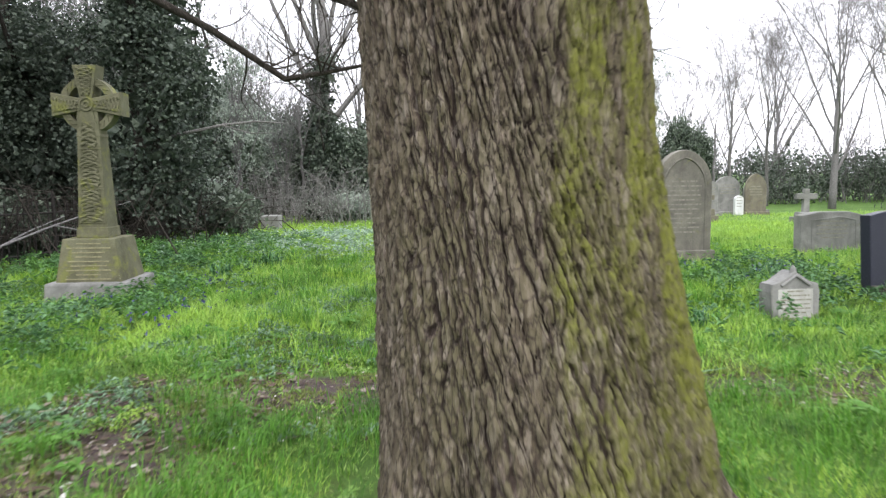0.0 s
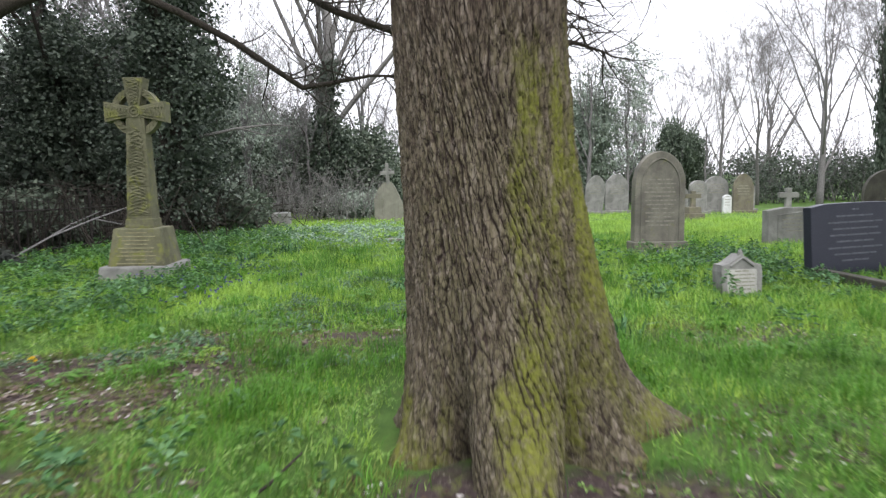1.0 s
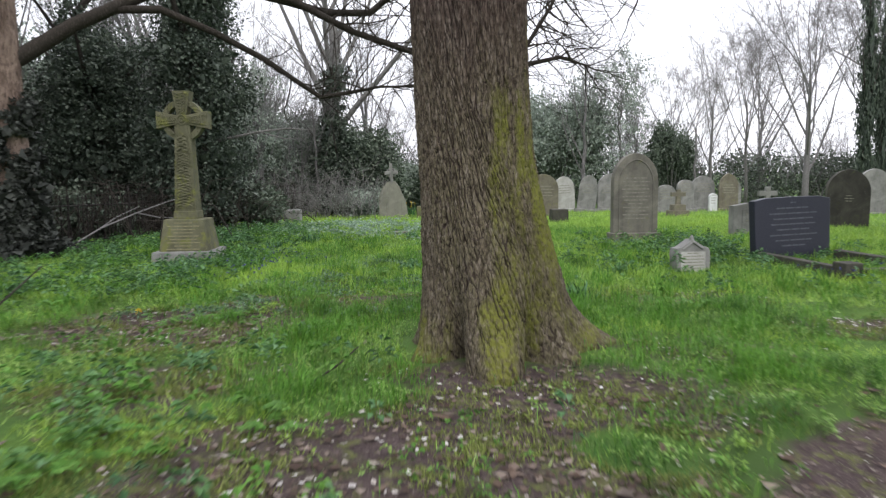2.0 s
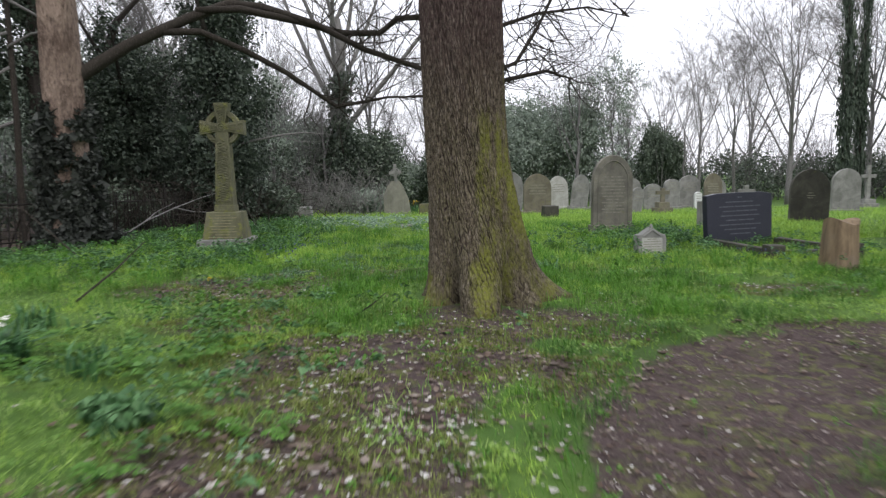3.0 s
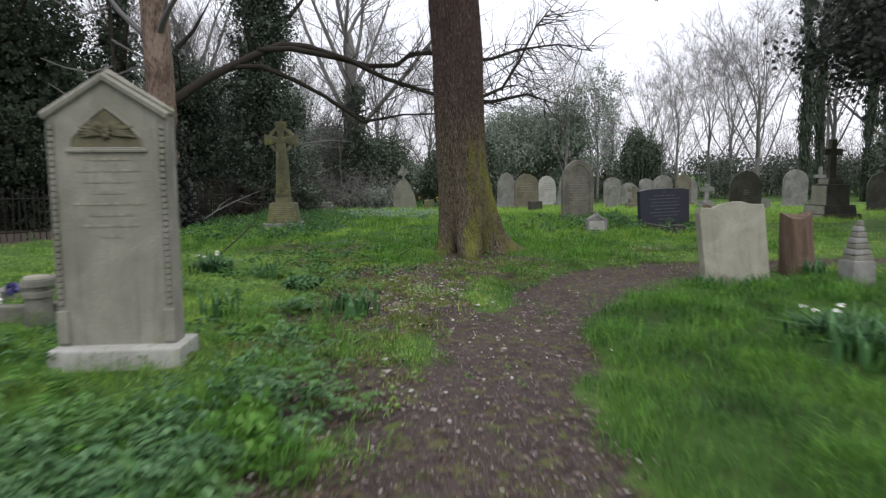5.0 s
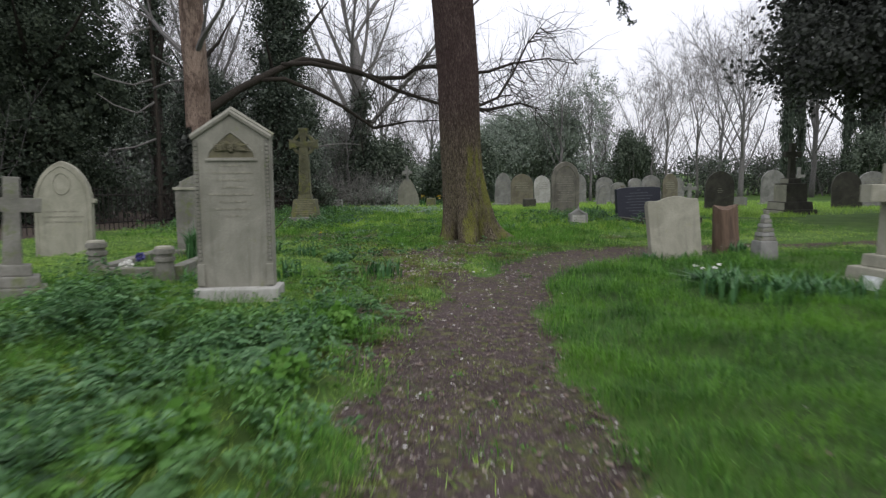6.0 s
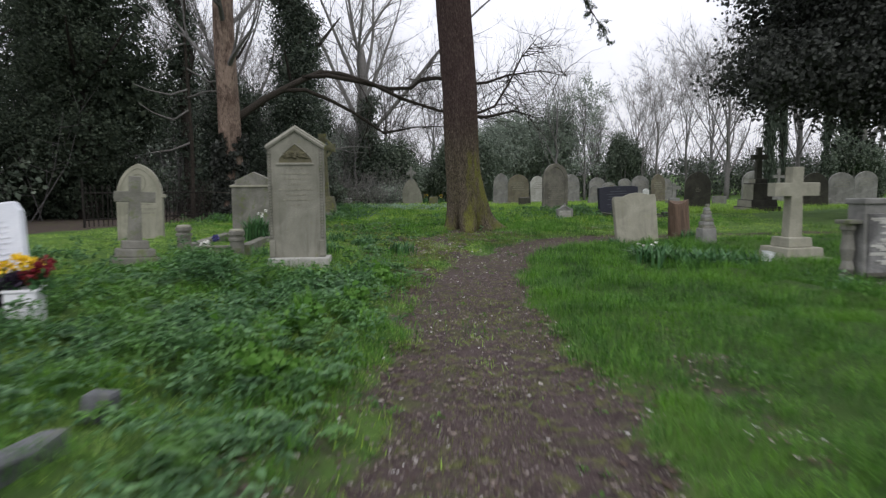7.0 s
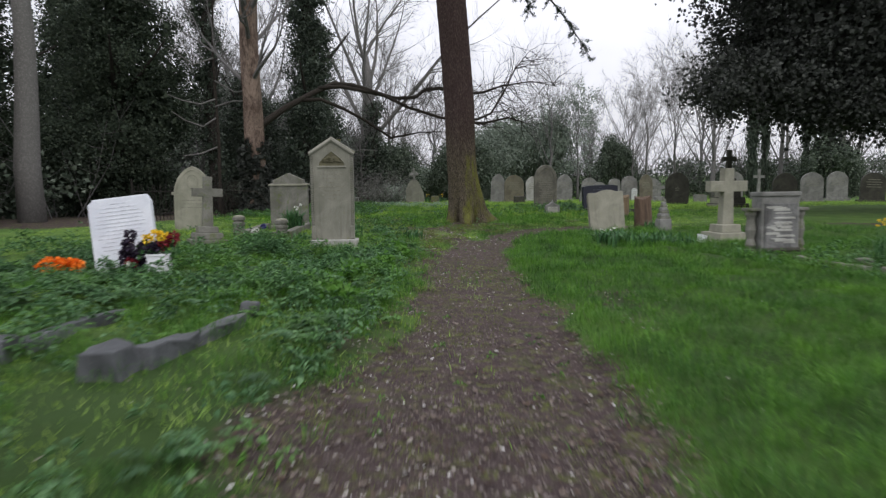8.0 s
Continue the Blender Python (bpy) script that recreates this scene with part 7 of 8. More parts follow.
grng = np.random.default_rng(7)
patchy = lambda x, y: 0.22 + 0.78 * smooth01(fractal(x * 2.2, y * 2.2, 31, 4), 0.42, 0.58)
deep = lambda x, y: smooth01(x, 0.10, 0.45) * smooth01(-y, -0.3, 1.0)
near_share = lambda x, y: (1 - 0.80 * np.exp(-((x - 1.0) / 1.4) ** 2 - ((y - 0.5) / 0.95) ** 2)) * (1 - deep(x, y)) * turf_share(x, y) * patchy(x, y) * (1 - 0.6 * weedy(x, y)) * (1 - 0.75 * smooth01(np.abs(x), 2.2, 6.5)) * (1 - 0.6 * trodden_edge(x, y) * smooth01(-x, 0.0, 0.4))
pts = scatter(grng, 760000, -6.5, 6.5, -11.6, 8.5, near_share)
blades("short_grass", "short bright green spring grass", GRASS, pts, 0.034, 0.0066, 1, 1.3, bent=False)
low_turf = lambda x, y: 1 - 0.75 * smooth01(-x, -0.6, 0.0) * smooth01(y, -4.0, -2.5) * (1 - smooth01(y, 3.0, 5.0))
tufty = lambda x, y: low_turf(x, y) * turf_share(x, y) * smooth01(fractal(x * 1.9, y * 1.9, 41, 3), 0.54, 0.66) * (1 - 0.15 * weedy(x, y)) * (1 - 0.7 * smooth01(np.abs(x), 2.2, 6.0))
right_lawn = lambda x, y: (0.06 + 0.94 * smooth01(tussock(x, y)[0], 0.22, 0.60)) * np.clip(tufty(x, y) * 0.8 + 0.95 * turf_share(x, y) * smooth01(x, 0.15, 0.6) * smooth01(-y, -0.2, 1.2) * (1 - 0.7 * smooth01(x, 2.5, 6.0)), 0, 1)
pts = scatter(grng, 760000, -5.5, 6.5, -11.6, 6.5, right_lawn)
blades("long_grass", "lush longer grass in soft tufts", GRASS_LUSH, pts, 0.066, 0.0034, 2, 1.25)
ringed = lambda x, y: clear_of_trunk(x, y) * np.exp(-((np.hypot((x - TREE[0]) * 0.85, y - TREE[1] - 0.25) - 0.98) / 0.33) ** 2) * (1 - smooth01(soil_at(x, y), 0.55, 0.85)) * (0.35 + 0.65 * smooth01(np.abs(x - 0.35), 0.35, 0.9)) * (1 - 0.6 * smooth01(-x, 0.5, 1.0))
pts = scatter(grng, 110000, -1.8, 2.2, -0.3, 3.6, lambda x, y: ringed(x, y) * (0.25 + 0.75 * smooth01(fractal(x * 2.6, y * 2.6, 45, 3), 0.40, 0.60)))
blades("tree_grass", "fresh green grass on the mound round a trunk", TUFT, pts, 0.075, 0.0040, 3, 1.0)
clumps = lambda x, y: turf_share(x, y) * smooth01(tussock(x, y)[1], 0.64, 0.74) * smooth01(tussock(x, y)[0], 0.25, 0.65) * (1 - 0.6 * smooth01(np.abs(x), 3.0, 5.5))
pts = scatter(grng, 150000, -5.5, 5.5, 1.6, 10.5, clumps)
blades("lawn_clumps", "darker clumps of longer grass through the lawn", TUFT, pts, 0.060, 0.0062, 21, 1.2)
mossy = lambda x, y: smooth01(soil_at(x, y), 0.10, 0.40) * (1 - 1.0 * smooth01(path_gap(x, y), 1.4, 1.0)) * clear_of_trunk(x, y) * smooth01(fractal(x * 4.5, y * 4.5, 46, 3), 0.42, 0.60)
pts = scatter(grng, 700000, -3.3, 4.0, -5.0, 4.6, mossy)
blades("moss", "yellow-green moss and tiny seedlings over the litter", MOSS, pts, 0.020, 0.0080, 13, 1.2, "moss", False)
trodden = lambda x, y: smooth01(-y, 3.0, 5.0) * smooth01(path_gap(x, y), 1.25, 0.9) * smooth01(fractal(x * 2.4, y * 1.3, 47, 4), 0.44, 0.60)
pts = scatter(grng, 150000, -1.3, 2.0, -11.6, 0.4, trodden)
blades("path_moss", "thin olive moss trodden into the path", MOSS, pts, 0.012, 0.0060, 20, 1.4, "moss", False)
far_share = lambda x, y: (1 - wood_floor(x, y)) * (0.4 + 0.6 * smooth01(fractal(x * 0.9, y * 0.9, 51, 3), 0.35, 0.6))
pts = np.concatenate([scatter(grng, 70000, -6.0, 15.0, 7.0, 22.0, far_share), scatter(grng, 110000, -4.0, 7.5, 6.0, 15.5, lambda x, y: far_share(x, y) * (1 - 0.5 * weedy(x, y))),
                      scatter(grng, 60000, -4.0, 5.0, 2.6, 7.0, lambda x, y: 0.9 * far_share(x, y) * turf_share(x, y) * smooth01(y, 2.4, 4.0))])
blades("far_grass", "pale green grass and weeds on the far lawn", GRASS_FAR, pts, 0.075, 0.012, 4, 1.1, bent=False)


def weeds(name, label, material, places, seed, size=0.05, per=7, tall=0.11):
    """Low leafy weeds: sprays of folded leaves on short stalks."""
    rng = np.random.default_rng(seed)
    n = len(places) * per
    a = rng.uniform(0, 2 * np.pi, n)
    ring = rng.uniform(0.0, 1.0, n)
    base = np.repeat(places, per, 0) + np.stack([np.cos(a), np.sin(a)], -1) * (ring * size * 0.9)[:, None]
    x, y = base[:, 0], base[:, 1]
    dome, own = cushions(x + 0.08 * np.sin(y * 7.3), y + 0.08 * np.sin(x * 6.1), 6.5 * size, 3.0)
    canopy = tall * (0.10 + dome * (0.45 + 0.75 * own)) * (0.45 + 1.1 * fractal(x * 1.3, y * 1.3, 17, 3))
    z = lie(x, y) + canopy * (1.0 - 0.45 * ring * rng.uniform(0.3, 1.0, n)) * rng.uniform(0.72, 1.05, n)
    a = a + rng.uniform(-0.6, 0.6, n)
    s = size * rng.uniform(0.6, 1.3, n)
    w = s * rng.uniform(0.16, 0.32, n)
    pitch = 0.55 - 0.85 * ring + rng.uniform(-0.25, 0.25, n)
    dx, dy, dz = np.cos(a) * np.cos(pitch), np.sin(a) * np.cos(pitch), np.sin(pitch)
    roll = rng.uniform(-0.5, 0.5, n)
    sx, sy, sz = -np.sin(a) * w, np.cos(a) * w, roll * w
    v = np.empty((n, 4, 3), np.float32)
    v[:, 0] = np.stack([x, y, z], -1)
    mx, my, mz = x + dx * s * 0.5, y + dy * s * 0.5, z + dz * s * 0.5 + s * 0.10
    v[:, 1] = np.stack([mx - sx, my - sy, mz - sz + s * 0.08], -1)
    v[:, 2] = np.stack([mx + sx, my + sy, mz + sz + s * 0.08], -1)
    v[:, 3] = np.stack([x + dx * s, y + dy * s, z + dz * s - s * 0.12], -1)
    b = (np.arange(n) * 4)[:, None]
    tris = np.concatenate([b + [0, 3, 1], b + [0, 2, 3]], 1).reshape(-1, 3)
    ob = part(name, mesh_from_arrays(name, v.reshape(-1, 3), tris=tris), material)
    return tagged(ob, label, "weeds", kind="stuff")


near_weeds = lambda x, y: weedy(x, y) * (1 - 0.9 * wood_floor(x, y)) * (1 - smooth01(path_gap(x, y), 1.3, 0.9)) * clear_of_trunk(x, y) * off_stones(x, y) * (1 - 0.95 * smooth01(-x, 3.2, 6.4)) * smooth01(y, -11.4, -10.2) * (1 - 0.82 * trodden_edge(x, y))
pts = scatter(grng, 52000, -6.5, 5.0, -11.4, 12.0, near_weeds)
weeds("leafy_weeds", "dense low leafy weeds in dull blue-green", WEED, pts, 5, 0.044, 13, 0.19)
pts = scatter(grng, 16000, -6.0, 4.5, -11.4, 10.0, lambda x, y: near_weeds(x, y) * (1 - 0.85 * smooth01(-y, 7.6, 8.8)) * smooth01(fractal(x * 1.1, y * 1.1, 71, 3), 0.44, 0.60))
weeds("fresh_weeds", "fresh bright green leafy weeds in drifts", WEED_LIGHT, pts, 6, 0.038, 14, 0.17)


def fronds(name, label, material, places, seed, size):
    """Low plants of divided leaves, as of cow parsley: from each place arching stalks with paired leaflets."""
    rng = np.random.default_rng(seed)
    per, pairs = 8, 6
    n = len(places) * per
    base = np.repeat(places, per, 0)
    a = rng.uniform(0, 2 * np.pi, n)
    length = np.repeat(size * rng.uniform(0.55, 1.25, len(places)), per) * rng.uniform(0.7, 1.15, n)
    rise = rng.uniform(0.25, 0.75, n)
    x0, y0 = base[:, 0], base[:, 1]
    z0 = lie(x0, y0) + 0.02
    rows = []
    for k in range(1, pairs + 1):
        u = 0.25 + 0.75 * k / pairs
        px, py = x0 + np.cos(a) * length * u * 0.9, y0 + np.sin(a) * length * u * 0.9
        pz = z0 + length * rise * (1.9 * u - 1.35 * u * u)
        for side in (-1, 0, 1) if k == pairs else (-1, 1):
            turn = a + side * rng.uniform(0.8, 1.2, n)
            l = length * 0.34 * (1.15 - 0.65 * u) * rng.uniform(0.8, 1.2, n)
            w = l * 0.28
            dx, dy = np.cos(turn) * l, np.sin(turn) * l
            dip = -l * rng.uniform(0.0, 0.35, n)
            rows.append(np.stack([np.stack([px, py, pz], -1), np.stack([px + dx * 0.5 - np.sin(turn) * w, py + dy * 0.5 + np.cos(turn) * w, pz + dip * 0.3 + l * 0.06], -1),
                                  np.stack([px + dx * 0.5 + np.sin(turn) * w, py + dy * 0.5 - np.cos(turn) * w, pz + dip * 0.3 + l * 0.06], -1), np.stack([px + dx, py + dy, pz + dip], -1)], 1))
    v = np.concatenate(rows).reshape(-1, 3)
    b = (np.arange(len(v) // 4) * 4)[:, None]
    ob = part(name, mesh_from_arrays(name, v, tris=np.concatenate([b + [0, 2, 1], b + [1, 2, 3]], 1).reshape(-1, 3)), material)
    return tagged(ob, label, "weeds", kind="stuff")


pts = scatter(grng, 4200, -4.6, -0.45, -11.0, -1.4, lambda x, y: near_weeds(x, y) * (1 - 0.9 * smooth01(-y, 8.2, 8.9)) * (1 - 0.7 * smooth01(-x, 2.4, 4.2)) * smooth01(fractal(x * 1.5, y * 1.5, 95, 3), 0.40, 0.56))
fronds("cow_parsley", "ferny green cow parsley leaves crowding the grave plots", WEED, pts, 18, 0.17)
pts = np.concatenate([scatter(grng, 220, -3.6, -0.3, -8.2, 0.6, lambda x, y: smooth01(path_gap(x, y), 1.0, 1.4) * clear_of_trunk(x, y)),                       scatter(grng, 150, -4.2, 3.6, 1.8, 8.5, lambda x, y: 0.8 * clear_of_trunk(x, y))])
fronds("young_nettles", "fresh green leafy plants dotted through the grass", WEED_LIGHT, pts, 19, 0.12)
heart = np.stack([grng.uniform(-3.4, -0.45, 230), grng.uniform(-9.8, -2.0, 230)], -1)
heart = np.concatenate([heart, np.stack([grng.uniform(0.6, 3.6, 150), grng.uniform(-10.5, -1.0, 150)], -1), np.stack([grng.uniform(-4.2, 4.2, 300), grng.uniform(1.5, 9.5, 300)], -1)])
heart = heart[((heart[:, 1] > -8.0) | (heart[:, 0] > 0)) & (path_gap(heart[:, 0], heart[:, 1]) > 0.95) & (np.hypot((heart[:, 0] + 1.45) / 0.32, (heart[:, 1] + 8.35) / 0.85) > 1)]
tuft_size = np.repeat(grng.uniform(0.03, 0.11, len(heart)), 80)
pts = np.repeat(heart, 80, 0) + grng.normal(0, 1, (len(heart) * 80, 2)) * tuft_size[:, None]
pts = pts[clear_of_trunk(pts[:, 0], pts[:, 1])]
blades("grass_tufts", "bright green grass tufts among weeds and lawn", TUFT, pts, 0.092, 0.0036, 16, 1.1)
lawn_sprigs = lambda x, y: turf_share(x, y) * (1 - deep(x, y)) * (1 - 0.7 * weedy(x, y)) * (0.06 + 0.94 * smooth01(fractal(x * 2.4, y * 2.4, 83, 4), 0.46, 0.56)) * (1 - 0.6 * smooth01(y, 4.0, 8.0))
pts = scatter(grng, 24000, -4.5, 4.5, -6.0, 8.5, lawn_sprigs)
weeds("lawn_sprigs", "soft low sprigs of small leaves through the lawn", SPRIG, pts, 14, 0.020, 12, 0.058)
pts = scatter(grng, 7000, -4.2, 1.0, 7.5, 15.0, lambda x, y: np.exp(-(((x + 1.4) / 1.7) ** 2 + ((y - 11.3) / 2.4) ** 2)) * smooth01(fractal(x * 1.6, y * 1.6, 84, 3), 0.36, 0.58))
weeds("pale_weeds", "pale blue-green drift of low weeds on the lawn", PALE_WEED, pts, 15, 0.055, 7, 0.14)
pts = scatter(grng, 9000, -3.9, 0.6, 2.3, 8.5, lambda x, y: 0.9 * clear_of_trunk(x, y) * off_stones(x, y) * smooth01(fractal(x * 1.9, y * 1.9, 86, 4), 0.48, 0.58))
weeds("ground_ivy", "blue-green creeping ground ivy in ragged drifts", CREEPER, pts, 22, 0.026, 9, 0.055)
pts = scatter(grng, 9000, -3.5, 4.5, -9.5, 4.5, lambda x, y: (1 - 0.85 * smooth01(path_gap(x, y), 1.1, 0.8)) * smooth01(soil_at(x, y), 0.08, 0.3) * clear_of_trunk(x, y) * smooth01(fractal(x * 2.3, y * 2.3, 81, 3), 0.46, 0.66))
weeds("small_weeds", "small creeping weeds among the grass", WEED_LIGHT, pts, 7, 0.022, 9, 0.05)
pts = scatter(grng, 6500, -6.0, 15.0, 7.5, 22.0, lambda x, y: smooth01(fractal(x * 0.6, y * 0.6, 91, 3), 0.42, 0.62) * smooth01(-x, -1.2, 0.2))
weeds("far_weeds", "pale low weeds on the far lawn", GRASS_FAR, pts, 8, 0.06, 7, 0.12)


def flakes(name, label, material, places, seed, size, category):
    """Curled scraps lying on the ground: fallen leaves, petals, chips."""
    rng = np.random.default_rng(seed)
    n = len(places)
    x, y = places[:, 0], places[:, 1]
    z = lie(x, y) + rng.uniform(0.003, 0.012, n)
    trodden = 1 - 0.22 * smooth01(path_gap(x, y), 1.1, 0.6)
    a, s = rng.uniform(0, 2 * np.pi, n), size * rng.uniform(0.4, 1.2, n) * np.where(rng.random(n) < 0.06, 1.7, 1.0) * trodden
    w = s * rng.uniform(0.14, 0.48, n)
    c, d = np.cos(a), np.sin(a)
    t = rng.uniform(-0.25, 0.30, (n, 4)) * s[:, None]
    v = np.empty((n, 4, 3), np.float32)
    v[:, 0] = np.stack([x - c * s / 2, y - d * s / 2, z + np.abs(t[:, 0])], -1)
    v[:, 1] = np.stack([x + d * w, y - c * w, z + np.abs(t[:, 1]) * 0.4], -1)
    v[:, 2] = np.stack([x + c * s / 2, y + d * s / 2, z + np.abs(t[:, 2])], -1)
    v[:, 3] = np.stack([x - d * w, y + c * w, z + np.abs(t[:, 3]) * 0.4], -1)
    b = (np.arange(n) * 4)[:, None]
    tris = np.concatenate([b + [0, 1, 2], b + [0, 2, 3]], 1).reshape(-1, 3)
    ob = part(name, mesh_from_arrays(name, v.reshape(-1, 3), tris=tris), material)
    return tagged(ob, label, category, kind="stuff")


bare = lambda x, y: smooth01(soil_at(x, y) + 0.5 * fractal(x * 3, y * 3, 22, 3) - 0.25, 0.25, 0.6) * clear_of_trunk(x, y)
pts = scatter(grng, 130000, -3.5, 5.0, -11.4, 4.5, lambda x, y: bare(x, y) * (1 - 0.55 * smooth01(path_gap(x, y), 1.0, 0.7)) * (0.35 + 0.65 * smooth01(fractal(x * 1.2, y * 1.2, 23, 3), 0.4, 0.6)))
flakes("fallen_leaves", "brown fallen leaves and bark scraps on bare soil", LITTER, pts, 9, 0.034, "leaf litter")
pts = scatter(grng, 44000, -3.5, 4.5, -11.4, 5.0, lambda x, y: np.clip(bare(x, y) * (1 - 0.45 * smooth01(path_gap(x, y), 1.1, 0.8)) * (0.15 + 0.5 * smooth01(fractal(x * 1.6, y * 1.6, 24, 3), 0.5, 0.65)) + 0.012, 0, 1))
heap = lambda x, y: np.exp(-(((x + 0.1) / 1.0) ** 2 + ((y + 0.5) / 1.1) ** 2)) + 1.3 * np.exp(-(((x + 1.4) / 0.9) ** 2 + ((y - 2.3) / 0.7) ** 2)) + 0.9 * np.exp(-(((x + 0.6) / 0.8) ** 2 + ((y - 3.2) / 0.6) ** 2)) + 0.8 * np.exp(-(((x + 0.5) / 0.9) ** 2 + ((y + 1.8) / 0.9) ** 2)) + 0.6 * np.exp(-(((x - 1.6) / 0.9) ** 2 + ((y - 0.6) / 0.5) ** 2))
more = scatter(grng, 40000, -3.5, 3.0, -3.5, 3.8, lambda x, y: 0.30 * heap(x, y) * clear_of_trunk(x, y) * smooth01(fractal(x * 3.0, y * 3.0, 27, 3), 0.38, 0.62))
flakes("dry_leaf_litter", "drift of dry pale and brown leaves before a tree", LITTER, more, 12, 0.046, "leaf litter")
light = scatter(grng, 5200, -1.6, 1.4, -3.0, 1.0, lambda x, y: 0.8 * np.exp(-(((x + 0.25) / 0.7) ** 2 + ((y + 0.75) / 1.0) ** 2)) * clear_of_trunk(x, y) * smooth01(fractal(x * 3.4, y * 3.4, 29, 3), 0.42, 0.60))
flakes("bleached_leaves", "bleached grey dead leaves lying before a tree", CHIPS, light, 23, 0.033, "leaf litter")
grit = scatter(grng, 150000, -1.4, 4.0, -11.6, 1.2, lambda x, y: smooth01(path_gap(x, y), 1.35, 0.75) * (0.12 + 0.88 * smooth01(-y, 2.0, 4.5)) * (0.45 + 0.55 * smooth01(fractal(x * 1.4, y * 1.4, 28, 3), 0.35, 0.6)))
flakes("path_grit", "fine brown and grey grit trodden into the path", GRIT, grit, 17, 0.019, "grit")
flakes("pale_scraps", "pale petals, chips and dry leaves strewn on path and grass", CHIPS, pts, 10, 0.028, "petals")


def strap_clump(m, count, length, seed, label, flowers=0, petal=None):
    """A clump of daffodil leaves, some with blooms."""
    rng = random.Random(seed)
    at = thing("daffodil_clump", label, "plant", m, "daffodil clumps")
    g, blooms, stalks = Geo(), Geo(), Geo()
    for _ in range(count):
        a, l = rng.uniform(0, 6.28), length * rng.uniform(0.6, 1.2)
        o = Vector((rng.gauss(0, 0.07), rng.gauss(0, 0.07), -0.01))
        out = rng.uniform(0.15, 0.65)
        p = [o, o + Vector((math.cos(a) * out * 0.3, math.sin(a) * out * 0.3, 0.85)) * l * 0.6, o + Vector((math.cos(a) * out, math.sin(a) * out, 0.95 - 0.5 * out)) * l]
        s = Vector((-math.sin(a), math.cos(a), 0)) * 0.009
        n = len(g.v)
        g.v += [tuple(p[0] - s), tuple(p[0] + s), tuple(p[1] - s), tuple(p[1] + s), tuple(p[2])]
        g.f += [(n, n + 1, n + 3, n + 2), (n + 2, n + 3, n + 4)]
    part("leaves", g, STRAP, at)
    for _ in range(flowers):
        o = Vector((rng.gauss(0, 0.09), rng.gauss(0, 0.09), 0))
        q = o + Vector((rng.uniform(-0.05, 0.05), rng.uniform(-0.05, 0.05), length * rng.uniform(0.8, 1.1)))
        stalks.tube([o, q], [0.004, 0.003], 4, False)
        petals(blooms, q, 0.010, 12, rng, 0.02)
    if flowers:
        tagged(part("stalks", stalks, STRAP, at), kind="stuff")
        tagged(part("blooms", blooms, petal, at), kind="stuff")
    return at


leafy = strap_clump(set_at(-1.55, -2.1), 40, 0.22, 201, "clump of blue-green strap leaves without flowers")
for k, (x, y) in enumerate([(-2.6, 0.8), (2.15, -0.75), (2.55, -0.78), (2.0, -3.2), (2.18, -3.32), (2.36, -3.2), (2.1, -3.05), (2.48, -3.4), (2.28, -3.5), (1.9, -3.35), (2.6, -3.15), (-1.75, -0.2), (2.9, 5.9), (2.2, 5.3), (-2.2, 6.6), (-2.0, 4.9), (2.9, -4.9), (-0.70, -1.98), (-2.5, -2.3),
                            (-2.2, -2.55), (0.95, 2.9), (3.3, -0.35), (-1.9, 7.4), (1.6, 4.2), (-1.75, -2.9), (2.8, -3.3)]):
    s = 1.35 if 1.8 < x < 3.2 and -3.6 < y < -2.6 else 1.25 if -1.0 < x < 0 else 1.0
    copy_thing(leafy, pose(x, y, foot(x, y), 0, 0, k * 47)).scale = (s, s, s * 0.9)
white = strap_clump(set_at(-2.60, -1.35), 240, 0.42, 202, "clump of strap leaves with small white flowers", 4, WHITE_FLOWER)
for k, (x, y) in enumerate([(1.95, -2.95), (-2.26, -0.1)]):
    copy_thing(white, pose(x, y, foot(x, y), 0, 0, 30 + k * 61)).scale = (1.0, 1.0, 0.5 if k else 0.45)
yellow = strap_clump(set_at(-2.3, 19.6), 46, 0.40, 203, "daffodil clump with yellow-green blooms", 7, YELLOW_FLOWER)
for k, (x, y) in enumerate([(-2.7, 19.2), (-1.0, 18.3), (-0.3, 18.0), (4.15, -5.3)]):
    copy_thing(yellow, pose(x, y, foot(x, y), 0, 0, 10 + k * 83))


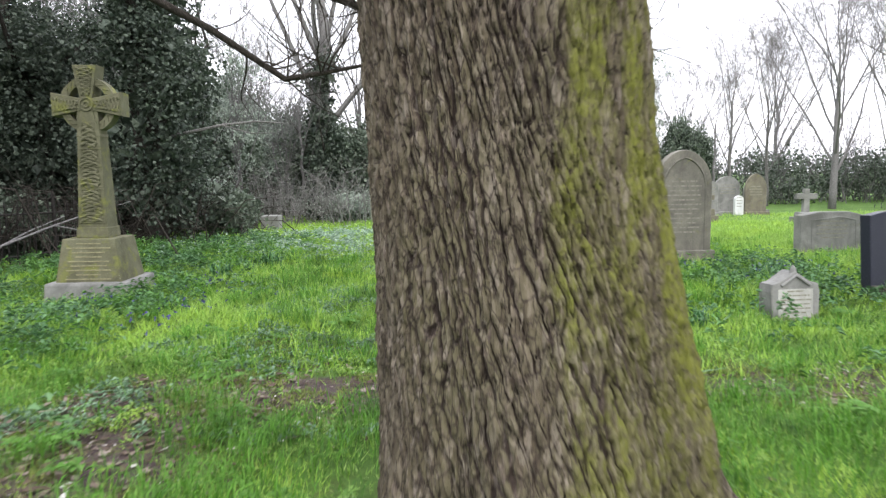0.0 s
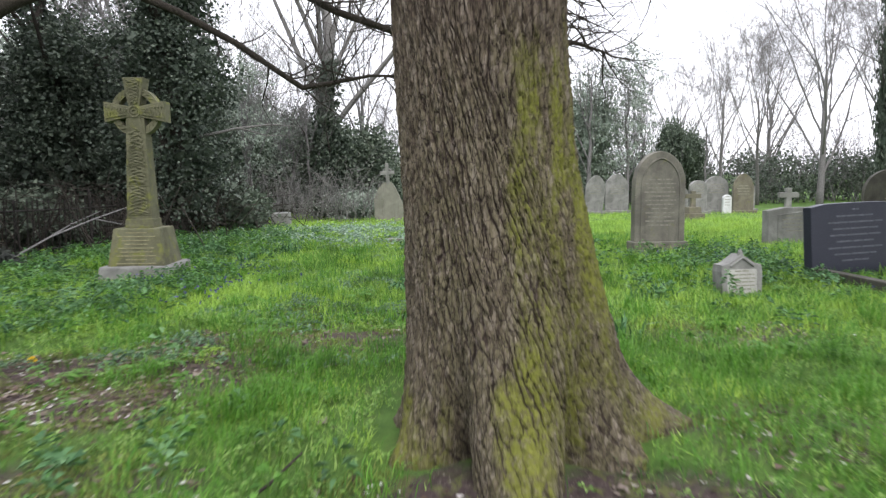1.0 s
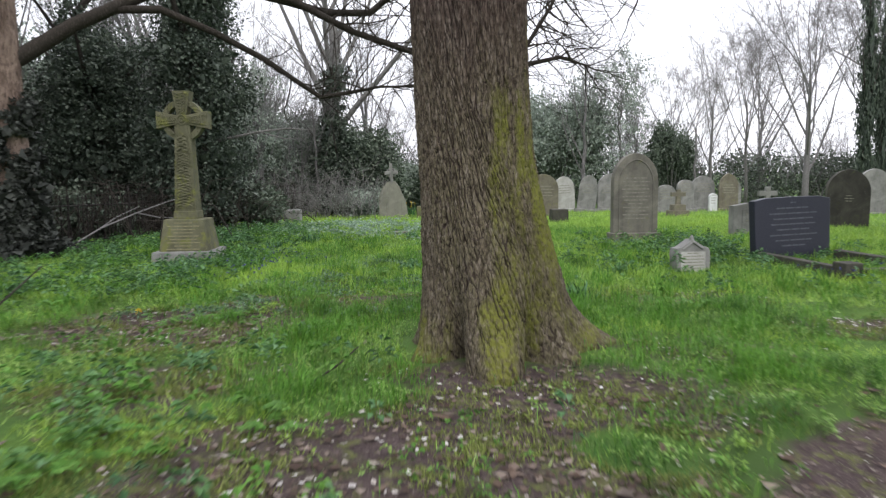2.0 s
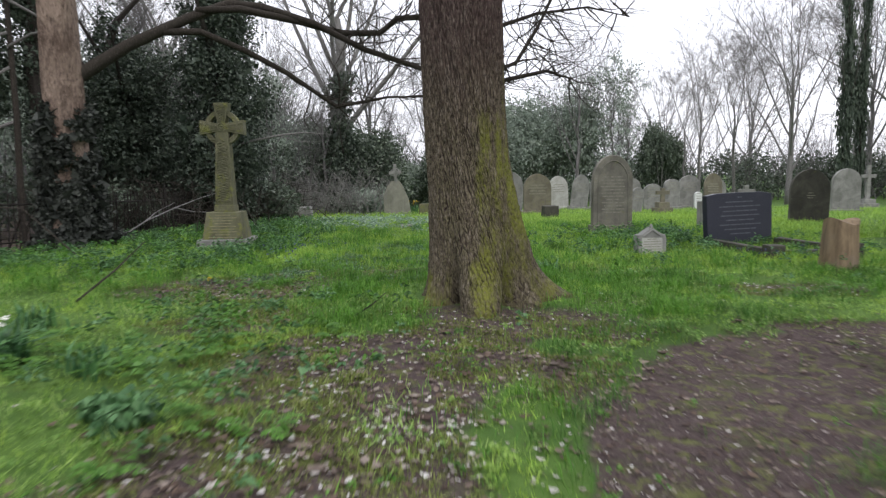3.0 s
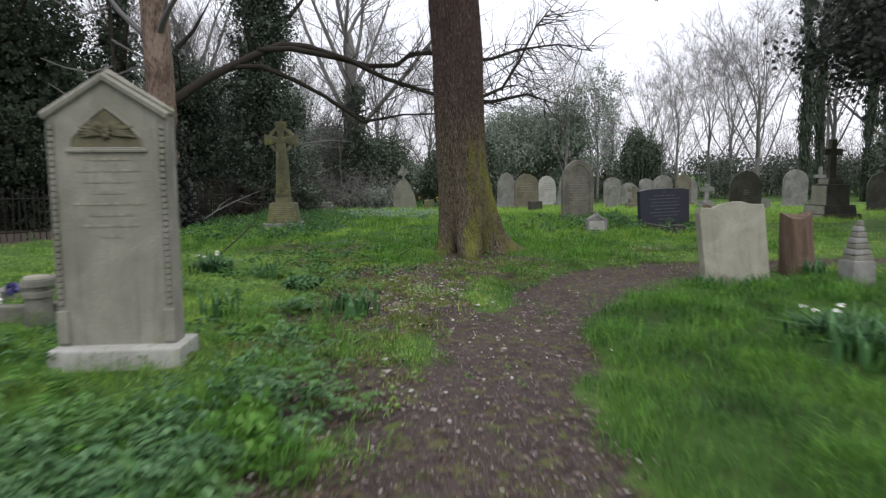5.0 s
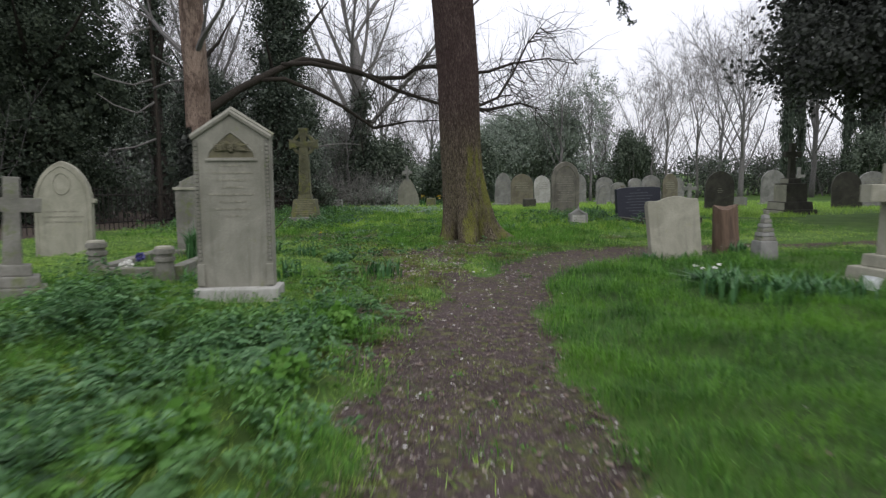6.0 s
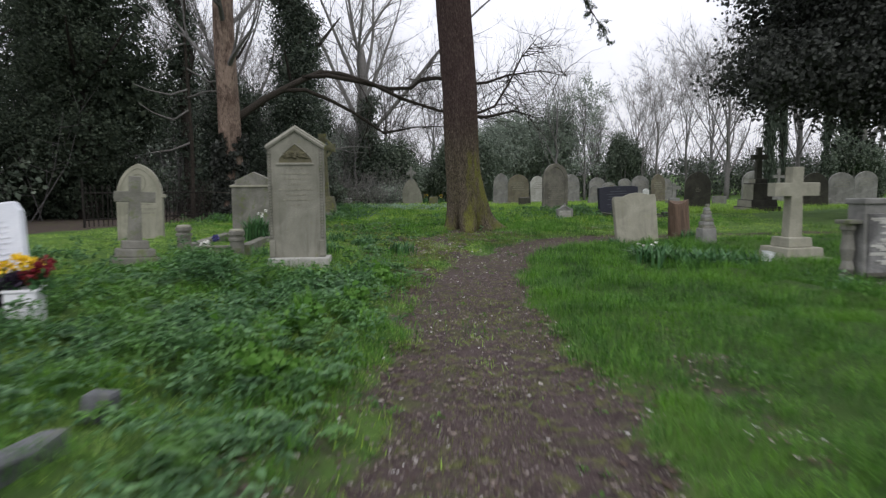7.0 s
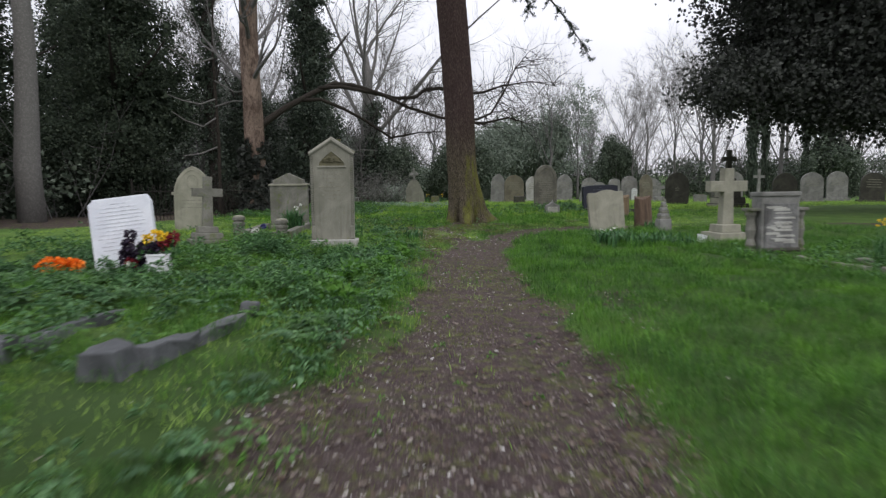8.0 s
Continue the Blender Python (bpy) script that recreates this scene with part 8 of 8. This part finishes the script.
def plant_tuft(m, seed, label, material, size, leaves, leaf):
    """A rounded leafy plant."""
    rng = random.Random(seed)
    at = thing("leafy_plant", label, "plant", m, "leafy plants")
    g = Geo()
    leaf_cloud(g, (0, 0, size * 0.55), (size, size, size * 0.6), leaves, leaf, leaf * 0.4, rng, 0.2)
    part("foliage", g, material, at)
    stalks = Geo()
    for k in range(9):
        a = k * 0.7
        stalks.tube([(0, 0, -0.02), (size * 0.3 * math.cos(a), size * 0.3 * math.sin(a), size * 0.5), (size * 0.8 * math.cos(a), size * 0.8 * math.sin(a), size * 0.8)], [0.004, 0.003, 0.002], 4, False)
    part("stalks", stalks, STRAP, at)
    return at


tuft = plant_tuft(set_at(0.15, 5.6), 211, "dark green leafy tuft in the lawn", WEED, 0.10, 170, 0.05)
for k, (x, y) in enumerate([(-1.35, -0.85), (-1.2, -0.95), (-0.35, 4.6), (-0.5, 8.2)]):
    copy_thing(tuft, pose(x, y, foot(x, y), 0, 0, k * 70))
drift = plant_tuft(set_at(-0.85, -5.35), 212, "bright green ferny weed beside a path", WEED_LIGHT, 0.15, 420, 0.05)
for k, (x, y) in enumerate([(-1.05, -6.0), (-0.75, -4.3), (-1.0, -7.0), (-1.3, -6.6)]):
    copy_thing(drift, pose(x, y, foot(x, y), 0, 0, k * 70))

rng = random.Random(221)
g = Geo()
for cx, cy, rx, ry, n in ((-2.3, 4.9, 0.9, 0.3, 45), (-2.0, 5.6, 0.5, 0.4, 26), (-1.9, 4.1, 0.4, 0.25, 22), (3.0, 5.9, 0.6, 0.6, 50), (2.4, 6.4, 0.5, 0.4, 26), (3.6, 3.9, 0.6, 0.3, 20)):
    for _ in range(n):
        x, y = rng.gauss(cx, rx * 0.5), rng.gauss(cy, ry * 0.5)
        p = Vector((x, y, foot(x, y) + rng.uniform(0.05, 0.13)))
        for _ in range(3):
            g.leaf(p, Vector((rng.uniform(-1, 1), rng.uniform(-1, 1), rng.uniform(-0.5, 1))).normalized() * 0.022, 0.008)
tagged(part("blue_flowers", g, BLUE_FLOWER), "scattered small blue spring flowers in the grass", "flowers", kind="stuff")
at = thing("dandelion", "single yellow dandelion in flower", "flower", set_at(-2.07, 2.43))
g = Geo()
petals(g, (0, 0, 0.05), 0.011, 34, rng, 0.014)
part("bloom", g, YELLOW_FLOWER, at)
part("stalk", Geo().tube([(0, 0, -0.01), (0, 0, 0.05)], [0.003, 0.003], 5), STRAP, at)
